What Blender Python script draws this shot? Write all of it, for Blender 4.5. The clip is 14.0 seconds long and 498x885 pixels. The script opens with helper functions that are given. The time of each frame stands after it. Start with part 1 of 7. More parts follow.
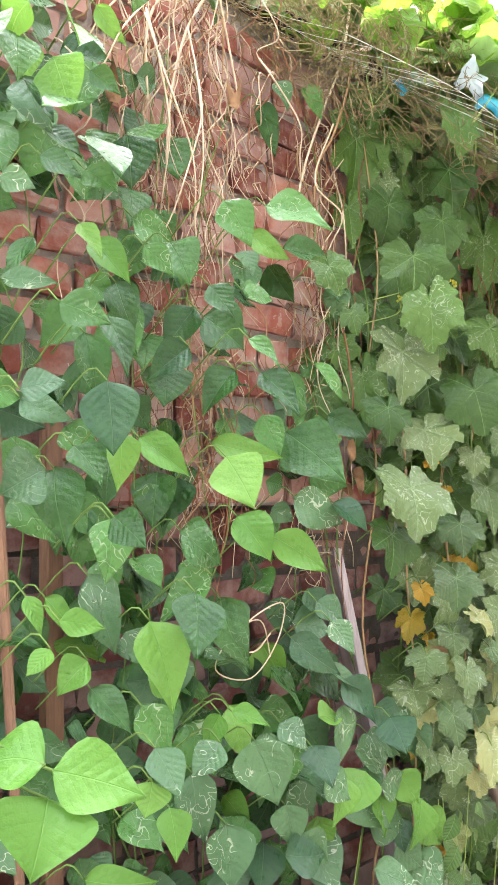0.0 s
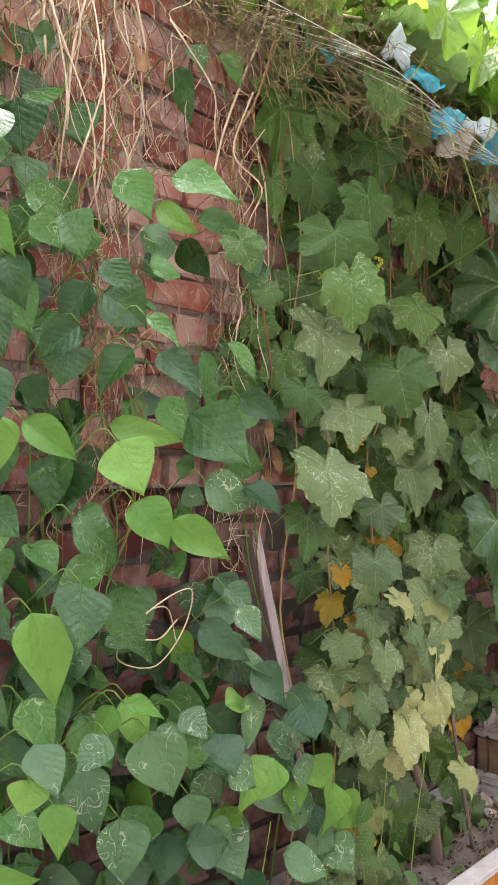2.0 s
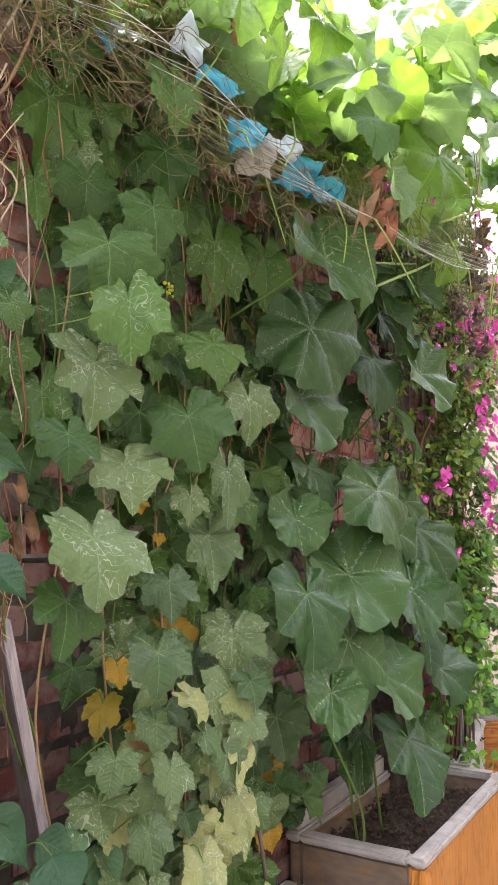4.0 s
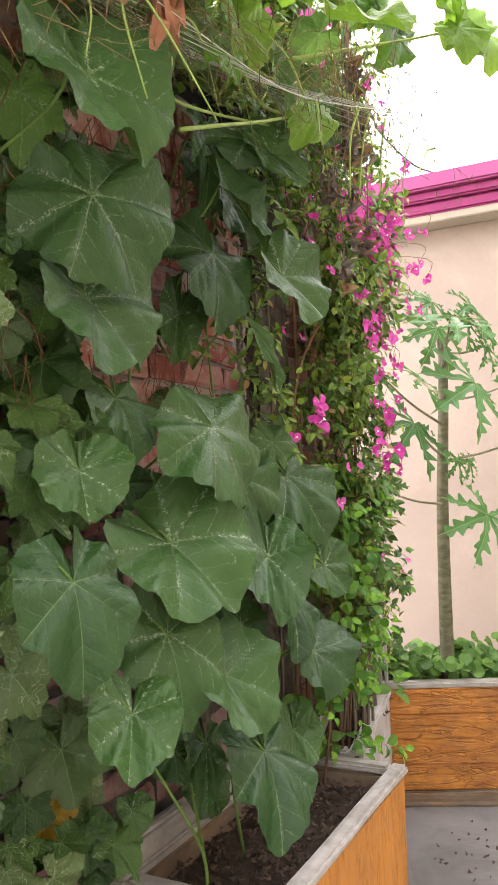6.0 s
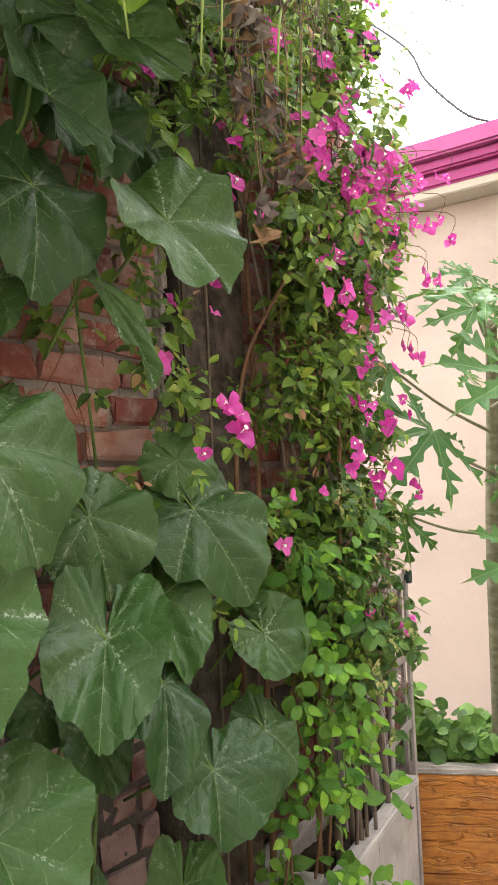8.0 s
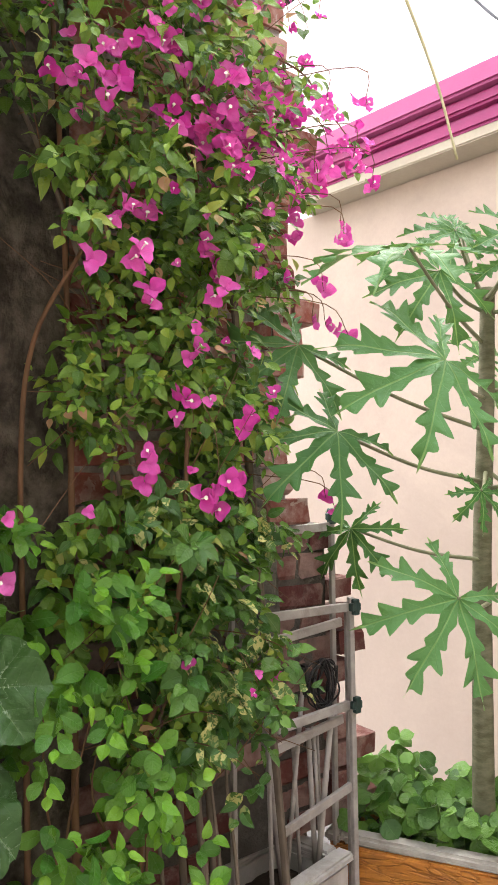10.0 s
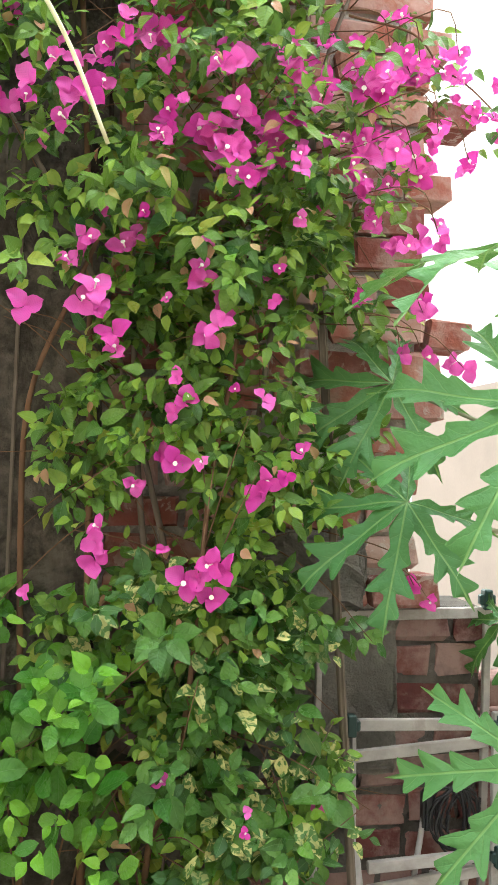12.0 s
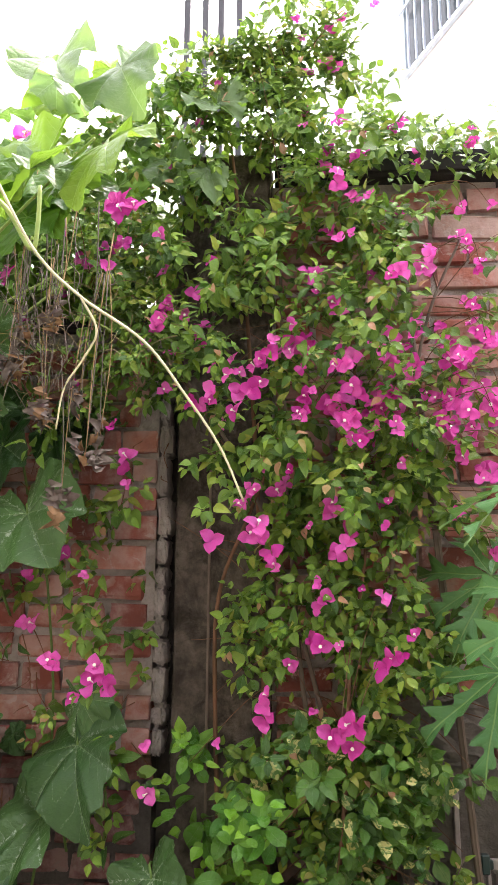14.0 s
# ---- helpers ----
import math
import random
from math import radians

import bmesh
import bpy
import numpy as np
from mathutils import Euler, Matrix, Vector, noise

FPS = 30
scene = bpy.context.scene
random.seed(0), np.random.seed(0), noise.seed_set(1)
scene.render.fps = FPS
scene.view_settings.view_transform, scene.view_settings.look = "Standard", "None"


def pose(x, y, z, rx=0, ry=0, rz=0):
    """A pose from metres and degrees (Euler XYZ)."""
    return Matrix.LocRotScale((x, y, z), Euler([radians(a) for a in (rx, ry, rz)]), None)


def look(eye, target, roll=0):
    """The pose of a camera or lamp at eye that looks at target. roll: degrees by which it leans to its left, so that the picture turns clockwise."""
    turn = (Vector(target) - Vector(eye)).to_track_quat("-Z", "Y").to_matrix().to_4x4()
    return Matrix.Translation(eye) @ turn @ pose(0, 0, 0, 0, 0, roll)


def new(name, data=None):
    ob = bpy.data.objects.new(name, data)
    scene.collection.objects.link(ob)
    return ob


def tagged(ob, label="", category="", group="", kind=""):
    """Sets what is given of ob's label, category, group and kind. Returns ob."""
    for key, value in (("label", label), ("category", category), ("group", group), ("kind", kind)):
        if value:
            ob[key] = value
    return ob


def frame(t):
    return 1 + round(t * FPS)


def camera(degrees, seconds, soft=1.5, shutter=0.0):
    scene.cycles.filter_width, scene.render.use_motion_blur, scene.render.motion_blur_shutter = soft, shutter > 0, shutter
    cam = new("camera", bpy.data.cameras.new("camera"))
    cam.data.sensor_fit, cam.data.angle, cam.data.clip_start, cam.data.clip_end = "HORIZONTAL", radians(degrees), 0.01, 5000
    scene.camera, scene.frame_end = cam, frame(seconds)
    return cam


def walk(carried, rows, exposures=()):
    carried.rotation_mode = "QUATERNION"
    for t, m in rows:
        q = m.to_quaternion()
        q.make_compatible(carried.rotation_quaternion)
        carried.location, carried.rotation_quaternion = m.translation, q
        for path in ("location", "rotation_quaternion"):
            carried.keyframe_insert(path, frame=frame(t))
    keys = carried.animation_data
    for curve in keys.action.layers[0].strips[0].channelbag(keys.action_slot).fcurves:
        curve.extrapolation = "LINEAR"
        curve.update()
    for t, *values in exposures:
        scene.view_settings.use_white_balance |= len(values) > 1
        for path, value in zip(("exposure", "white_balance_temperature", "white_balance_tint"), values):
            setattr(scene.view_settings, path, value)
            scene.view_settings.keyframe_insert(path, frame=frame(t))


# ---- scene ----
cam = camera(34.2, 14.0)
PATH = [
    (0, (0.243, -1.446, 1.438), (1.623, -0.003, 1.556), 0.1),
    (0.5, (0.242, -1.43, 1.465), (1.691, -0.061, 1.628), -0.6),
    (1, (0.258, -1.452, 1.464), (1.728, -0.108, 1.643), -0.4),
    (1.5, (0.321, -1.478, 1.463), (1.777, -0.112, 1.589), 0.2),
    (2, (0.366, -1.492, 1.46), (1.811, -0.109, 1.512), 0.4),
    (2.5, (0.422, -1.476, 1.451), (1.931, -0.164, 1.493), 0.9),
    (3, (0.534, -1.352, 1.467), (2.188, -0.237, 1.614), 1.6),
    (3.2, (0.573, -1.313, 1.459), (2.253, -0.248, 1.664), 1.6),
    (5.3, (1.212, -1.34, 1.477), (2.938, -0.345, 1.659), -2.5),
    (5.5, (1.314, -1.311, 1.486), (3.048, -0.324, 1.636), -2.2),
    (6, (1.532, -1.27, 1.471), (3.312, -0.363, 1.549), -2.2),
    (6.5, (1.75, -1.282, 1.49), (3.409, -0.167, 1.562), -3.4),
    (7, (1.991, -1.359, 1.49), (3.558, -0.12, 1.589), -3.6),
    (7.5, (2.225, -1.362, 1.5), (3.81, -0.147, 1.6), -2.6),
    (8, (2.463, -1.363, 1.499), (4.087, -0.201, 1.614), -2.4),
    (8.5, (2.735, -1.416, 1.534), (4.249, -0.116, 1.655), -3.3),
    (9, (2.984, -1.505, 1.548), (4.474, -0.175, 1.652), -2.1),
    (9.2, (3.062, -1.567, 1.563), (4.57, -0.255, 1.642), -1.5),
    (11.3, (4.05, -1.84, 1.564), (4.711, 0.045, 1.67), 0.2),
    (11.5, (4.115, -1.792, 1.591), (4.765, 0.096, 1.698), 0.0),
    (12, (4.335, -1.777, 1.711), (4.691, 0.19, 1.777), 1.9),
    (12.5, (4.433, -1.863, 1.642), (4.462, 0.133, 1.759), 0.6),
    (13, (4.523, -2.003, 1.736), (4.353, -0.016, 1.894), -0.1),
    (13.5, (4.427, -2.203, 1.721), (4.307, -0.236, 2.063), -0.2),
    (14, (4.423, -2.391, 1.798), (4.292, -0.439, 2.209), 0.4),
]
walk(cam, [(t, look(eye, target, roll)) for t, eye, target, roll in PATH],
     [(0, 3.95, 6350, 19), (0.5, 3.3, 6500, 20), (1, 3.0, 6650, 22), (2, 3.35, 6550, 23), (2.5, 3.55, 6500, 24), (3, 3.5, 6350, 26), (5.5, 3.1, 6750, 20), (6, 3.3, 6900, 18), (6.5, 3.95, 6900, 20), (7, 4.25, 6700, 26), (7.5, 4.15, 6900, 19), (8, 3.25, 6900, 16), (8.5, 3.5, 6900, 16), (9, 3.0, 6900, 16), (11.4, 3.4, 6350, 6), (12, 3.5, 6350, 3), (12.5, 4.1, 6550, 10), (13, 4.4, 6500, 14), (13.5, 3.5, 6350, 20), (14, 3.1, 6650, 19)])

# ---- sky, sun, exposure ----
world = bpy.data.worlds.new("sky")
scene.world = world
world.use_nodes = True
wt = world.node_tree
sky = wt.nodes.new("ShaderNodeTexSky")
sky.sky_type, sky.sun_disc = "NISHITA", False
sky.sun_elevation, sky.sun_rotation = radians(58), radians(25)
sky.air_density, sky.dust_density = 1.4, 5.0
haze = wt.nodes.new("ShaderNodeHueSaturation")
haze.inputs["Saturation"].default_value = 0.22
wt.links.new(sky.outputs[0], haze.inputs["Color"])
wt.links.new(haze.outputs[0], wt.nodes["Background"].inputs[0])
wt.nodes["Background"].inputs[1].default_value = 0.15

sun = new("sun", bpy.data.lights.new("sun", "SUN"))
sun.data.energy, sun.data.angle, sun.data.color = 2.3, radians(14), (1.0, 0.94, 0.84)
sun.matrix_world = look((0, 0, 0), (-0.22, -0.48, -0.85))

GROUND = -0.13
rnd = random.Random(7)


# ---- materials ----
class Mat:
    """A node material with short ways to add nodes."""

    def __init__(self, name, rough=0.7, spec=0.3, metal=0.0):
        self.m = bpy.data.materials.new(name)
        self.m.use_nodes = True
        self.t = self.m.node_tree
        self.b = self.t.nodes["Principled BSDF"]
        self.b.inputs["Roughness"].default_value = rough
        self.b.inputs["Specular IOR Level"].default_value = spec
        self.b.inputs["Metallic"].default_value = metal
        self.coord = self.t.nodes.new("ShaderNodeTexCoord")

    def put(self, socket, v):
        if isinstance(v, bpy.types.NodeSocket):
            self.t.links.new(v, socket)
        elif isinstance(v, tuple) and len(v) == 3 and socket.type == "RGBA":
            socket.default_value = (*v, 1)
        else:
            socket.default_value = v

    def set(self, name, v):
        self.put(self.b.inputs[name], v)
        return self

    def noise(self, scale, detail=4.0, where=None, rough=0.55, warp=0.0):
        n = self.t.nodes.new("ShaderNodeTexNoise")
        n.inputs["Scale"].default_value, n.inputs["Detail"].default_value = scale, detail
        n.inputs["Roughness"].default_value, n.inputs["Distortion"].default_value = rough, warp
        self.put(n.inputs["Vector"], where or self.coord.outputs["Object"])
        return n.outputs[0]

    def stretch(self, sx, sy, sz, where=None):
        n = self.t.nodes.new("ShaderNodeMapping")
        n.inputs["Scale"].default_value = (sx, sy, sz)
        self.put(n.inputs["Vector"], where or self.coord.outputs["Object"])
        return n.outputs[0]

    def math(self, op, a, b=0.0):
        n = self.t.nodes.new("ShaderNodeMath")
        n.operation = op
        self.put(n.inputs[0], a)
        self.put(n.inputs[1], b)
        return n.outputs[0]

    def span(self, v, a, b, c=0.0, d=1.0):
        n = self.t.nodes.new("ShaderNodeMapRange")
        n.interpolation_type = "SMOOTHSTEP"
        for i, x in enumerate((v, a, b, c, d)):
            self.put(n.inputs[i], x)
        return n.outputs[0]

    def mix(self, f, a, b, kind="MIX"):
        n = self.t.nodes.new("ShaderNodeMix")
        n.data_type, n.blend_type = "RGBA", kind
        self.put(n.inputs[0], f)
        self.put(n.inputs[6], a)
        self.put(n.inputs[7], b)
        return n.outputs[2]

    def bump(self, h, strength=0.5, dist=0.005):
        n = self.t.nodes.new("ShaderNodeBump")
        n.inputs["Strength"].default_value, n.inputs["Distance"].default_value = strength, dist
        self.put(n.inputs["Height"], h)
        self.t.links.new(n.outputs[0], self.b.inputs["Normal"])
        return self

    def chance(self):
        return self.t.nodes.new("ShaderNodeObjectInfo").outputs["Random"]

    def island(self):
        return self.t.nodes.new("ShaderNodeNewGeometry").outputs["Random Per Island"]

    def place(self):
        return self.t.nodes.new("ShaderNodeNewGeometry").outputs["Position"]

    def glowthrough(self, color, share):
        tr = self.t.nodes.new("ShaderNodeBsdfTranslucent")
        self.put(tr.inputs[0], color)
        mx = self.t.nodes.new("ShaderNodeMixShader")
        mx.inputs[0].default_value = share
        out = self.t.nodes["Material Output"]
        self.t.links.new(self.b.outputs[0], mx.inputs[1])
        self.t.links.new(tr.outputs[0], mx.inputs[2])
        self.t.links.new(mx.outputs[0], out.inputs[0])
        return self


def leaf_material(name, dark, light, vein, ribs=9.0, marble=0.0, mined=0.0, dust=0.12, share=0.22, single=True, rough=0.4, streak=0.75, tips=None, veins=0.6, fine=0.3, splash=0.0):
    s = Mat(name, rough, 0.32)
    luck = s.chance() if single else s.island()
    sep = s.t.nodes.new("ShaderNodeSeparateXYZ")
    s.put(sep.inputs[0], s.coord.outputs["UV"])
    along, off = sep.outputs[0], sep.outputs[1]
    where = s.place()
    blot = s.noise(26, 3, where)
    tone = s.math("SUBTRACT", s.math("ADD", s.math("MULTIPLY", luck, 0.85), s.math("MULTIPLY", blot, 0.5)), 0.18)
    dark, light = (dark[0] * 1.18, *dark[1:]), (light[0] * 1.18, *light[1:])
    col = s.mix(tone, dark, light)
    if tips:
        col = s.mix(s.span(luck, 0.86, 0.97), col, tips)
    if splash:
        blotch = s.math("MULTIPLY", s.span(s.noise(70, 2, where, 0.6, 0.8), 0.46, 0.54), s.span(luck, 0.35, 0.6))
        col = s.mix(s.math("MULTIPLY", blotch, splash), col, (0.62, 0.58, 0.22))
    # veins: main ribs and side ribs
    main = s.span(off, 0.003, 0.011, 1.0, 0.0)
    wob = s.math("MULTIPLY", s.math("SUBTRACT", s.noise(40, 2, where), 0.5), 0.05)
    side = s.math("PINGPONG", s.math("MULTIPLY", s.math("ADD", wob, s.math("SUBTRACT", along, s.math("MULTIPLY", off, streak))), ribs), 0.5)
    rib = s.math("MULTIPLY", s.span(side, 0.0, 0.05, fine, 0.0), s.span(off, 0.05, 0.3, 1.0, 0.3))
    ribbing = s.math("MAXIMUM", main, rib)
    swell = s.span(side, 0.0, 0.5)
    if marble:
        spot = s.span(s.noise(120, 3, where, 0.6, 0.8), 0.50, 0.62)
        near = s.math("MAXIMUM", s.span(off, 0.010, 0.042, 1.0, 0.02), s.span(side, 0.0, 0.08, 0.5, 0.0))
        some = s.math("MULTIPLY", s.span(s.noise(8, 2, where), 0.36, 0.56), s.span(luck, 0.1, 0.8, 0.35, 1.0))
        col = s.mix(s.math("MULTIPLY", s.math("MULTIPLY", s.math("MULTIPLY", spot, near), some), marble), col, (0.46, 0.54, 0.42))
    col = s.mix(s.math("MULTIPLY", ribbing, veins), col, vein)
    if mined:
        trail = s.math("ABSOLUTE", s.math("SUBTRACT", s.noise(34, 0.6, where, 0.5, 1.3), 0.5))
        trail = s.span(trail, 0.006, 0.021, 1.0, 0.0)
        some = s.math("MULTIPLY", s.span(s.noise(15, 1, where), 0.47, 0.55), s.span(luck, 0.2, 0.6))
        col = s.mix(s.math("MULTIPLY", s.math("MULTIPLY", trail, some), mined), col, (0.55, 0.60, 0.44))
    film = s.math("MULTIPLY", s.span(s.noise(7, 4, where), 0.35, 0.75), dust)
    col = s.mix(film, col, (0.21, 0.235, 0.18))
    s.set("Base Color", col)
    s.set("Roughness", s.span(s.noise(40, 3, where), 0.3, 0.7, rough - 0.14, rough + 0.08))
    s.bump(s.math("ADD", s.math("ADD", s.math("MULTIPLY", ribbing, -0.8), s.math("MULTIPLY", swell, fine * 1.1)), s.math("MULTIPLY", s.noise(110, 3, where), 1.0)), 0.6, 0.005)
    s.glowthrough(s.mix(0.5, col, (0.20, 0.34, 0.03)), share)
    return s.m


LEAF = {
    "bean": leaf_material("bean_leaf", (0.007, 0.045, 0.010), (0.060, 0.20, 0.042), (0.11, 0.26, 0.07), 7, mined=0.35, dust=0.03, share=0.12, rough=0.36, veins=0.4, fine=0.16),
    "bean_young": leaf_material("young_bean_leaf", (0.06, 0.21, 0.028), (0.125, 0.32, 0.055), (0.24, 0.48, 0.12), 7, dust=0.02, share=0.3, veins=0.35, fine=0.14),
    "bean_old": leaf_material("old_bean_leaf", (0.010, 0.06, 0.022), (0.075, 0.19, 0.075), (0.13, 0.21, 0.11), 7, mined=0.55, dust=0.08, share=0.12, veins=0.4, fine=0.16),
    "loofah": leaf_material("loofah_leaf", (0.010, 0.050, 0.006), (0.066, 0.165, 0.027), (0.16, 0.30, 0.09), 8, marble=0.3, mined=0.3, dust=0.05, rough=0.46, share=0.14, fine=0.2),
    "loofah_dusty": leaf_material("dusty_loofah_leaf", (0.024, 0.075, 0.018), (0.105, 0.190, 0.062), (0.20, 0.32, 0.13), 8, marble=0.55, mined=0.38, dust=0.16, rough=0.5, share=0.12, fine=0.2),
    "loofah_pale": leaf_material("pale_loofah_leaf", (0.11, 0.19, 0.045), (0.27, 0.34, 0.13), (0.27, 0.36, 0.18), 8, marble=0.5, mined=0.5, dust=0.12, rough=0.52, share=0.14, fine=0.2),
    "yellow": leaf_material("yellowing_leaf", (0.20, 0.19, 0.015), (0.46, 0.29, 0.02), (0.3, 0.30, 0.08), 8, dust=0.05, share=0.25, fine=0.2),
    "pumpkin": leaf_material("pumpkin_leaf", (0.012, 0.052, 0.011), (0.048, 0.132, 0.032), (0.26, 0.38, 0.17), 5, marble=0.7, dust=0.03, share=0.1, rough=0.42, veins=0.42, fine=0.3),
    # canopy copies of the pumpkin leaf: backlight and sky sheen put into the colour
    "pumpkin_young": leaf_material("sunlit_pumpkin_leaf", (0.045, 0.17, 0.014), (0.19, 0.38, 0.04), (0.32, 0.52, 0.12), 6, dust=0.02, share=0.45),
    "pumpkin_canopy": leaf_material("skylit_pumpkin_leaf", (0.06, 0.17, 0.055), (0.19, 0.34, 0.15), (0.34, 0.48, 0.25), 6, marble=0.2, dust=0.05, share=0.5, rough=0.4),
    "bougain": leaf_material("bougainvillea_leaf", (0.016, 0.08, 0.012), (0.19, 0.38, 0.06), (0.14, 0.27, 0.07), 8, dust=0.03, share=0.2, tips=(0.30, 0.36, 0.05), fine=0.1),
    "bougain_mass": leaf_material("bougainvillea_foliage", (0.016, 0.08, 0.012), (0.19, 0.38, 0.06), (0.14, 0.27, 0.07), 8, dust=0.03, share=0.25, single=False, tips=(0.30, 0.36, 0.05), fine=0.1),
    "bougain_young": leaf_material("young_bougainvillea_foliage", (0.11, 0.29, 0.03), (0.26, 0.44, 0.06), (0.26, 0.40, 0.10), 8, dust=0.04, share=0.35, single=False, tips=(0.50, 0.26, 0.16), fine=0.06),
    "shrub_young": leaf_material("young_shrub_foliage", (0.12, 0.38, 0.03), (0.24, 0.54, 0.06), (0.24, 0.46, 0.10), 8, dust=0.03, share=0.35, rough=0.34, single=False, fine=0.08),
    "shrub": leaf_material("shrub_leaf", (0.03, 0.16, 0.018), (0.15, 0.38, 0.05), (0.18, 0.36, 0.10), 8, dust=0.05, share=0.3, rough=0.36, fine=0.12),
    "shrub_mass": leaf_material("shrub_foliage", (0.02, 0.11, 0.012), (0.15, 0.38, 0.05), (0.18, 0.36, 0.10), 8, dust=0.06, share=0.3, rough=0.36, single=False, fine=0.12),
    "cream_edge": leaf_material("variegated_leaf", (0.022, 0.09, 0.02), (0.09, 0.22, 0.05), (0.2, 0.32, 0.12), 8, dust=0.05, share=0.25, single=False, fine=0.08, splash=0.9),
    "papaya": leaf_material("papaya_leaf", (0.03, 0.14, 0.04), (0.085, 0.26, 0.08), (0.28, 0.45, 0.15), 8, dust=0.05, share=0.3, rough=0.42),
    "cover_single": leaf_material("deep_shrub_leaf", (0.02, 0.10, 0.016), (0.13, 0.31, 0.055), (0.12, 0.26, 0.08), 7, dust=0.05, share=0.2, rough=0.34, fine=0.1),
    "shrub_deep": leaf_material("deep_shrub_foliage", (0.02, 0.10, 0.014), (0.13, 0.31, 0.055), (0.12, 0.26, 0.08), 7, dust=0.05, share=0.2, rough=0.34, single=False, fine=0.1),
    "cover": leaf_material("groundcover_leaf", (0.018, 0.080, 0.011), (0.105, 0.275, 0.038), (0.12, 0.28, 0.08), 6, dust=0.04, share=0.15, single=False, rough=0.36, fine=0.1),
    "cover_leaf": leaf_material("single_groundcover_leaf", (0.018, 0.080, 0.011), (0.105, 0.275, 0.038), (0.12, 0.28, 0.08), 6, dust=0.04, share=0.15, rough=0.36, fine=0.1),
    "weed_mass": leaf_material("weed_foliage", (0.036, 0.115, 0.022), (0.101, 0.216, 0.050), (0.2, 0.34, 0.12), 8, dust=0.1, share=0.3, single=False),
}


def brick_material(name, single, damp_shade):
    s = Mat(name, 0.88, 0.18)
    luck = s.chance() if single else s.island()
    where = s.place()
    ramp = s.t.nodes.new("ShaderNodeValToRGB")
    stops = [(0.0, (0.17, 0.058, 0.045)), (0.3, (0.30, 0.105, 0.07)), (0.55, (0.37, 0.15, 0.10)), (0.75, (0.44, 0.21, 0.14)), (0.9, (0.25, 0.09, 0.07)), (1.0, (0.40, 0.29, 0.235))]
    if not damp_shade:
        stops = [(p, (c[0] * 1.1, c[1] * 1.05, c[2] * 1.05)) for p, c in stops]
    # lower bricks: dampness and the recess's shade both put into darker stops
    if damp_shade:
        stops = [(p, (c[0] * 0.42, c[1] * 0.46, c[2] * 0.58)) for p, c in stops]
    for i, (p, c) in enumerate(stops):
        e = ramp.color_ramp.elements[i] if i < 2 else ramp.color_ramp.elements.new(p)
        e.position, e.color = p, (*c, 1)
    s.put(ramp.inputs[0], luck)
    col = s.mix(s.math("MULTIPLY", s.noise(38, 5, where), 0.55), ramp.outputs[0], (0.17, 0.05, 0.04), "MIX")
    lime = s.span(s.math("ADD", s.noise(11, 5, where, 0.65), s.math("MULTIPLY", luck, 0.18)), 0.46, 0.70)
    col = s.mix(s.math("MULTIPLY", lime, 0.3 if damp_shade else 0.45), col, (0.52, 0.42, 0.37))
    smear = s.math("MULTIPLY", s.span(s.noise(24, 5, where, 0.6, 0.6), 0.56, 0.60), s.span(s.noise(3.5, 3, where), 0.40, 0.60))
    col = s.mix(s.math("MULTIPLY", smear, 0.3 if damp_shade else 0.6), col, (0.22, 0.19, 0.165) if damp_shade else (0.46, 0.40, 0.35))
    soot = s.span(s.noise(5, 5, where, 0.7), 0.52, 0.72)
    col = s.mix(s.math("MULTIPLY", soot, 0.65 if damp_shade else 0.38), col, (0.06, 0.05, 0.045))
    s.set("Base Color", col)
    s.bump(s.math("ADD", s.noise(60, 6, where, 0.7), s.math("MULTIPLY", s.noise(16, 3, where), 1.5)), 0.7, 0.006)
    return s.m


def mortar_material(name, a, b, dirt):
    s = Mat(name, 0.93, 0.12)
    where = s.place()
    col = s.mix(s.span(s.noise(9, 6, where, 0.65), 0.3, 0.7), a, b)
    col = s.mix(s.math("MULTIPLY", s.span(s.noise(4, 6, where, 0.7), 0.45, 0.7), dirt), col, (0.055, 0.05, 0.042))
    grain = s.noise(140, 5, where, 0.7)
    col = s.mix(s.math("MULTIPLY", grain, 0.35), col, (0.10, 0.095, 0.085))
    s.set("Base Color", col)
    s.bump(s.math("ADD", s.noise(30, 6, where, 0.7), grain), 0.9, 0.01)
    return s.m


def plain(name, a, b, scale=6, rough=0.8, spec=0.25, grain=90, depth=0.003, metal=0.0, stain=None, stretch=None):
    s = Mat(name, rough, spec, metal)
    where = s.place()
    if stretch:
        where = s.stretch(*stretch, where)
    col = s.mix(s.span(s.noise(scale, 6, where, 0.65), 0.3, 0.72), a, b)
    if stain:
        col = s.mix(s.math("MULTIPLY", s.span(s.noise(scale * 0.6, 7, where, 0.7, 0.5), 0.48, 0.68), stain[1]), col, stain[0])
    fine = s.noise(grain, 5, where, 0.65)
    col = s.mix(s.math("MULTIPLY", fine, 0.25), col, tuple(c * 0.45 for c in a))
    s.set("Base Color", col)
    s.bump(fine, 0.6, depth)
    return s.m


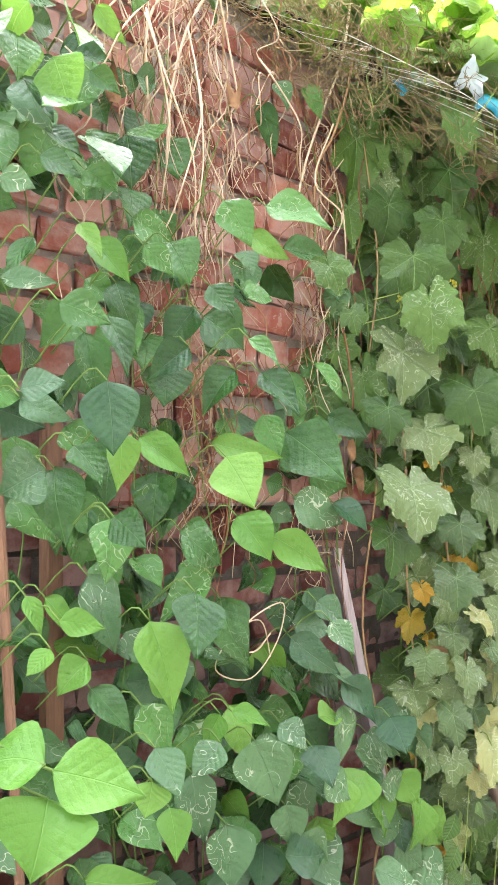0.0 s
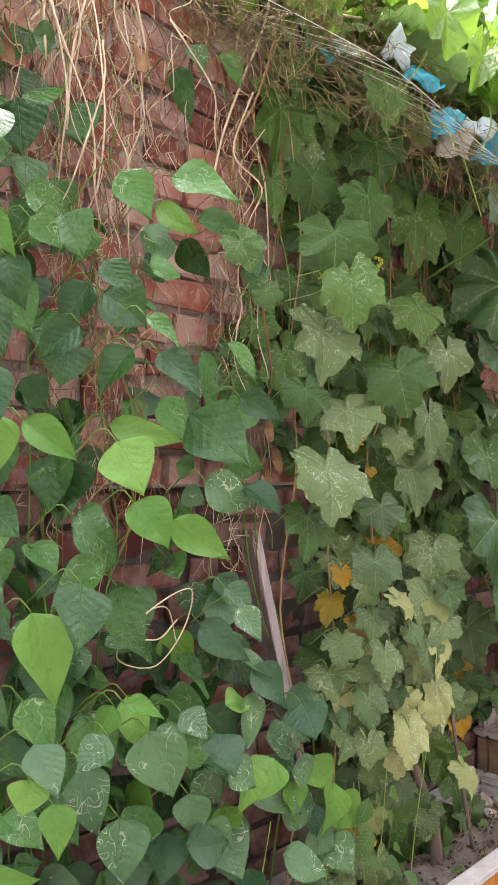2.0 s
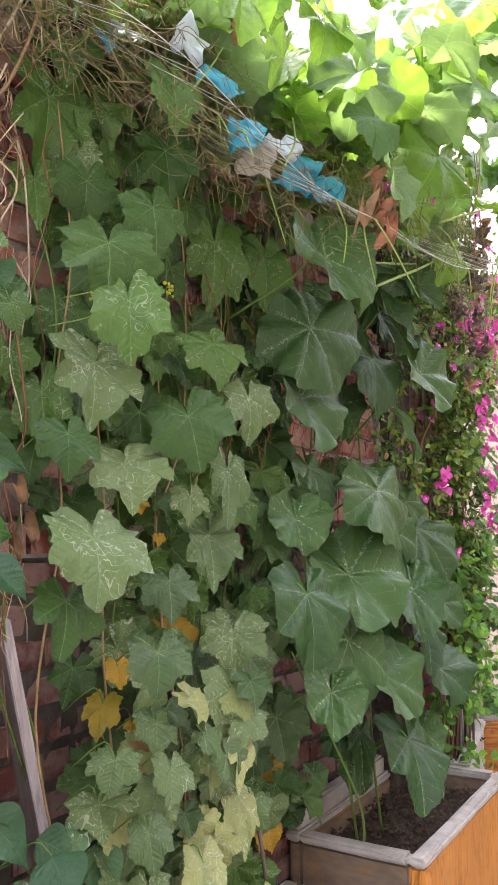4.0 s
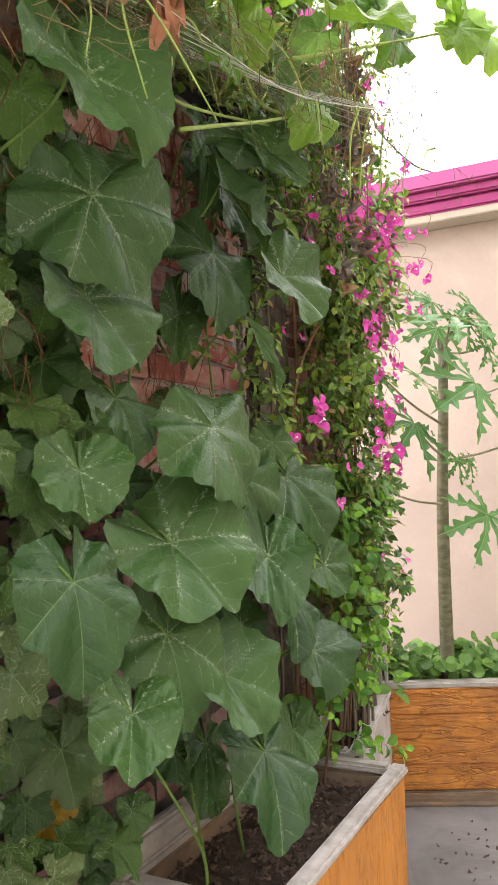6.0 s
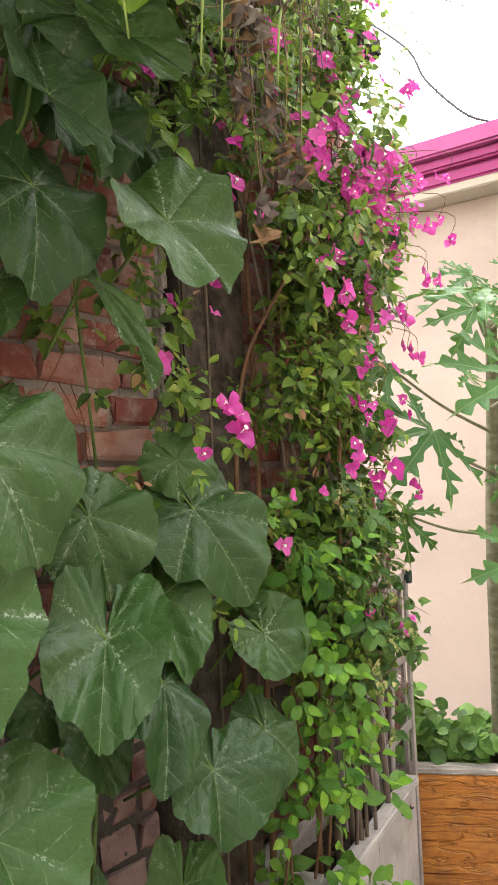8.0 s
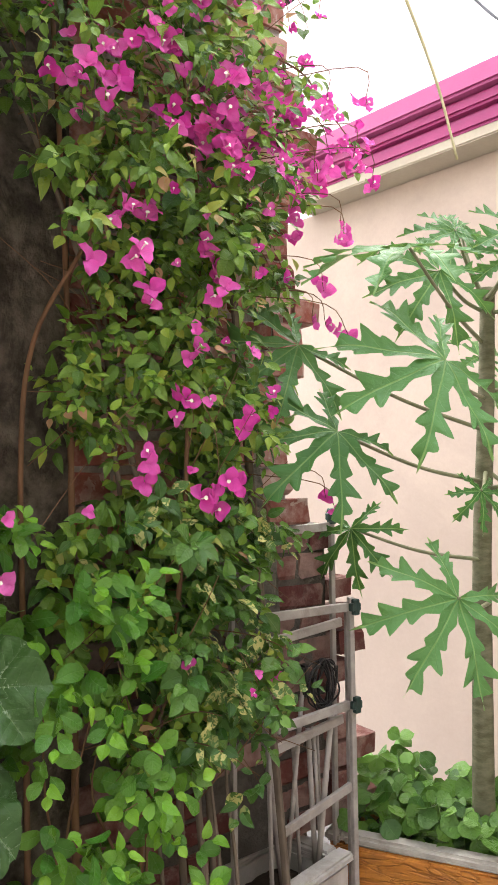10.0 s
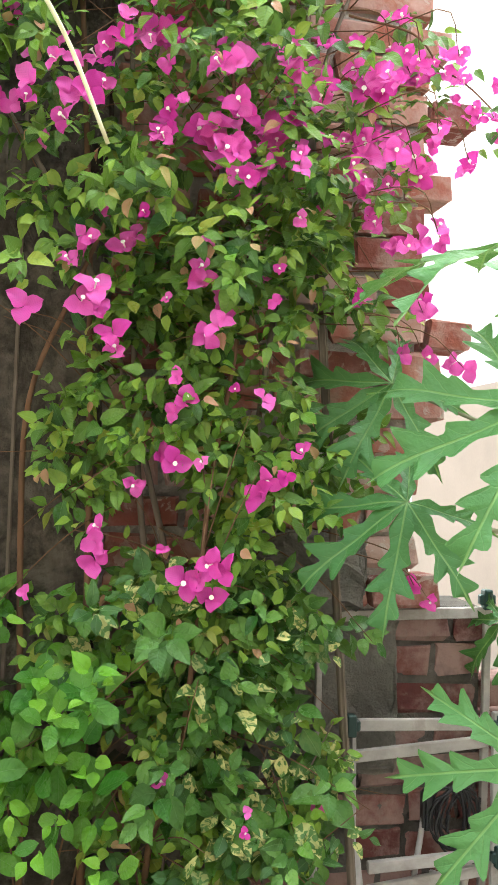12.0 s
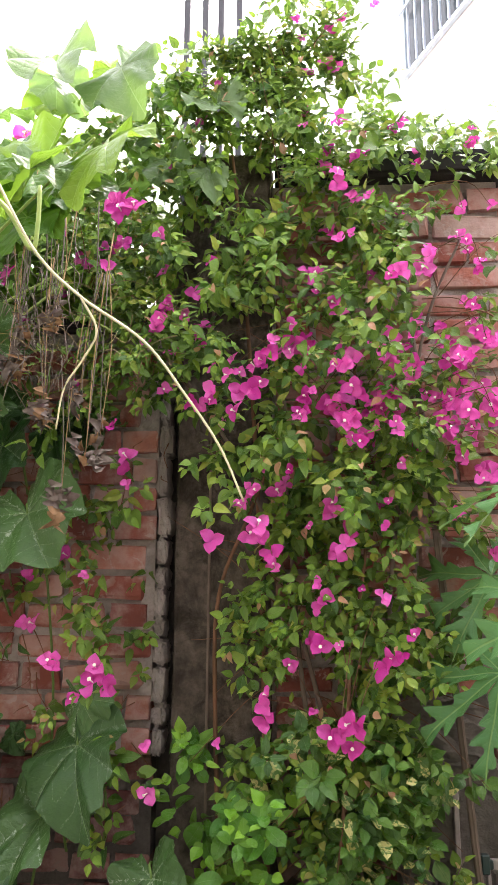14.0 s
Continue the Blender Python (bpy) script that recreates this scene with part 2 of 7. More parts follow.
M_BRICK = brick_material("old_brick", True, False)
M_BRICK_DAMP_SHADE = brick_material("damp_shaded_brick", True, True)
M_BRICK_MASS = brick_material("old_brickwork", False, False)
M_BRICK_DAMP_SHADE_MASS = brick_material("damp_shaded_brickwork", False, True)
M_MORTAR = mortar_material("lime_mortar", (0.58, 0.53, 0.47), (0.36, 0.32, 0.28), 0.35)
M_PATCH = mortar_material("grey_cement_patch", (0.26, 0.24, 0.21), (0.15, 0.14, 0.12), 0.5)
# lower wall mortar, dampness and recess shade in one dark colour
M_MORTAR_DAMP_SHADE = mortar_material("damp_shaded_mortar", (0.15, 0.135, 0.115), (0.07, 0.062, 0.055), 0.8)
M_PIER = plain("mouldy_concrete", (0.16, 0.138, 0.11), (0.042, 0.035, 0.028), 14, 0.95, 0.1, 45, 0.03, stain=((0.022, 0.018, 0.013), 0.9), stretch=(1, 1, 0.9))
M_COPING = plain("blackened_coping", (0.045, 0.043, 0.04), (0.02, 0.02, 0.02), 6, 0.9, 0.15, 80, 0.006, stain=((0.12, 0.11, 0.1), 0.4))
M_CONCRETE = plain("yard_concrete", (0.24, 0.23, 0.22), (0.17, 0.165, 0.16), 2.2, 0.9, 0.2, 110, 0.003, stain=((0.10, 0.095, 0.085), 0.6))
M_RIM = plain("pale_cement_rim", (0.50, 0.48, 0.44), (0.34, 0.32, 0.29), 9, 0.85, 0.2, 120, 0.003, stain=((0.2, 0.17, 0.13), 0.5))
M_WHITE_PLANTER = plain("whitewashed_cement", (0.58, 0.57, 0.54), (0.42, 0.41, 0.38), 7, 0.85, 0.2, 120, 0.003, stain=((0.25, 0.22, 0.18), 0.55))
M_OLDBOX = plain("weathered_brown_cement", (0.26, 0.19, 0.13), (0.15, 0.115, 0.085), 8, 0.85, 0.2, 100, 0.004, stain=((0.30, 0.17, 0.06), 0.6), stretch=(1, 1, 3))
M_SOIL = plain("dark_garden_soil", (0.07, 0.052, 0.038), (0.035, 0.027, 0.02), 22, 0.95, 0.1, 160, 0.012, stain=((0.13, 0.10, 0.075), 0.5))
M_DUSTSOIL = plain("dry_grey_soil", (0.25, 0.215, 0.18), (0.13, 0.11, 0.09), 22, 0.95, 0.1, 160, 0.014, stain=((0.34, 0.30, 0.26), 0.5))
M_SHOOT = plain("bleached_shoot", (0.62, 0.58, 0.36), (0.48, 0.45, 0.24), 30, 0.6, 0.3, 200, 0.001)
M_STRAW = plain("dry_straw_stem", (0.42, 0.29, 0.15), (0.26, 0.16, 0.08), 30, 0.8, 0.2, 200, 0.001)
M_STRAW_RED = plain("dry_red_stem", (0.26, 0.12, 0.06), (0.16, 0.075, 0.04), 30, 0.8, 0.2, 200, 0.001)
M_STRAW_PALE = plain("bleached_stem", (0.62, 0.53, 0.38), (0.44, 0.35, 0.22), 30, 0.7, 0.25, 200, 0.001)
M_STEM = plain("green_stem", (0.14, 0.24, 0.05), (0.08, 0.15, 0.03), 25, 0.6, 0.3, 200, 0.001)
M_STEM_LIGHT = plain("pale_green_stem", (0.30, 0.40, 0.10), (0.20, 0.30, 0.07), 25, 0.55, 0.3, 200, 0.001)
M_WOOD_STEM = plain("woody_stem", (0.22, 0.12, 0.065), (0.11, 0.065, 0.04), 25, 0.85, 0.2, 120, 0.003, stretch=(1, 1, 0.3))
M_BARK = plain("grey_bark", (0.21, 0.17, 0.13), (0.12, 0.095, 0.075), 18, 0.9, 0.15, 90, 0.004, stretch=(1, 1, 0.3))
M_TRUNK = plain("papaya_bark", (0.20, 0.19, 0.12), (0.09, 0.095, 0.05), 16, 0.8, 0.2, 60, 0.004, stretch=(1, 1, 2.5))
M_BATTEN = plain("grey_weathered_wood", (0.52, 0.47, 0.47), (0.36, 0.32, 0.32), 12, 0.85, 0.2, 60, 0.003, stain=((0.15, 0.12, 0.1), 0.5), stretch=(3, 3, 0.4))
M_POST = plain("brown_weathered_wood", (0.24, 0.14, 0.085), (0.15, 0.09, 0.06), 14, 0.85, 0.2, 60, 0.003, stretch=(3, 3, 0.4))
M_RACK = plain("chalky_grey_metal", (0.46, 0.43, 0.40), (0.30, 0.28, 0.26), 12, 0.6, 0.4, 80, 0.001, stain=((0.18, 0.14, 0.11), 0.5))
M_CLIP = plain("dark_green_plastic", (0.012, 0.05, 0.04), (0.008, 0.03, 0.026), 12, 0.45, 0.5, 80, 0.0005)
M_BLACK = plain("black_plastic", (0.016, 0.016, 0.017), (0.009, 0.009, 0.01), 12, 0.5, 0.5, 80, 0.0005)
M_RAIL = plain("dark_painted_steel", (0.07, 0.075, 0.085), (0.04, 0.04, 0.045), 12, 0.5, 0.4, 80, 0.0005)
M_BLUE = plain("cyan_plastic_film", (0.012, 0.30, 0.46), (0.04, 0.42, 0.58), 20, 0.35, 0.5, 60, 0.002)
M_PALEFILM = plain("pale_blue_plastic_film", (0.52, 0.62, 0.68), (0.42, 0.54, 0.60), 20, 0.4, 0.5, 60, 0.002)
M_CARD = plain("dusty_card", (0.40, 0.37, 0.32), (0.30, 0.28, 0.24), 14, 0.85, 0.2, 60, 0.001)
M_DRYLEAF = plain("crisp_dead_leaf", (0.34, 0.21, 0.11), (0.20, 0.12, 0.065), 30, 0.8, 0.2, 120, 0.002)
M_DRYROSE = plain("pinkish_dead_leaf", (0.50, 0.24, 0.14), (0.34, 0.15, 0.09), 30, 0.75, 0.2, 120, 0.002)
M_DEADGREY = plain("grey_dead_leaf", (0.22, 0.19, 0.16), (0.13, 0.10, 0.09), 30, 0.85, 0.2, 120, 0.002)
M_LITTER = plain("rotting_litter", (0.12, 0.085, 0.06), (0.06, 0.042, 0.032), 40, 0.9, 0.15, 150, 0.002)
M_STALK = plain("greyish_leaf_stalk", (0.25, 0.26, 0.15), (0.17, 0.18, 0.10), 25, 0.55, 0.3, 200, 0.001)
# dark render of the added wall that holds back front light
M_LIGHT_BLOCK = plain("light_block_render", (0.15, 0.135, 0.115), (0.12, 0.105, 0.09), 1.2, 0.88, 0.2, 60, 0.001, stain=((0.08, 0.07, 0.06), 0.5))
M_HAY = plain("matted_hay", (0.25, 0.19, 0.09), (0.13, 0.11, 0.05), 14, 0.85, 0.2, 200, 0.001)
M_NET = plain("nylon_net", (0.62, 0.64, 0.56), (0.48, 0.50, 0.42), 30, 0.5, 0.4, 100, 0.0003)
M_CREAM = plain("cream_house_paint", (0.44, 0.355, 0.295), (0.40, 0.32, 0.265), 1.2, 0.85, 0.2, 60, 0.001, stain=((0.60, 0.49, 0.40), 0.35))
# copy of the cream paint, darkened so the open side wall looks shaded
M_CREAM_DIM = plain("dimmed_cream_paint", (0.31, 0.245, 0.20), (0.27, 0.215, 0.175), 1.5, 0.88, 0.2, 60, 0.001, stain=((0.22, 0.18, 0.15), 0.4))
M_SOFFIT = plain("pale_eave_paint", (0.46, 0.41, 0.32), (0.40, 0.35, 0.275), 2, 0.85, 0.2, 60, 0.001)
M_PINK = plain("magenta_fascia_paint", (0.33, 0.03, 0.14), (0.28, 0.025, 0.12), 4, 0.5, 0.35, 80, 0.0006)
M_PINK_TOP = plain("faded_pink_fascia_paint", (0.40, 0.075, 0.21), (0.35, 0.06, 0.18), 4, 0.55, 0.35, 80, 0.0006)
M_WHITE = plain("white_house_paint", (0.82, 0.81, 0.78), (0.77, 0.76, 0.73), 1.0, 0.85, 0.2, 60, 0.001)
M_FRAME = plain("pale_blue_bar_paint", (0.52, 0.60, 0.66), (0.44, 0.52, 0.58), 6, 0.5, 0.4, 80, 0.0005)
M_PANE = plain("dark_window_glass", (0.02, 0.035, 0.045), (0.014, 0.025, 0.03), 2, 0.3, 0.3, 30, 0.0001)
M_BUD = plain("yellow_green_bud", (0.50, 0.48, 0.05), (0.34, 0.40, 0.05), 60, 0.6, 0.3, 200, 0.001)


def bract_material():
    s = Mat("magenta_bract", 0.55, 0.25)
    where, uv = s.place(), s.coord.outputs["UV"]
    sep = s.t.nodes.new("ShaderNodeSeparateXYZ")
    s.put(sep.inputs[0], uv)
    luck = s.chance()
    col = s.mix(luck, (0.58, 0.02, 0.32), (0.87, 0.16, 0.58))
    fade = s.span(s.noise(17, 3, where), 0.4, 0.75)
    col = s.mix(s.math("MULTIPLY", fade, 0.35), col, (0.80, 0.30, 0.62))
    rib = s.math("PINGPONG", s.math("MULTIPLY", s.math("SUBTRACT", sep.outputs[0], sep.outputs[1]), 9.0), 0.5)
    rib = s.span(rib, 0.0, 0.08, 0.4, 0.0)
    col = s.mix(rib, col, (0.36, 0.01, 0.17))
    s.set("Base Color", col)
    s.bump(s.noise(150, 3, where), 0.4, 0.002)
    s.glowthrough(s.mix(0.5, col, (0.85, 0.10, 0.45)), 0.4)
    return s.m


M_BRACT = bract_material()
M_FLORET = plain("white_floret", (0.85, 0.82, 0.72), (0.78, 0.74, 0.62), 60, 0.6, 0.3, 200, 0.0005)


def orange_board(name, board):
    """Cement cast and painted to look like wooden boards: rings, knots, run paint."""
    s = Mat(name, 0.5, 0.4)
    where = s.place()
    grain = s.stretch(2.0, 2.0, 11.0, where) if board else s.stretch(7.0, 7.0, 1.2, where)
    ring = s.noise(3.2, 5, grain, 0.6, 1.4)
    col = s.mix(s.span(ring, 0.32, 0.66), (0.60, 0.25, 0.04), (0.46, 0.165, 0.024) if board else (0.55, 0.22, 0.035))
    vein = s.math("ABSOLUTE", s.math("SUBTRACT", s.noise(2.0, 3, grain, 0.5, 1.0), 0.5))
    col = s.mix(s.math("MULTIPLY", s.span(vein, 0.003, 0.02, 1.0, 0.0), 0.3), col, (0.11, 0.035, 0.012))
    worn = s.span(s.noise(7, 6, where, 0.7), 0.58, 0.74)
    col = s.mix(s.math("MULTIPLY", worn, 0.5), col, (0.30, 0.20, 0.12))
    rust = s.math("MULTIPLY", s.span(s.noise(3.5, 6, where, 0.7), 0.42, 0.66), 0.6 if board else 0.2)
    col = s.mix(rust, col, (0.16, 0.06, 0.022))
    s.set("Base Color", col)
    s.bump(s.math("ADD", ring, s.math("MULTIPLY", s.span(vein, 0.0, 0.05), 0.8)), 0.8, 0.008)
    return s.m


M_ORANGE = orange_board("orange_run_paint", False)
M_BOARDS = orange_board("orange_board_cement", True)


# ---- building helpers ----
def thing(name, label, category, at=(0, 0, 0), group="", kind=""):
    ob = new(name)
    ob.location = at
    ob.empty_display_size = 0.1
    return tagged(ob, label, category, group, kind)


def mesh_of(name, verts, faces, material, uvs=None, smooth=False):
    me = bpy.data.meshes.new(name)
    me.from_pydata([tuple(v) for v in verts], [], faces)
    if uvs:
        layer = me.uv_layers.new(name="UVMap")
        for loop in me.loops:
            layer.data[loop.index].uv = uvs[loop.vertex_index]
    me.materials.append(material)
    if smooth:
        me.polygons.foreach_set("use_smooth", [True] * len(me.polygons))
    me.update()
    return me


def part(name, bm, material, parent, label="", smooth=False):
    """A bmesh, or a ready mesh, as one mesh object under a thing or a part."""
    if isinstance(bm, bpy.types.Mesh):
        me = bm
    else:
        me = bpy.data.meshes.new(name)
        bm.to_mesh(me)
        bm.free()
        me.materials.append(material)
        if smooth:
            me.polygons.foreach_set("use_smooth", [True] * len(me.polygons))
    ob = new(name, me)
    ob.parent = parent
    if parent is not None and parent.parent is None:
        ob.matrix_parent_inverse = parent.matrix_basis.inverted()
    if label:
        ob["label"] = label
    return ob


def box(a, b, bevel=0.004, jitter=0.0, cuts=0, seed=1):
    """A box between two corners with worn edges."""
    bm = bmesh.new()
    bmesh.ops.create_cube(bm, size=1)
    for v in bm.verts:
        v.co = Vector([a[i] if v.co[i] < 0 else b[i] for i in range(3)])
    if cuts:
        bmesh.ops.subdivide_edges(bm, edges=bm.edges[:], cuts=cuts, use_grid_fill=True)
    if bevel:
        bmesh.ops.bevel(bm, geom=[e for e in bm.edges if e.calc_face_angle(0) > 0.5], offset=bevel, segments=1 if bevel < 0.004 else 2, affect="EDGES", clamp_overlap=True)
    if jitter:
        r = random.Random(seed)
        for v in bm.verts:
            v.co += Vector((r.uniform(-1, 1), r.uniform(-1, 1), r.uniform(-1, 1))) * jitter
    return bm


def bend(points, steps=6):
    """A smooth line through points (Catmull-Rom)."""
    p = [Vector(q) for q in points]
    p = [p[0] * 2 - p[1]] + p + [p[-1] * 2 - p[-2]]
    out = []
    for i in range(1, len(p) - 2):
        for k in range(steps):
            t = k / steps
            a, b, c, d = p[i - 1], p[i], p[i + 1], p[i + 2]
            out.append(0.5 * ((2 * b) + (c - a) * t + (2 * a - 5 * b + 4 * c - d) * t * t + (3 * b - a - 3 * c + d) * t ** 3))
    out.append(p[-2])
    return out


class Tubes:
    """Many round stems gathered into one mesh."""

    def __init__(self, sides=5):
        self.v, self.f, self.n = [], [], sides

    def add(self, pts, r0, r1):
        base, m = len(self.v), len(pts)
        for i, p in enumerate(pts):
            d = (pts[min(i + 1, m - 1)] - pts[max(i - 1, 0)]).normalized()
            s = d.cross(Vector((0.3, 0.2, 0.93)) if abs(d.z) < 0.9 else Vector((1, 0.2, 0))).normalized()
            u = s.cross(d)
            r = r0 + (r1 - r0) * i / max(m - 1, 1)
            for k in range(self.n):
                a = math.tau * k / self.n
                self.v.append(p + (s * math.cos(a) + u * math.sin(a)) * r)
        for i in range(m - 1):
            for k in range(self.n):
                a, b = base + i * self.n + k, base + i * self.n + (k + 1) % self.n
                self.f.append((a, b, b + self.n, a + self.n))
        self.f.append(tuple(base + k for k in reversed(range(self.n))))
        self.f.append(tuple(base + (m - 1) * self.n + k for k in range(self.n)))
        return self

    def mesh(self, name, material):
        return mesh_of(name, self.v, self.f, material, smooth=True)


def stem(name, points, r0, r1, material, parent, label="", sides=6, steps=6):
    return part(name, Tubes(sides).add(bend(points, steps), r0, r1).mesh(name, material), None, parent, label)


# ---- leaf blades: hub or base at the origin, tip along +y, face along +z, length 1 from hub to tip ----
def palmate(name, lobes, material, sinus=0.5, tooth=0.02, cup=0.2, pleat=0.2, wave=0.05, seed=1, m=60, narrow=0.55, fold=0.2, sharp=1.3, gap=0.45):
    """lobes: (angle in degrees from the tip, reach, half width in degrees); a lobe's rib lies on a spoke."""
    r = random.Random(seed)
    ph = [r.uniform(0, 6.28) for _ in range(5)]
    lobes = [(a + (r.uniform(-7, 7) if a else 0), l * r.uniform(0.88, 1.08), w) for a, l, w in lobes]
    veins = [radians(a) for a, _, _ in lobes]
    lean = r.uniform(-0.5, 0.5)
    verts, uvs, faces = [Vector((0, 0, 0))], [(0, 0)], []
    rings = (0.12, 0.3, 0.5, 0.7, 0.87, 1.0)

    def reach(th):
        best = 0.0
        for a, l, w in lobes:
            d = abs((th - radians(a) + math.pi) % math.tau - math.pi) / radians(w)
            best = max(best, l * (narrow + (1 - narrow) * (math.cos(d * math.pi / 2) ** 0.6 if sharp > 2.5 else 1 - d ** sharp)) if d < 1 else l * narrow * max(0.0, 1 - (d - 1) * 0.9))
        back = abs(abs(th) - math.pi)
        best *= 1 - sinus * max(0.0, 1 - back / gap)
        return max(0.03, best * (1 + tooth * math.sin(th * 23 + ph[0]) + 1.3 * tooth * math.sin(th * 13 + ph[4]) + tooth * 0.7 * math.sin(th * 37 + ph[1])))

    for f in rings:
        for k in range(m):
            th = -math.pi + math.tau * k / m
            q = reach(th) * f
            x, y = math.sin(th) * q, math.cos(th) * q
            al, off = 0.0, 9.0
            for a in veins:
                along = x * math.sin(a) + y * math.cos(a)
                across = abs(x * math.cos(a) - y * math.sin(a))
                if along > -1e-6 and across < off:
                    al, off = along, across
            z = -cup * q * q + pleat * min(off, 0.3) * (0.4 + 0.6 * f) + fold * abs(x) * (1 + lean * (1 if x > 0 else -1))
            z += wave * f * f * (math.sin(th * 3 + ph[2]) + 0.8 * math.sin(th * 7 + ph[3])) + 0.25 * wave * f ** 4 * math.sin(th * 17 + ph[4]) - 0.16 * max(0, y) ** 2 * (1 + lean * 0.6)
            verts.append(Vector((x, y, z)))
            uvs.append((al, min(off, 0.6)))
    for k in range(m):
        faces.append((0, 1 + (k + 1) % m, 1 + k))
    for i in range(len(rings) - 1):
        for k in range(m):
            a, b = 1 + i * m + k, 1 + i * m + (k + 1) % m
            faces.append((a, b, b + m, a + m))
    return mesh_of(name, verts, faces, material, uvs, True)


def blade(name, material, wide=0.42, peak=0.38, fold=0.25, droop=0.25, wave=0.04, seed=1, rows=9, cols=6, tip=1.0):
    """An ovate leaf with one midrib."""
    v, f, uv = blade_parts(wide, peak, fold, droop, wave, seed, rows, cols, tip)
    return mesh_of(name, v, f, material, uv, True)


def blade_parts(wide, peak, fold, droop, wave, seed, rows, cols, tip):
    r = random.Random(seed)
    ph = r.uniform(0, 6.28)
    twist = r.uniform(-0.35, 0.35)
    curl = r.uniform(-0.12, 0.12)
    verts, uvs, faces = [], [], []
    for i in range(rows + 1):
        y = i / rows
        w = wide * (math.sin(math.pi * min(1.0, y / peak) / 2) ** 0.75 if y < peak else max(0.0, math.cos(math.pi / 2 * (y - peak) / (1 - peak))) ** (0.9 * tip))
        for k in range(cols + 1):
            s = 2 * k / cols - 1
            x = w * s
            z = fold * abs(x) - droop * y * y + wave * math.sin(y * 7 + ph + s * 2) * abs(s) + twist * x * y
            verts.append(Vector((x + curl * math.sin(y * 3), y, z)))
            uvs.append((y, abs(x)))
    for i in range(rows):
        for k in range(cols):
            a = i * (cols + 1) + k
            faces.append((a, a + 1, a + cols + 2, a + cols + 1))
    return verts, faces, uvs


def leaf_pose(p, normal, roll, size, turn=0.0, nod=0.0):
    """The pose of a blade whose tip hangs down, swung by roll degrees towards +x."""
    n = Vector(normal).normalized()
    d = Vector((0, 0, -1))
    d = (d - n * d.dot(n)).normalized()
    s = n.cross(d)
    y = d * math.cos(radians(roll)) + s * math.sin(radians(roll))
    x = y.cross(n)
    m = Matrix((x, y, n)).transposed().to_4x4()
    return Matrix.Translation(p) @ m @ pose(0, 0, 0, nod, turn, 0) @ Matrix.Scale(size, 4)


def hang(name, mesh, m, plant):
    ob = new(name, mesh)
    ob.parent = plant
    ob.matrix_parent_inverse = plant.matrix_basis.inverted()
    ob.matrix_basis = m
    return ob


OUT = (-0.45, -0.8, 0.52)


def facing(z, side=-0.42, lift=1.0):
    """Leaves low on the wall turn up to the sky; those under the canopy hang steeper."""
    return (side, -0.8, max(0.2, lift - 0.34 * z))


# ---- ground ----
def yard():
    n, size = 60, 400.0
    verts, faces = [], []
    for i in range(n + 1):
        for k in range(n + 1):
            u, w = 2 * i / n - 1, 2 * k / n - 1
            x, y = 3 + size * u ** 5 + 6 * u, -1 + size * w ** 5 + 6 * w
            near = max(0.0, 1 - (abs(x - 3) + abs(y + 1)) / 14)
            verts.append((x, y, GROUND + near * 0.008 * noise.noise((x * 1.7, y * 1.7, 0))))
    for i in range(n):
        for k in range(n):
            a = i * (n + 1) + k
            faces.append((a, a + n + 1, a + n + 2, a + 1))
    ob = new("ground", mesh_of("ground", verts, faces, M_CONCRETE, smooth=True))
    tagged(ob, "stained grey concrete yard floor", "ground", kind="structure")


yard()

# ---- brick wall ----
COURSE = 0.086
LEDGE = 1.40
LOW_TOP = 2.66
PIER = (4.05, 4.33)


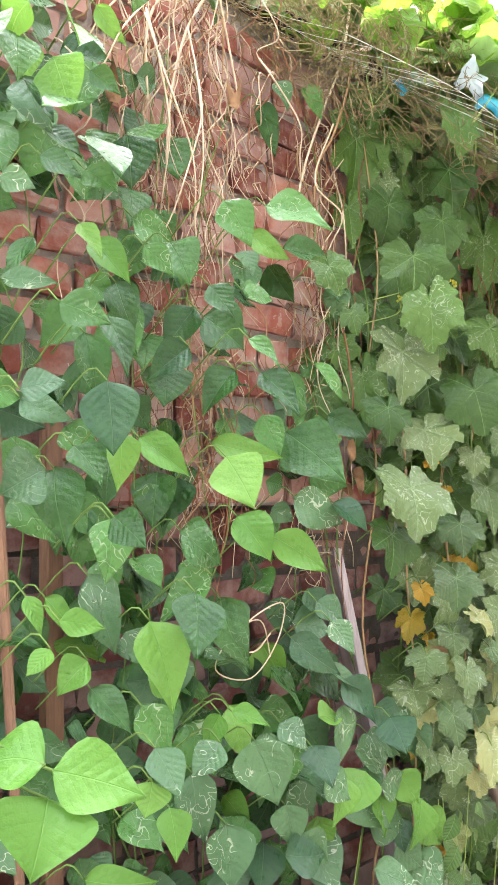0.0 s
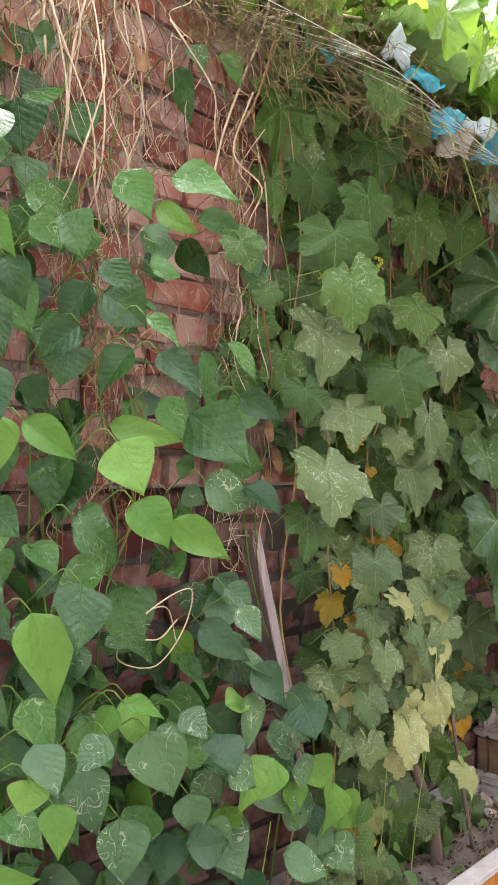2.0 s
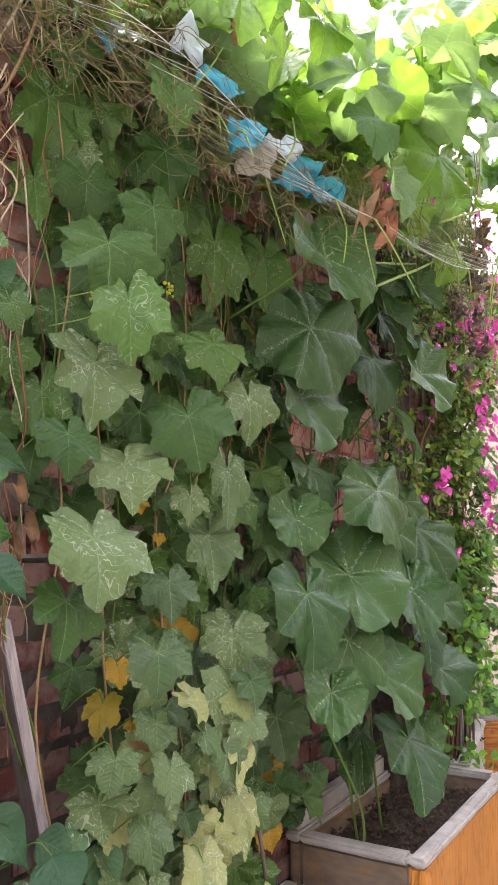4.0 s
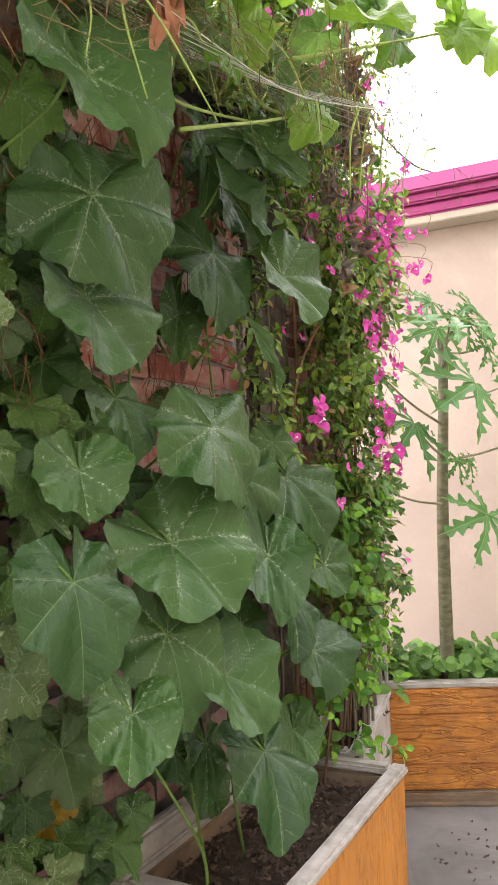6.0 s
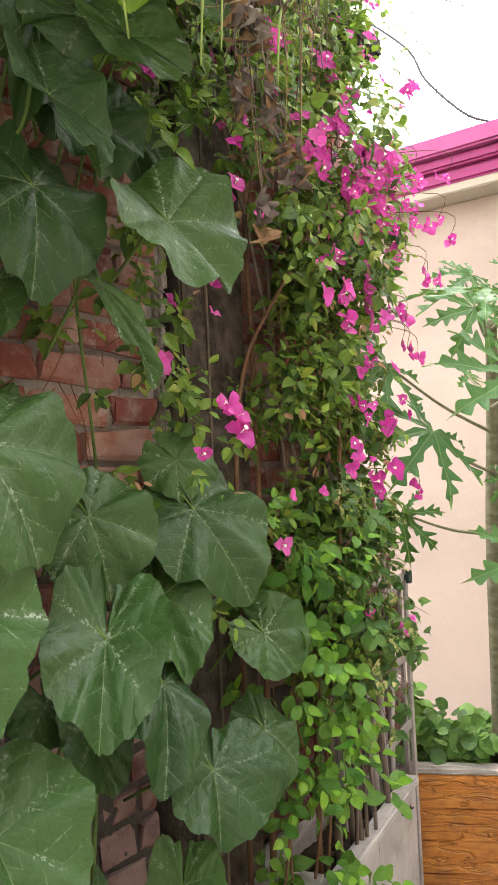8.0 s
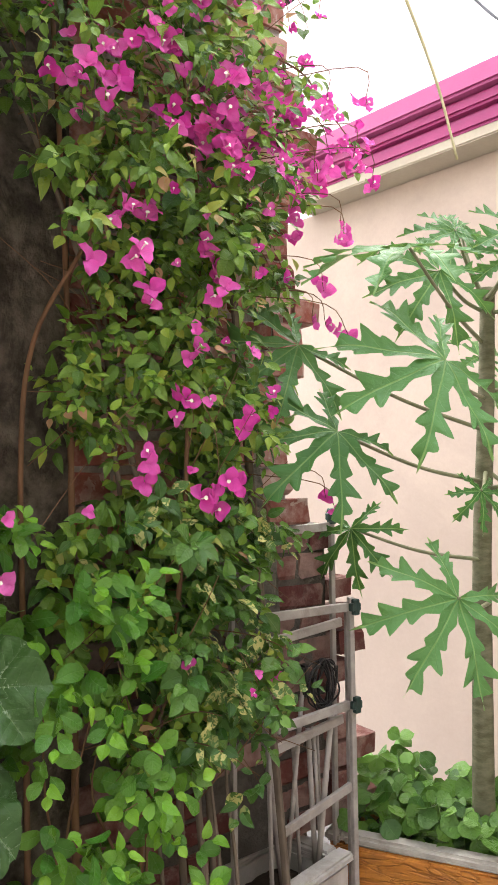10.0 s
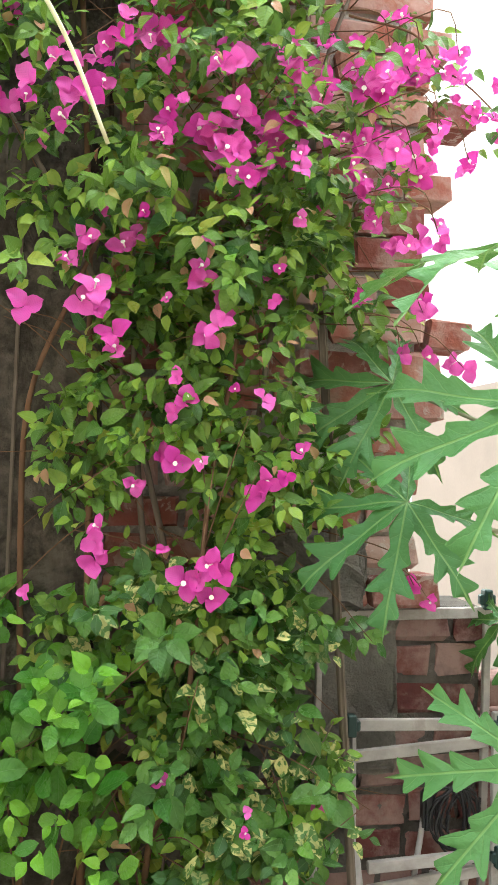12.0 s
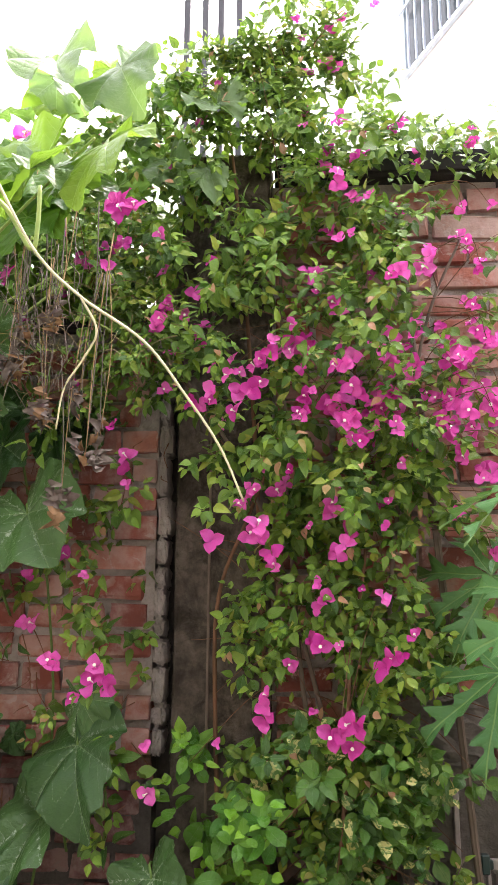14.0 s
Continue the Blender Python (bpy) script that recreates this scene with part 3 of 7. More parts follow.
def wall_core():
    wall = thing("wall_north", "old red brick garden wall with crumbling lime mortar and a ragged toothed end", "wall", (2, 0, GROUND), kind="structure")

    def slab(name, x0, x1, z0, z1, y, material, label=""):
        nx, nz = max(2, int((x1 - x0) / 0.022)), max(2, int((z1 - z0) / 0.022))
        verts, faces = [], []
        for i in range(nx + 1):
            for k in range(nz + 1):
                x, z = x0 + (x1 - x0) * i / nx, z0 + (z1 - z0) * k / nz
                edge = i in (0, nx) or k in (0, nz)
                bulge = 0 if edge else 0.009 * noise.noise((x * 8, z * 8, 3)) + 0.008 * noise.noise((x * 27, z * 27, 7))
                verts.append((x, y - bulge, z))
        for i in range(nx):
            for k in range(nz):
                a = i * (nz + 1) + k
                faces.append((a, a + nz + 1, a + nz + 2, a + 1))
        base = len(verts)
        verts += [(x0, 0.23, z0), (x0, 0.23, z1), (x1, 0.23, z0), (x1, 0.23, z1)]
        faces += [(base, base + 1, base + 3, base + 2), (0, base, base + 2, nx * (nz + 1)), (nz, nx * (nz + 1) + nz, base + 3, base + 1)]
        faces += [(0, nz, base + 1, base), (nx * (nz + 1), base + 2, base + 3, nx * (nz + 1) + nz)]
        part(name, mesh_of(name, verts, faces, material), None, wall, label)

    slab("mortar_body", -2.5, 3.985, LEDGE, LOW_TOP, 0.015, M_MORTAR)
    slab("mortar_body", PIER[1] - 0.03, 5.045, LEDGE, 3.15, 0.015, M_MORTAR)
    slab("plinth_body", -2.5, 3.985, GROUND, LEDGE - 0.003, 0.062, M_MORTAR_DAMP_SHADE, "recessed lower wall, dampness and shade in its dark colour")
    slab("plinth_body", PIER[1] - 0.03, 5.25, 0.47, LEDGE - 0.003, 0.062, M_MORTAR_DAMP_SHADE, "recessed lower wall, dampness and shade in its dark colour")
    slab("plinth_body", PIER[1] - 0.03, 5.30, GROUND, 0.467, 0.212, M_MORTAR_DAMP_SHADE, "recessed lower wall, dampness and shade in its dark colour")
    r = random.Random(8)
    z = LEDGE
    while z < LOW_TOP - 0.03:
        h = min(r.uniform(0.06, 0.13), LOW_TOP - z)
        part("jamb", box((3.986 + r.uniform(0, 0.006), -0.004 + r.uniform(-0.006, 0.008), z), (4.030 - r.uniform(0, 0.014), 0.1, z + h - 0.002), 0.010, 0.005, 3, int(z * 90)), M_MORTAR, wall, "rough grey mortar strip beside the pier")
        z += h
    # added dark strip: stops sky in the slit, its colour stands for shade
    part("backing", box((3.986, 0.14, GROUND), (4.06, 0.22, 3.1), 0.004), M_MORTAR_DAMP_SHADE, wall, "added dark strip closing the gap beside the pier, shade in its colour")
    part("plaster_patch", box((4.68, 0.034, 1.02), (5.03, 0.07, 1.385), 0.014, 0.009, 7, 9), M_PATCH, wall, "grey cement smeared over the lower bricks")
    part("plaster_patch", box((4.66, -0.016, 1.40), (4.93, 0.03, 1.575), 0.012, 0.009, 6, 12), M_PATCH, wall, "grey cement smeared over the upper bricks")
    return wall


WALL = wall_core()

pier = thing("wall_pier", "mouldy dark concrete pier set into the brick wall", "pier", (4.19, 0, GROUND), kind="structure")
part("shaft", box((PIER[0], -0.03, GROUND), (PIER[1], 0.2, 3.25), 0.008, 0.003, 12, 3), M_PIER, pier)
part("form_seam", box((4.148, -0.037, GROUND), (4.156, -0.028, 3.2), 0.002, 0.0008, 0, 5), M_BARK, pier, "thin raised board seam in the concrete")

coping = thing("wall_coping", "blackened cement coping along the wall top", "coping", (2, 0.1, 3.15), kind="structure")
part("slab", box((-2.5, -0.03, LOW_TOP), (4.02, 0.26, LOW_TOP + 0.05), 0.012, 0.002, 0, 5), M_COPING, coping)
part("slab", box((PIER[1] + 0.01, -0.05, 3.15), (5.3, 0.27, 3.235), 0.012, 0.002, 0, 6), M_COPING, coping)

# ---- planters ----
def planter(name, label, x0, y0, x1, y1, top, front, ends, rim, tilt=0.0, wall_t=0.045, soil=0.09, earth=None):
    """A cast trough: four panels, a proud rim and soil; tilt turns it about its first corner."""
    ob = thing(name, label, "planter", (x0, y0, GROUND))
    turn = Matrix.Translation((x0, y0, 0)) @ pose(0, 0, 0, 0, 0, tilt) @ Matrix.Translation((-x0, -y0, 0))
    t = wall_t

    def panel(n, a, b, material, text=""):
        bm = box(a, b, 0.008, 0.0018, 2, len(n) + int(a[0] * 50))
        bm.transform(turn)
        part(n, bm, material, ob, text)

    panel("front_panel", (x0, y0, GROUND), (x1, y0 + t, top - 0.03), front)
    panel("back_panel", (x0, y1 - t, GROUND), (x1, y1, top - 0.03), ends)
    panel("end_panel", (x0 + 0.002, y0 + t, GROUND), (x0 + t, y1 - t, top - 0.03), ends)
    panel("end_panel", (x1 - t, y0 + t, GROUND), (x1 - 0.002, y1 - t, top - 0.03), ends)
    e = 0.012
    panel("rim", (x0 - e, y0 - e, top - 0.03), (x1 + e, y0 + t, top), rim, "pale chipped rim")
    panel("rim", (x0 - e, y1 - t, top - 0.03), (x1 + e, y1 + e, top), rim, "pale chipped rim")
    panel("rim", (x0 - e, y0 + t, top - 0.03), (x0 + t, y1 - t, top), rim, "pale chipped rim")
    panel("rim", (x1 - t, y0 + t, top - 0.03), (x1 + e, y1 - t, top), rim, "pale chipped rim")
    nx, ny = int((x1 - x0) / 0.025), max(4, int((y1 - y0) / 0.025))
    verts, faces = [], []
    for i in range(nx + 1):
        for k in range(ny + 1):
            x, y = x0 + t * 0.6 + (x1 - x0 - t * 1.2) * i / nx, y0 + t * 0.6 + (y1 - y0 - t * 1.2) * k / ny
            z = top - soil + 0.02 * noise.noise((x * 8, y * 8, 1)) + 0.012 * noise.noise((x * 30, y * 30, 5))
            verts.append(turn @ Vector((x, y, z)))
    for i in range(nx):
        for k in range(ny):
            a = i * (ny + 1) + k
            faces.append((a, a + ny + 1, a + ny + 2, a + 1))
    part("soil", mesh_of("soil", verts, faces, earth or M_SOIL, smooth=True), None, ob, "dry grey crumbly soil" if earth else "dark crumbly garden soil")
    return ob


PLANTER_A = planter("planter", "orange-painted cement planter with a pale rim and dark soil", 3.245, -0.425, 4.265, 0.042, 0.455, M_ORANGE, M_OLDBOX, M_RIM)
part("back_board", box((3.25, 0.0, 0.457), (4.0, 0.046, 0.53), 0.008, 0.003, 3, 8), M_RIM, PLANTER_A, "raised cement edge along the wall")
planter("planter", "low whitewashed cement planter full of dry litter", 1.95, -0.36, 3.225, 0.042, 0.30, M_ORANGE, M_WHITE_PLANTER, M_WHITE_PLANTER, soil=0.075, earth=M_DUSTSOIL)
planter("planter", "whitewashed cement planter under the bougainvillea", 4.36, -0.235, 5.205, 0.04, 0.45, M_WHITE_PLANTER, M_WHITE_PLANTER, M_WHITE_PLANTER, tilt=10.5)
PLANTER_C = planter("planter", "long orange cement planter cast like wooden boards", 5.862, -1.314, 6.342, 0.19, 0.45, M_BOARDS, M_BOARDS, M_RIM, tilt=24.0)
TURN_C = Matrix.Translation((5.862, -1.314, 0)) @ pose(0, 0, 0, 0, 0, 24.0)
for k in range(4):
    # the board joints of the long planter's outer side
    z = GROUND + 0.08 + 0.118 * k
    bm = box((-0.02, 0.02, z), (-0.0005, 1.49, z + 0.115), 0.008, 0.0025, 3, 20 + k)
    bm.transform(TURN_C)
    part("board", bm, M_BOARDS, PLANTER_C)
bm = box((-0.03, 0.0, GROUND), (-0.0005, 1.5, GROUND + 0.075), 0.012, 0.004, 4, 31)
bm.transform(TURN_C)
part("skirting", bm, M_OLDBOX, PLANTER_C, "crumbling cement foot")


def litter(name, label, area, z, count, seed, size=0.03):
    """Leaf and twig scraps lying on soil."""
    r = random.Random(seed)
    verts, faces = [], []
    for _ in range(count):
        p = Vector((r.uniform(area[0], area[1]), r.uniform(area[2], area[3]), z + r.uniform(0, 0.02)))
        m = pose(*p, r.uniform(-40, 40), r.uniform(-40, 40), r.uniform(0, 360))
        a, b = size * r.uniform(0.3, 1), size * r.uniform(0.1, 0.45)
        base = len(verts)
        verts += [m @ Vector(q) for q in ((-a, 0, 0.004), (0, -b, 0), (a, 0, 0.006), (0, b, -0.003), (0, 0, 0.006))]
        faces += [(base, base + 1, base + 4), (base + 1, base + 2, base + 4), (base + 2, base + 3, base + 4), (base + 3, base, base + 4)]
    ob = new(name, mesh_of(name, verts, faces, M_LITTER))
    tagged(ob, label, "litter", kind="stuff")


litter("leaf_litter", "dead leaf scraps on the planter soil", (3.30, 4.21, -0.37, -0.01), 0.38, 1000, 3, 0.016)
litter("leaf_litter", "dry crumbs and leaves in the low planter", (2.0, 3.16, -0.30, -0.01), 0.225, 420, 4, 0.016)
litter("leaf_litter", "dry scraps in the white planter", (4.45, 5.12, -0.12, 0.0), 0.375, 160, 5, 0.018)
litter("leaf_litter", "scraps blown against the planter foot", (4.7, 5.28, -1.2, -0.35), GROUND + 0.008, 90, 6, 0.016)

for i, (x, y, s) in enumerate(((3.10, -0.05, 0.045), (3.16, -0.10, 0.03), (3.04, -0.12, 0.025), (5.22, -0.62, 0.022))):
    bm = bmesh.new()
    bmesh.ops.create_icosphere(bm, subdivisions=2, radius=s)
    for v in bm.verts:
        v.co *= 1 + 0.35 * noise.noise(v.co * 30 + Vector((i, 0, 0)))
        v.co.z *= 0.6
    bm.transform(Matrix.Translation((x, y, (0.225 if i < 3 else GROUND) + s * 0.4)))
    ob = part("stone", bm, M_RIM, None)
    tagged(ob, "pale lump of broken cement", "stone", "loose stones")

# ---- houses ----
house = thing("house", "cream-painted house with a magenta stepped eave", "house", (6.6, -2, GROUND))
part("wall", box((6.46, -9.0, GROUND), (10.5, 1.88, 2.93), 0.01), M_CREAM, house)
part("wall", box((6.50, 1.884, GROUND), (10.3, 3.9, 2.25), 0.01), M_CREAM_DIM, house, "low cream side wall with shade put into its paint")
part("eave", box((6.30, -9.2, 2.93), (10.6, 1.34, 2.985), 0.006), M_SOFFIT, house, "pale underside of the eave")
part("fascia", box((6.285, -9.2, 2.975), (6.50, 1.36, 3.045), 0.012), M_PINK, house, "magenta lower fascia band")
part("fascia", box((6.255, -9.2, 3.047), (6.50, 1.40, 3.105), 0.012), M_PINK, house, "magenta middle fascia band")
part("fascia", box((6.215, -9.2, 3.107), (10.6, 1.44, 3.20), 0.012), M_PINK_TOP, house, "faded pink upper fascia band")

far_house = thing("house", "white neighbouring house with a barred window", "house", (4.71, 8.0, GROUND))
ASKEW = pose(4.71, 8.0, 0, 0, 0, -67.6)


def askew(n, a, b, material, parent, bevel=0.004, text=""):
    bm = box(a, b, bevel)
    bm.transform(ASKEW)
    return part(n, bm, material, parent, text)


askew("wall", (0, 0, GROUND), (6.5, 6.0, 11.5), M_WHITE, far_house, 0.01)
win = askew("window", (2.47, -0.02, 7.72), (4.5, -0.003, 9.6), M_PANE, far_house, 0.004, "dark window behind bars")
askew("frame", (2.41, -0.05, 7.66), (2.47, -0.003, 9.66), M_FRAME, win)
askew("frame", (4.5, -0.05, 7.66), (4.56, -0.003, 9.66), M_FRAME, win)
askew("frame", (2.473, -0.05, 7.66), (4.497, -0.003, 7.72), M_FRAME, win)
for k in range(12):
    askew("bar", (2.56 + 0.16 * k, -0.075, 7.70), (2.585 + 0.16 * k, -0.052, 9.62), M_FRAME, win, 0.002)
askew("bar", (2.42, -0.10, 8.45), (4.55, -0.078, 8.48), M_FRAME, win, 0.002)
# added wall, never in view: blocks low sky light opposite the vines
light_block = thing("light_block_wall", "tall dark wall added out of view to cut low front light", "wall", (1, -5.4, GROUND))
part("wall", box((-8.0, -5.6, GROUND), (6.2, -5.2, 6.2), 0.01), M_LIGHT_BLOCK, light_block)
wire = thing("overhead_cable", "thin dark cable sagging to the house eave", "cable", (6.2, 0.2, 3.4))
stem("cable", [(6.44, 3.83, 6.4), (6.30, 2.2, 5.2), (6.22, 0.8, 4.2), (6.2, 0.27, 3.73), (6.2, 0.14, 3.49), (6.21, -0.04, 3.27), (6.26, -0.16, 3.203)], 0.006, 0.006, M_RAIL, wire, sides=6)

rail = thing("railing", "dark steel railing behind the wall top", "railing", (4.2, 0.3, 3.2))
for k, x in enumerate((3.985, 4.055, 4.115, 4.185)):
    part("post", box((x, 0.275, 2.9), (x + 0.022, 0.297, 4.6), 0.002), M_RAIL, rail)
part("crossbar", box((3.97, 0.299, 4.5), (4.22, 0.315, 4.53), 0.002), M_RAIL, rail)

# ---- wooden sticks at the wall ----
def stick(name, label, a, b, w, d, material, category="batten"):
    a, b = Vector(a), Vector(b)
    l = (b - a).length
    bm = box((-w / 2, -d / 2, 0), (w / 2, d / 2, l), 0.003, 0.0012, 4, int(w * 9000))
    q = (b - a).to_track_quat("Z", "Y").to_matrix().to_4x4()
    bm.transform(Matrix.Translation(a) @ q)
    ob = part(name, bm, material, None)
    return tagged(ob, label, category)


stick("batten", "grey weathered batten leaning on the wall", (2.18, -0.16, GROUND), (1.905, -0.02, 1.285), 0.115, 0.022, M_BATTEN)
stick("batten", "brown weathered board upright against the wall", (1.06, -0.08, GROUND), (1.047, -0.05, 1.60), 0.05, 0.022, M_POST)
stick("bamboo_stick", "thin brown bean pole", (0.97, -0.24, GROUND), (0.87, -0.17, 1.56), 0.016, 0.016, M_POST, "pole")
stick("bamboo_stick", "thin grey pole leaning in the vines", (4.97, -0.12, GROUND), (4.72, -0.03, 3.05), 0.018, 0.018, M_BARK, "pole")

# ---- rack of grey frames against the wall end ----
rack = thing("folding_rack", "stacked chalky grey metal frames with dark green corner clips", "rack", (5.0, -0.15, GROUND))


def spot(p):
    """The rack's places, moved back a little towards the lower wall."""
    x, y, z = p
    return Vector((4.335 + (x - 4.335) * 1.037, -1.777 + (y + 1.777) * 1.037, max(GROUND, 1.711 + (z - 1.711) * 1.037)))


def bar(n, a, b, r, material=M_RACK, text=""):
    a, b = spot(a), spot(b)
    part(n, Tubes(8).add([Vector(a), (Vector(a) + Vector(b)) / 2, Vector(b)], r, r).mesh(n, material), None, rack, text)


def flat(n, a, b, h, d, material=M_RACK):
    a, b = spot(a), spot(b)
    bm = box((0, -d / 2, -h / 2), ((b - a).length, d / 2, h / 2), 0.002)
    ang = math.atan2(b.z - a.z, b.x - a.x)
    bm.transform(Matrix.Translation(a) @ Matrix.Rotation(-ang, 4, "Y"))
    part(n, bm, material, rack)


for p, q in (((4.87, -0.03, 1.392), (5.215, -0.03, 1.40)), ((4.88, -0.115, 1.178), (5.20, -0.115, 1.172)), ((4.885, -0.085, 1.10), (5.20, -0.085, 1.125)),
             ((4.92, -0.115, 0.878), (5.20, -0.115, 0.892)), ((4.93, -0.085, 0.812), (5.20, -0.085, 0.845)), ((4.93, -0.115, 0.60), (5.20, -0.115, 0.66))):
    flat("crossbar", p, q, 0.026, 0.014)
flat("post", (5.222, -0.03, GROUND), (5.222, -0.03, 1.425), 0.018, 0.014)
flat("post", (5.212, -0.12, GROUND), (5.204, -0.12, 1.20), 0.02, 0.014)
flat("post", (5.232, -0.085, GROUND), (5.226, -0.085, 1.15), 0.018, 0.014)
flat("post", (4.822, -0.05, 0.38), (4.818, -0.05, 1.345), 0.014, 0.02)
flat("post", (4.90, -0.112, 0.38), (4.882, -0.112, 1.18), 0.010, 0.012)
for a, b, r in (((4.965, -0.10, 0.40), (4.895, -0.09, 0.90), 0.016), ((4.98, -0.07, 0.40), (5.072, -0.06, 0.99), 0.007), ((5.10, -0.07, 0.40), (5.095, -0.05, 0.83), 0.008), ((5.125, -0.07, 0.40), (5.115, -0.05, 0.83), 0.006),
                ((5.08, -0.09, 0.40), (5.17, -0.07, 0.86), 0.009), ((5.05, -0.06, 0.40), (5.045, -0.04, 0.8), 0.006), ((5.145, -0.05, 0.40), (5.14, -0.04, 0.82), 0.005)):
    bar("tube", a, b, r)
for c in ((4.872, -0.125, 1.18), (5.218, -0.035, 1.43), (5.212, -0.13, 1.172), (5.212, -0.13, 0.892)):
    c = spot(c)
    for e in ((0.011, 0.012, 0.024), (0.02, 0.009, 0.012)):
        part("clip", box(tuple(v - s for v, s in zip(c, e)), tuple(v + s for v, s in zip(c, e)), 0.003), M_CLIP, rack, "dark green plastic corner clip")
part("clamp", box((5.087, -0.014, 0.90), (5.112, 0.016, 0.99), 0.006), M_BLACK, rack, "black plastic clamp")
cable = thing("cable", "black cable coiled on the rack", "cable", (5.12, -0.05, 0.95))
for k in range(11):
    tb = Tubes(5)
    r = random.Random(k)
    x, z = 5.15 + 0.012 * (k % 4), 0.925
    pts = [(x + 0.05 * math.cos(i / 9 * math.tau + k) * r.uniform(0.6, 1.1), 0.0 - 0.004 * (k % 5) + r.uniform(-0.006, 0.006), z + 0.075 * math.sin(i / 9 * math.tau + k) * r.uniform(0.7, 1.1)) for i in range(10)]
    tb.add(bend(pts, 4), 0.003, 0.003)
    part("loop", tb.mesh("loop", M_BLACK), None, cable)

# ---- leaf and flower meshes ----
BEAN_WIDE = (0.44, 0.48, 0.40, 0.45)
BEAN_MESH = {k: [blade("bean_leaflet", LEAF[k], BEAN_WIDE[i], 0.31, f, d, 0.05, i + 3, 12, 8, 1.28) for i, (d, f) in enumerate(((0.30, 0.25), (0.12, 0.10), (0.42, 0.2), (0.25, 0.4)))] for k in ("bean", "bean_young", "bean_old")}
LOOFAH_LOBES = [(0, 1.0, 34), (56, 0.86, 34), (-56, 0.86, 34), (108, 0.72, 36), (-108, 0.72, 36), (146, 0.60, 30), (-146, 0.60, 30)]
LOOFAH_MESH = {k: [palmate("loofah_leaf", LOOFAH_LOBES, LEAF[k], 0.85, 0.03, c, 0.22, 0.06, i + 11, 84, n, f, 1.2) for i, (n, c, f) in enumerate(((0.66, 0.2, 0.12), (0.72, 0.3, 0.28), (0.62, 0.1, 0.2), (0.69, 0.25, 0.05)))] for k in ("loofah", "loofah_dusty", "loofah_pale", "yellow")}
PUMPKIN_LOBES = [(0, 0.98, 46), (52, 0.97, 42), (-52, 0.97, 42), (101, 0.86, 44), (-101, 0.86, 44), (144, 0.68, 36), (-144, 0.68, 36)]
PUMPKIN_MESH = {k: [palmate("pumpkin_leaf", PUMPKIN_LOBES, LEAF[k], 0.94, 0.011, c, 0.38, 0.10, i + 21, 96, n, f, 2.8, 0.2) for i, (n, c, f) in enumerate(((0.80, 0.26, 0.16), (0.85, 0.08, 0.34), (0.78, 0.34, 0.08), (0.82, 0.18, 0.44)))] for k in ("pumpkin", "pumpkin_young", "pumpkin_canopy")}


def hang_leaf(plant, shapes, count, x, y, z, length, roll, width, reach, breadth, turn, nod, face):
    """One leaf by the place of its hub, its length to the tip, its swing and its full breadth."""
    m = leaf_pose((x, y, z), face, roll, 1.0, rnd.uniform(-turn, turn), rnd.uniform(-nod, nod))
    l, w = length / reach, width / breadth
    return hang("leaf", shapes[count % 4], m @ Matrix.Diagonal((w, l, (w + l) / 2, 1)), plant)


# ---- bean vine ----
bean = thing("bean_vine", "climbing bean vine with leaf-miner trails on its green leaves", "vine", (1.2, -0.12, GROUND))
petioles = Tubes(4)
n_bean = 0


def bean_leaf(x, y, z, length, roll, width, kind):
    global n_bean
    n_bean += 1
    near = y < -0.55
    hang_leaf(bean, BEAN_MESH[kind], n_bean, x, y, z, length * 1.14, roll, width * 1.16, 1.0, 2 * BEAN_WIDE[n_bean % 4], 24, 18, (-0.45, -0.7, 0.6) if near else facing(z, -0.5))
    if near:
        petioles.add(bend([(x, y, z), (x - 0.04, y + 0.1, z + 0.01), (x - 0.05, y + 0.3, z - 0.1)], 4), 0.002, 0.0025)
    else:
        petioles.add(bend([(x, y, z), (x - 0.015, y + 0.03, z + 0.02), (x - 0.03, y + 0.12, z - 0.05)], 3), 0.0014, 0.0019)


for k in range(26):
    p = (rnd.uniform(0.78, 1.12), rnd.uniform(-0.34, -0.1), rnd.uniform(2.02, 2.6))
    hang("leaf", BEAN_MESH["bean_young" if k % 7 == 0 else "bean"][k % 4], leaf_pose(p, (rnd.uniform(-0.9, 0.1), -0.8, rnd.uniform(0.1, 0.8)), rnd.uniform(-60, 60), rnd.uniform(0.07, 0.11), rnd.uniform(-25, 25), rnd.uniform(-18, 18)), bean)
# dark leaves close to the bricks
for k in range(60):
    p = (rnd.uniform(0.72, 1.32), rnd.uniform(-0.16, -0.06), rnd.uniform(1.15, 2.35))
    hang("leaf", BEAN_MESH["bean"][k % 4], leaf_pose(p, (rnd.uniform(-0.9, 0.1), -0.8, rnd.uniform(0.1, 0.7)), rnd.uniform(-55, 55), rnd.uniform(0.075, 0.115), rnd.uniform(-25, 25), rnd.uniform(-15, 15)), bean)

bean_leaf(0.739, -0.600, 1.115, 0.101, 77, 0.074, "bean_young")
bean_leaf(0.730, -0.600, 1.123, 0.077, -101, 0.076, "bean_young")
bean_leaf(0.734, -0.600, 1.084, 0.072, -9, 0.105, "bean_young")
bean_leaf(1.056, -0.360, 1.223, 0.129, 19, 0.082, "bean_young")
bean_leaf(1.119, -0.400, 1.268, 0.102, -4, 0.080, "bean")
bean_leaf(1.283, -0.280, 1.232, 0.118, 17, 0.073, "bean")
bean_leaf(1.226, -0.320, 1.282, 0.110, -65, 0.065, "bean")
bean_leaf(0.976, -0.360, 1.392, 0.087, -0, 0.064, "bean")
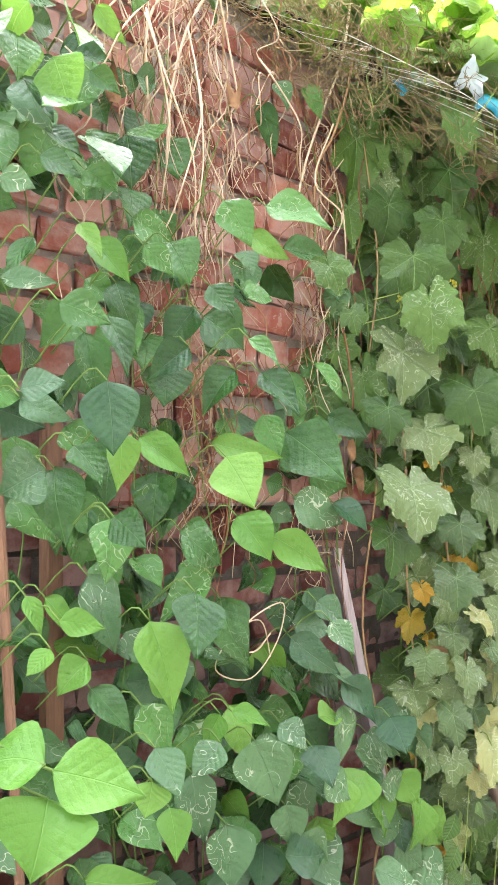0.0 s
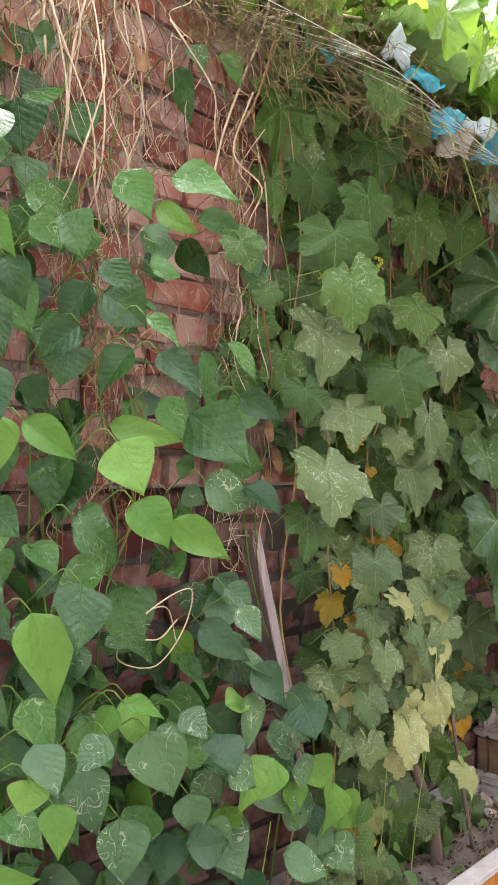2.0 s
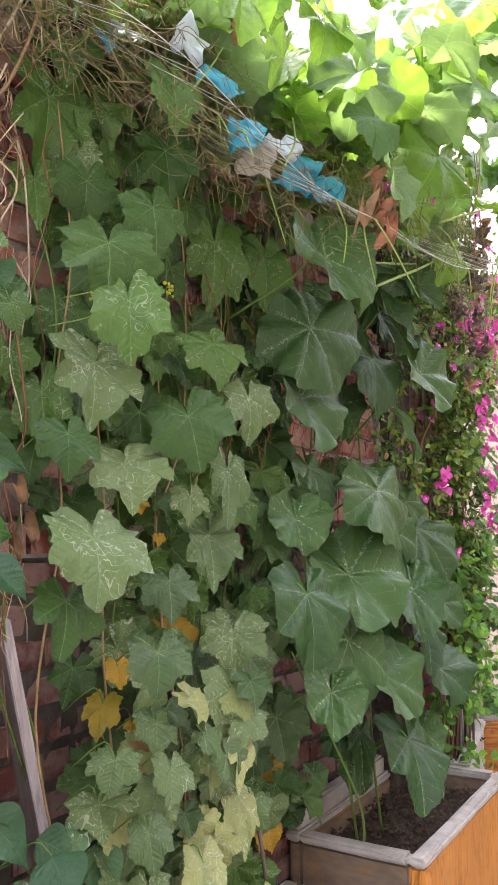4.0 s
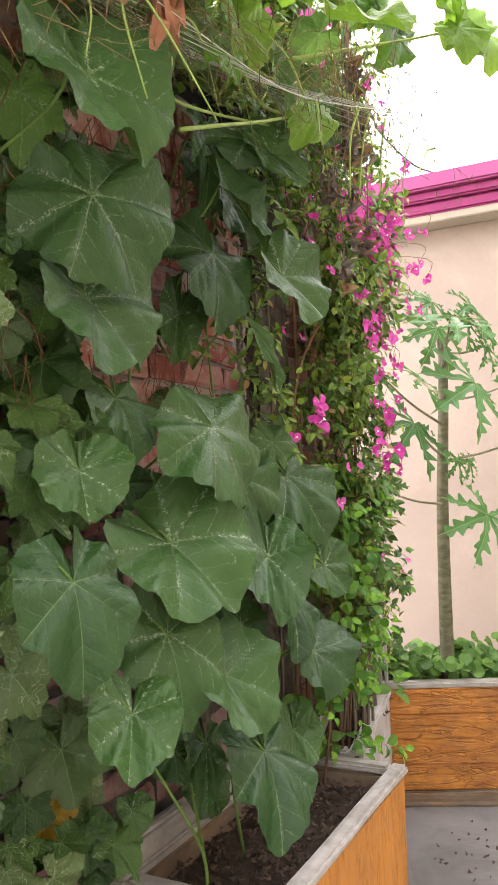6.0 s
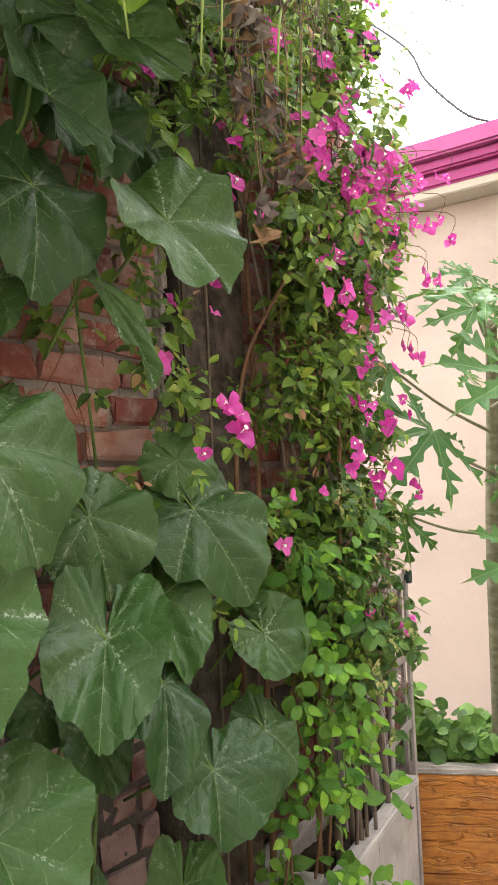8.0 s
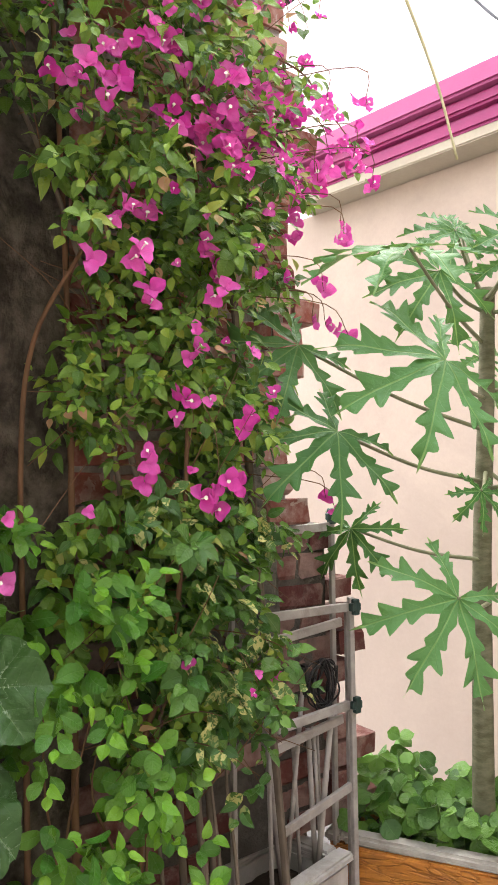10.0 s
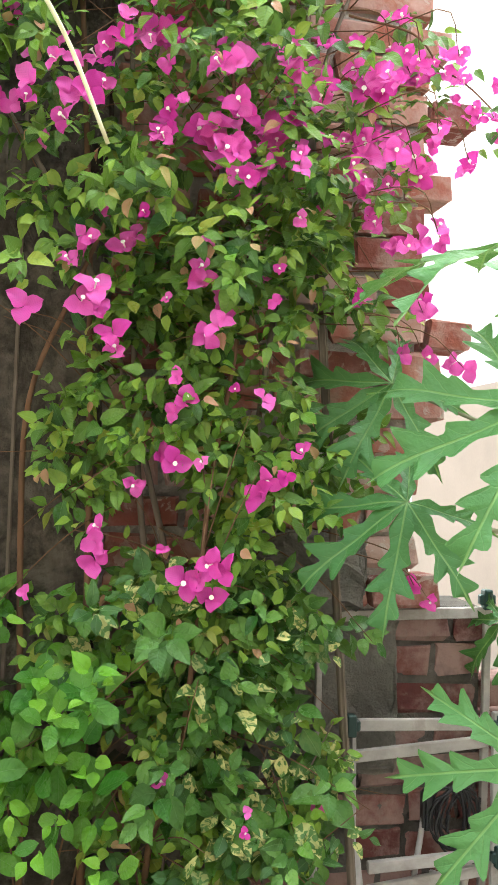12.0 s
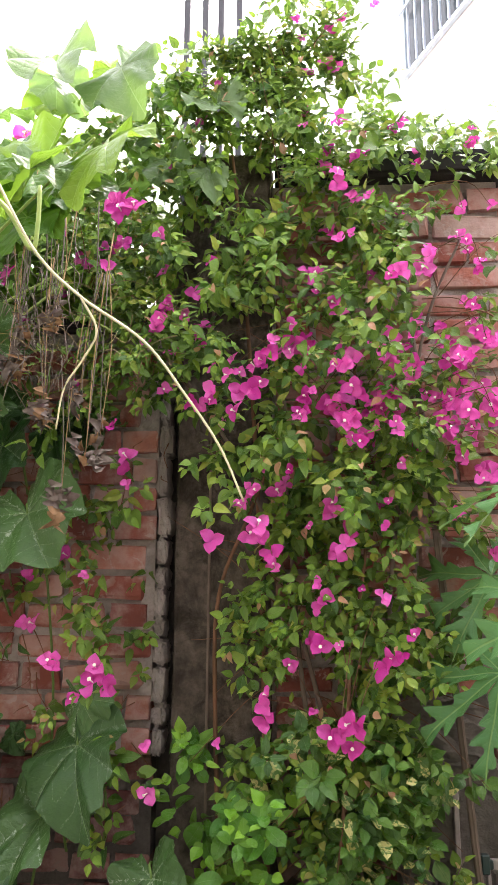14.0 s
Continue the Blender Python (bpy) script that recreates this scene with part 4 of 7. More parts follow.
bean_leaf(0.955, -0.400, 1.398, 0.069, 42, 0.054, "bean")
bean_leaf(1.185, -0.280, 1.364, 0.088, 68, 0.093, "bean")
bean_leaf(1.289, -0.320, 1.389, 0.093, 37, 0.084, "bean_young")
bean_leaf(1.340, -0.360, 1.353, 0.122, 56, 0.061, "bean_young")
bean_leaf(1.188, -0.400, 1.496, 0.095, 22, 0.086, "bean_young")
bean_leaf(1.260, -0.280, 1.528, 0.122, 80, 0.051, "bean_young")
bean_leaf(1.059, -0.320, 1.528, 0.097, 55, 0.056, "bean_young")
bean_leaf(0.996, -0.360, 1.532, 0.083, -1, 0.050, "bean_young")
bean_leaf(0.941, -0.400, 1.606, 0.103, -0, 0.084, "bean_old")
bean_leaf(0.921, -0.280, 1.473, 0.106, 14, 0.087, "bean")
bean_leaf(0.883, -0.320, 1.471, 0.072, -65, 0.084, "bean_old")
bean_leaf(0.908, -0.360, 1.506, 0.065, 41, 0.065, "bean")
bean_leaf(0.795, -0.400, 1.580, 0.058, 94, 0.048, "bean_old")
bean_leaf(0.859, -0.280, 1.583, 0.077, 65, 0.045, "bean_old")
bean_leaf(0.950, -0.320, 1.693, 0.101, 18, 0.057, "bean")
bean_leaf(0.966, -0.360, 1.717, 0.092, 23, 0.048, "bean")
bean_leaf(0.856, -0.400, 1.715, 0.071, 68, 0.052, "bean")
bean_leaf(1.091, -0.200, 1.824, 0.081, 30, 0.071, "bean")
bean_leaf(1.015, -0.240, 1.879, 0.093, 37, 0.054, "bean_young")
bean_leaf(1.154, -0.280, 1.895, 0.079, 21, 0.079, "bean")
bean_leaf(1.067, -0.320, 1.862, 0.063, 49, 0.041, "bean")
bean_leaf(1.128, -0.200, 1.956, 0.079, 70, 0.058, "bean")
bean_leaf(1.288, -0.220, 1.787, 0.092, 57, 0.111, "bean")
bean_leaf(1.232, -0.260, 1.789, 0.087, -45, 0.070, "bean")
bean_leaf(1.216, -0.320, 1.819, 0.066, 43, 0.056, "bean")
bean_leaf(1.416, -0.200, 1.865, 0.056, 86, 0.073, "bean")
bean_leaf(1.600, -0.140, 2.009, 0.118, 90, 0.066, "bean")
bean_leaf(1.404, -0.280, 2.026, 0.126, 68, 0.076, "bean")
bean_leaf(1.251, -0.320, 1.989, 0.089, 34, 0.068, "bean")
bean_leaf(1.432, -0.200, 1.992, 0.089, 62, 0.051, "bean_young")
bean_leaf(1.281, -0.320, 1.667, 0.090, -49, 0.063, "bean")
bean_leaf(1.310, -0.360, 1.661, 0.099, 37, 0.057, "bean")
bean_leaf(1.442, -0.300, 1.558, 0.146, 41, 0.110, "bean")
bean_leaf(1.586, -0.180, 1.708, 0.124, 19, 0.056, "bean")
bean_leaf(1.619, -0.220, 1.727, 0.100, 49, 0.056, "bean")
bean_leaf(1.621, -0.260, 1.607, 0.093, 58, 0.056, "bean")
bean_leaf(1.376, -0.300, 1.589, 0.086, 14, 0.055, "bean")
bean_leaf(1.595, -0.180, 1.424, 0.118, 64, 0.085, "bean_old")
bean_leaf(1.686, -0.220, 1.410, 0.092, 44, 0.070, "bean_old")
bean_leaf(1.296, -0.360, 0.982, 0.106, 10, 0.098, "bean_old")
bean_leaf(1.177, -0.400, 1.011, 0.067, -45, 0.052, "bean_old")
bean_leaf(1.306, -0.280, 1.026, 0.087, 28, 0.069, "bean_young")
bean_leaf(1.248, -0.320, 1.029, 0.056, -27, 0.043, "bean_young")
bean_leaf(1.240, -0.360, 1.043, 0.065, 71, 0.035, "bean_young")
bean_leaf(0.864, -0.400, 1.249, 0.061, 82, 0.036, "bean_young")
bean_leaf(0.909, -0.280, 1.266, 0.064, 57, 0.045, "bean_young")
bean_leaf(0.964, -0.320, 1.166, 0.061, -50, 0.052, "bean_young")
bean_leaf(0.831, -0.360, 1.284, 0.055, 28, 0.025, "bean_young")
bean_leaf(0.851, -0.400, 1.210, 0.044, -43, 0.035, "bean_young")
bean_leaf(0.987, -0.280, 1.296, 0.116, 39, 0.085, "bean_old")
bean_leaf(0.970, -0.320, 1.121, 0.084, 43, 0.049, "bean")
bean_leaf(1.041, -0.360, 1.089, 0.082, 31, 0.056, "bean")
bean_leaf(1.039, -0.400, 1.031, 0.077, 24, 0.055, "bean_old")
bean_leaf(1.215, -0.280, 0.921, 0.102, 16, 0.075, "bean_old")
bean_leaf(1.032, -0.320, 0.901, 0.077, 48, 0.057, "bean")
bean_leaf(1.100, -0.360, 0.912, 0.070, 8, 0.052, "bean_young")
bean_leaf(1.034, -0.400, 0.980, 0.046, -13, 0.055, "bean_young")
bean_leaf(0.989, -0.280, 0.803, 0.101, 85, 0.051, "bean_young")
bean_leaf(1.263, -0.320, 0.828, 0.095, 6, 0.086, "bean_old")
bean_leaf(1.482, -0.260, 0.790, 0.072, 5, 0.068, "bean_old")
bean_leaf(1.517, -0.300, 0.912, 0.083, 15, 0.082, "bean_old")
bean_leaf(1.729, -0.180, 0.756, 0.135, 52, 0.106, "bean_old")
bean_leaf(1.587, -0.220, 0.680, 0.107, 25, 0.106, "bean_old")
bean_leaf(1.666, -0.260, 1.014, 0.107, 46, 0.073, "bean_old")
bean_leaf(1.425, -0.300, 0.976, 0.065, 43, 0.062, "bean_old")
bean_leaf(1.585, -0.180, 1.107, 0.111, 51, 0.073, "bean_old")
bean_leaf(1.644, -0.220, 1.042, 0.092, 57, 0.045, "bean_old")
bean_leaf(1.581, -0.260, 1.197, 0.073, 49, 0.059, "bean_old")
bean_leaf(1.581, -0.300, 1.159, 0.075, 38, 0.057, "bean_old")
bean_leaf(0.861, -0.200, 1.792, 0.078, 90, 0.048, "bean_old")
bean_leaf(0.917, -0.240, 2.047, 0.064, 62, 0.053, "bean")
bean_leaf(0.971, -0.280, 1.982, 0.060, 52, 0.051, "bean")
bean_leaf(0.864, -0.320, 1.963, 0.062, 80, 0.047, "bean")
bean_leaf(0.900, -0.200, 2.150, 0.105, 23, 0.061, "bean_old")
bean_leaf(0.888, -0.240, 2.189, 0.057, -7, 0.042, "bean_young")
bean_leaf(0.979, -0.280, 2.158, 0.053, 55, 0.037, "bean")
bean_leaf(0.798, -0.320, 1.913, 0.049, 70, 0.038, "bean_old")
bean_leaf(1.040, -0.200, 2.336, 0.069, 43, 0.038, "bean_young")
bean_leaf(1.062, -0.140, 1.836, 0.063, 56, 0.051, "bean")
bean_leaf(0.961, -0.280, 1.887, 0.070, 28, 0.032, "bean_young")
bean_leaf(0.856, -0.320, 1.831, 0.064, -43, 0.043, "bean")
bean_leaf(1.564, -0.100, 2.367, 0.109, 28, 0.069, "bean")
bean_leaf(1.169, -0.320, 1.697, 0.085, -53, 0.057, "bean")
bean_leaf(1.280, -0.360, 1.722, 0.077, 61, 0.041, "bean")
bean_leaf(1.788, -0.300, 0.918, 0.079, 11, 0.085, "bean_old")
bean_leaf(1.857, -0.180, 0.840, 0.073, 64, 0.074, "bean_old")
bean_leaf(2.011, -0.220, 0.621, 0.090, 37, 0.095, "bean_young")
bean_leaf(1.863, -0.260, 0.764, 0.082, 34, 0.075, "bean_young")
count = 0
while count < 520:
    x, z = rnd.uniform(0.25, 1.82), rnd.uniform(0.05, 2.75)
    want = 0.95 if z < 1.0 else 0.6 if z < 1.4 else 0.42 if z < 2.0 else 0.9 if x < 1.05 else 0.06
    if rnd.random() > want:
        continue
    if 1.72 < x and 0.3 < z < 1.42:
        continue
    count += 1
    kind = "bean_old" if rnd.random() < 0.3 else "bean"
    hang("leaf", BEAN_MESH[kind][count % 4], leaf_pose((x, rnd.uniform(-0.16, -0.03), z), (rnd.uniform(-0.8, 0.2), -0.8, rnd.uniform(0.1, 1.0)), rnd.uniform(-30, 105), rnd.uniform(0.055, 0.115), rnd.uniform(-45, 45), rnd.uniform(-25, 20)), bean)
for k in range(260):
    x, z = rnd.uniform(0.25, 1.68), rnd.uniform(0.0, 1.22)
    hang("leaf", BEAN_MESH["bean_old" if k % 3 == 0 else "bean_young" if k % 11 == 0 else "bean"][k % 4], leaf_pose((x, rnd.uniform(-0.22, -0.06), z), (rnd.uniform(-0.9, 0.3), -0.8, rnd.uniform(0.0, 1.1)), rnd.uniform(-40, 105), rnd.uniform(0.075, 0.12), rnd.uniform(-45, 45), rnd.uniform(-25, 20)), bean)
# the low leaves that hang across the batten's foot
for k in range(46):
    x, z = rnd.uniform(1.42, 2.02), rnd.uniform(0.22, 1.06)
    if x > 1.70 and z > 0.94:
        z -= 0.3
    hang("leaf", BEAN_MESH["bean_old" if k % 4 else "bean_young"][k % 4], leaf_pose((x, rnd.uniform(-0.30, -0.19), z), (rnd.uniform(-0.8, 0.1), -0.8, rnd.uniform(0.2, 1.1)), rnd.uniform(-40, 90), rnd.uniform(0.07, 0.115), rnd.uniform(-35, 35), rnd.uniform(-20, 15)), bean)
for k in range(11):
    x, z, y = rnd.uniform(0.55, 1.8), rnd.uniform(0.2, 0.6), rnd.uniform(-0.12, -0.05)
    pts = [(x, y, GROUND + 0.01)]
    while z < 2.5 and len(pts) < 15:
        pts.append((x + rnd.uniform(-0.07, 0.07), y + rnd.uniform(-0.04, 0.03), z))
        z += rnd.uniform(0.12, 0.22)
    stem("stem", pts, 0.0022, 0.0013, M_STEM, bean, sides=5, steps=5)
part("petiole_mass", petioles.mesh("petiole_mass", M_STEM), None, bean)["kind"] = "stuff"

# ---- dried strands over the bricks ----
dry = thing("dried_vine", "tangle of dry straw-coloured vine strands hanging on the bricks", "dead vine", (1.5, -0.1, LEDGE))
for k in range(90):
    if k < 54:
        x, z0, drop = rnd.gauss(1.36, 0.14), rnd.uniform(2.35, 2.75), rnd.uniform(0.3, 0.75)
    elif k < 72:
        x, z0, drop = rnd.gauss(1.80, 0.05), rnd.uniform(1.9, 2.5), rnd.uniform(0.4, 0.9)
    else:
        x, z0, drop = rnd.gauss(1.40, 0.10), rnd.uniform(1.6, 1.9), rnd.uniform(0.3, 0.6)
    y, pts = rnd.uniform(-0.15, -0.03), []
    for s in range(8):
        pts.append((x + rnd.uniform(-0.04, 0.04), y + rnd.uniform(-0.03, 0.02), z0 - drop * s / 7 + rnd.uniform(-0.03, 0.03)))
    tone = (M_STRAW_PALE, M_STRAW_PALE, M_STRAW_RED, M_STRAW)[k % 4] if k < 72 else (M_STRAW_RED, M_STRAW)[k % 2]
    stem("strand", pts, 0.0019 if k % 5 else 0.003, 0.0011, tone, dry, sides=4, steps=5)
# the pale loops that stand out
stem("strand", [(1.21, -0.13, 2.24), (1.20, -0.14, 2.38), (1.24, -0.15, 2.47), (1.33, -0.16, 2.52), (1.37, -0.16, 2.55)], 0.0036, 0.003, M_STRAW_PALE, dry)
stem("strand", [(1.37, -0.16, 2.55), (1.30, -0.15, 2.42), (1.265, -0.14, 2.27), (1.26, -0.13, 2.12)], 0.0036, 0.0026, M_STRAW_PALE, dry)
stem("strand", [(1.37, -0.16, 2.55), (1.42, -0.15, 2.42), (1.46, -0.14, 2.31)], 0.0033, 0.0024, M_STRAW_PALE, dry)
stem("strand", [(1.89, -0.13, 2.85), (1.84, -0.13, 2.58), (1.76, -0.13, 2.40), (1.70, -0.12, 2.24), (1.665, -0.12, 2.10)], 0.0036, 0.003, M_STRAW_PALE, dry)
stem("strand", [(1.885, -0.13, 2.62), (1.86, -0.13, 2.5), (1.80, -0.13, 2.35), (1.75, -0.12, 2.26), (1.735, -0.12, 2.16)], 0.004, 0.003, M_STRAW, dry)
stem("strand", [(1.84, -0.13, 2.58), (1.98, -0.16, 2.64), (2.12, -0.22, 2.66)], 0.004, 0.004, M_STRAW_PALE, dry)
stem("strand", [(1.50, -0.2, 1.13), (1.44, -0.21, 1.10), (1.38, -0.2, 1.12), (1.45, -0.2, 1.17), (1.54, -0.2, 1.19), (1.52, -0.2, 1.11), (1.45, -0.19, 1.04), (1.36, -0.18, 1.07), (1.40, -0.19, 1.14), (1.47, -0.2, 1.16), (1.50, -0.2, 1.08)], 0.0018, 0.0014, M_STRAW_PALE, dry)
for k in range(9):
    a = Vector((rnd.uniform(1.08, 1.5), rnd.uniform(-0.22, -0.08), rnd.uniform(2.3, 2.62)))
    side, drop = rnd.uniform(-0.16, 0.14), rnd.uniform(0.16, 0.42)
    pts = [a, a + Vector((side * 0.2, -0.03, -drop * 0.3)), a + Vector((side * 0.75, -0.04, -drop * 0.7)), a + Vector((side, -0.01, -drop)), a + Vector((side * 1.3, 0.02, -drop + rnd.uniform(-0.06, 0.07)))]
    stem("strand", pts, 0.0024, 0.0015, M_STRAW_PALE, dry, sides=5, steps=6)
tangle, pale_tangle = Tubes(4), Tubes(4)
for k in range(980):
    x, z = (rnd.gauss(1.37, 0.13), rnd.uniform(1.35, 2.6)) if k < 690 else (rnd.gauss(1.8, 0.05), rnd.uniform(1.2, 2.4))
    p = Vector((x, rnd.uniform(-0.1, -0.012), z))
    d = Vector((rnd.uniform(-0.45, 0.45), rnd.uniform(-0.15, 0.15), rnd.uniform(-1, 0.1))) * rnd.uniform(0.06, 0.18)
    (tangle if k % 5 < 2 else pale_tangle).add(bend([p, p + d * 0.5 + Vector((rnd.uniform(-0.03, 0.03), 0, 0)), p + d], 3), 0.0013, 0.0009)
for heap, tone, text in ((tangle, M_STRAW_RED, "thin reddish dry runners"), (pale_tangle, M_STRAW_PALE, "thin straw-coloured dry runners")):
    part("fine_tangle", heap.mesh("fine_tangle", tone), None, dry, text)["kind"] = "stuff"

DRY_LEAF = [blade("dead_leaf", m, 0.24, 0.45, 1.2, 0.5, 0.45, 60 + i, 8, 4) for i, m in enumerate((M_DRYLEAF, M_DRYROSE, M_DEADGREY))]
for i, (x, y, z, s, m) in enumerate(((1.43, -0.17, 2.33, 0.06, 0), (1.46, -0.13, 1.84, 0.06, 1), (1.13, -0.12, 2.27, 0.07, 0), (1.84, -0.14, 1.56, 0.05, 0), (1.86, -0.14, 1.49, 0.06, 0), (1.83, -0.13, 1.45, 0.05, 0), (2.1, -0.2, 1.02, 0.09, 0))):
    hang("dead_leaf", DRY_LEAF[m], leaf_pose((x, y, z), OUT, 10 * i - 30, s, 20, 0), dry)

# ---- loofah vine ----
loofah = thing("loofah_vine", "loofah vine curtain of lobed dusty green leaves, some yellowing", "vine", (2.3, -0.12, GROUND))
petioles = Tubes(4)
n_loofah = 0


def loofah_leaf(x, y, z, length, roll, width, kind):
    global n_loofah
    n_loofah += 1
    hang_leaf(loofah, LOOFAH_MESH[kind], n_loofah, x, y, z, length * (0.72 if kind == "yellow" else 0.98), roll, width * (0.8 if kind == "yellow" else 1.25), 0.96, 1.62, 20, 11, facing(z))
    petioles.add(bend([(x, y, z), (x + 0.005, y + 0.03, z + 0.03), (x - 0.02, y + 0.09, z - 0.02)], 3), 0.0014, 0.0020)


loofah_leaf(2.096, -0.307, 2.437, 0.118, 6, 0.129, "loofah")
loofah_leaf(2.174, -0.232, 2.332, 0.131, 7, 0.142, "loofah")
loofah_leaf(2.096, -0.258, 2.163, 0.114, 8, 0.132, "loofah")
loofah_leaf(1.926, -0.282, 2.026, 0.106, 8, 0.207, "loofah")
loofah_leaf(1.960, -0.307, 1.913, 0.127, 0, 0.142, "loofah")
loofah_leaf(1.945, -0.232, 1.793, 0.140, 1, 0.208, "loofah_dusty")
loofah_leaf(2.332, -0.258, 1.904, 0.105, 12, 0.173, "loofah")
loofah_leaf(2.458, -0.282, 1.789, 0.108, 10, 0.169, "loofah_dusty")
loofah_leaf(2.166, -0.307, 1.705, 0.120, 6, 0.165, "loofah")
loofah_leaf(2.040, -0.232, 1.597, 0.107, 8, 0.204, "loofah_dusty")
loofah_leaf(2.242, -0.258, 1.537, 0.062, -4, 0.086, "loofah_dusty")
loofah_leaf(2.361, -0.282, 1.600, 0.135, -8, 0.090, "loofah_dusty")
loofah_leaf(1.870, -0.307, 1.445, 0.129, 1, 0.193, "loofah_dusty")
loofah_leaf(2.354, -0.232, 1.448, 0.139, -2, 0.150, "loofah_dusty")
loofah_leaf(2.165, -0.258, 1.349, 0.086, -5, 0.110, "loofah_dusty")
loofah_leaf(1.828, -0.282, 1.334, 0.095, -5, 0.135, "loofah")
loofah_leaf(2.064, -0.307, 1.215, 0.084, -4, 0.124, "loofah_dusty")
loofah_leaf(2.466, -0.232, 1.212, 0.117, -18, 0.170, "loofah_dusty")
loofah_leaf(2.400, -0.258, 1.085, 0.118, -11, 0.129, "loofah_dusty")
loofah_leaf(2.055, -0.173, 1.103, 0.093, -25, 0.111, "yellow")
loofah_leaf(2.070, -0.198, 1.179, 0.063, 2, 0.080, "yellow")
loofah_leaf(2.212, -0.123, 1.028, 0.045, -23, 0.057, "yellow")
loofah_leaf(2.124, -0.258, 1.061, 0.069, -10, 0.090, "loofah_dusty")
loofah_leaf(1.966, -0.282, 1.027, 0.059, -26, 0.096, "loofah_dusty")
loofah_leaf(2.110, -0.307, 0.979, 0.071, -6, 0.090, "loofah_dusty")
loofah_leaf(2.370, -0.232, 0.954, 0.106, -4, 0.089, "loofah_pale")
loofah_leaf(2.441, -0.258, 0.833, 0.139, -8, 0.082, "loofah_pale")
loofah_leaf(2.404, -0.282, 0.983, 0.121, -9, 0.073, "loofah_pale")
loofah_leaf(2.041, -0.307, 0.878, 0.074, -4, 0.076, "loofah_dusty")
loofah_leaf(1.979, -0.232, 0.936, 0.069, -3, 0.128, "loofah_dusty")
loofah_leaf(2.098, -0.147, 0.758, 0.054, -7, 0.082, "yellow")
loofah_leaf(2.072, -0.282, 0.760, 0.065, -11, 0.085, "loofah_dusty")
loofah_leaf(2.227, -0.307, 0.761, 0.102, -15, 0.085, "loofah_pale")
loofah_leaf(1.950, -0.083, 2.400, 0.200, -1, 0.190, "loofah")
loofah_leaf(2.067, -0.107, 2.433, 0.125, 11, 0.155, "loofah")
loofah_leaf(2.526, -0.133, 2.238, 0.174, 2, 0.171, "loofah")
loofah_leaf(1.995, -0.157, 2.208, 0.099, 4, 0.142, "loofah")
loofah_leaf(1.914, -0.083, 2.200, 0.117, 3, 0.108, "loofah")
loofah_leaf(1.848, -0.258, 1.639, 0.085, 1, 0.112, "loofah")
loofah_leaf(1.680, -0.282, 1.843, 0.048, 8, 0.062, "loofah")
loofah_leaf(1.574, -0.307, 1.927, 0.066, 23, 0.085, "loofah")
loofah_leaf(2.060, -0.083, 1.168, 0.084, -15, 0.108, "loofah")
loofah_leaf(2.279, -0.258, 0.819, 0.050, 29, 0.093, "loofah_pale")
loofah_leaf(2.059, -0.133, 2.034, 0.094, 3, 0.133, "loofah")
loofah_leaf(2.760, -0.157, 2.259, 0.158, -1, 0.146, "loofah")
loofah_leaf(2.443, -0.083, 1.854, 0.073, -3, 0.106, "loofah")
loofah_leaf(2.196, -0.147, 1.520, 0.032, 8, 0.064, "yellow")
loofah_leaf(2.237, -0.173, 1.445, 0.028, 3, 0.048, "yellow")
loofah_leaf(1.878, -0.157, 1.731, 0.125, -1, 0.102, "loofah")
loofah_leaf(2.494, -0.083, 2.010, 0.092, 2, 0.150, "loofah")
loofah_leaf(1.991, -0.107, 1.937, 0.123, -3, 0.124, "loofah")
count = 0
while count < 310:
    x, z = rnd.uniform(1.78, 3.05), rnd.uniform(0.1, 2.6)
    if (x < 1.95 and z > 1.1 and rnd.random() < 0.7) or (x < 2.14 and 0.35 < z < 1.4):
        continue
    count += 1
    kind = "yellow" if count % 37 == 0 else "loofah_dusty" if rnd.random() < (0.5 if z < 1.25 else 0.1) else "loofah"
    hang("leaf", LOOFAH_MESH[kind][count % 4], leaf_pose((x, rnd.uniform(-0.13, -0.04), z), (rnd.uniform(-0.75, -0.1), -0.8, rnd.uniform(0.15, 0.6)), rnd.uniform(-40, 45), rnd.uniform(0.07, 0.125), rnd.uniform(-35, 35), rnd.uniform(-20, 15)), loofah)
for k in range(14):
    x, y, z = rnd.uniform(1.9, 2.85), rnd.uniform(-0.12, -0.05), 0.45
    pts = [(x, y, 0.2)]
    while z < 2.5:
        pts.append((x + rnd.uniform(-0.08, 0.08), y + rnd.uniform(-0.04, 0.02), z))
        z += rnd.uniform(0.25, 0.4)
    stem("stem", pts, 0.0035, 0.002, M_STEM if k % 3 else M_STRAW, loofah, sides=5, steps=5)
# the dusty lower skirt of the curtain
for k in range(46):
    p = (rnd.uniform(2.0, 2.56), rnd.uniform(-0.30, -0.14), rnd.uniform(0.38, 1.2))
    hang("leaf", LOOFAH_MESH["loofah_pale" if k % 5 == 0 else "loofah_dusty"][k % 4], leaf_pose(p, (rnd.uniform(-0.8, 0.1), -0.8, rnd.uniform(0.4, 1.1)), rnd.uniform(-40, 40), rnd.uniform(0.055, 0.085), rnd.uniform(-20, 20), rnd.uniform(-12, 12)), loofah)
stem("trunk", [(2.62, -0.16, 0.2), (2.60, -0.15, 0.36), (2.52, -0.12, 0.58), (2.44, -0.09, 0.85)], 0.022, 0.012, M_BARK, loofah, "brown woody base", 8)
stem("trunk", [(2.78, -0.2, 0.2), (2.76, -0.17, 0.4), (2.74, -0.14, 0.65)], 0.008, 0.006, M_BARK, loofah, "brown woody base", 6)
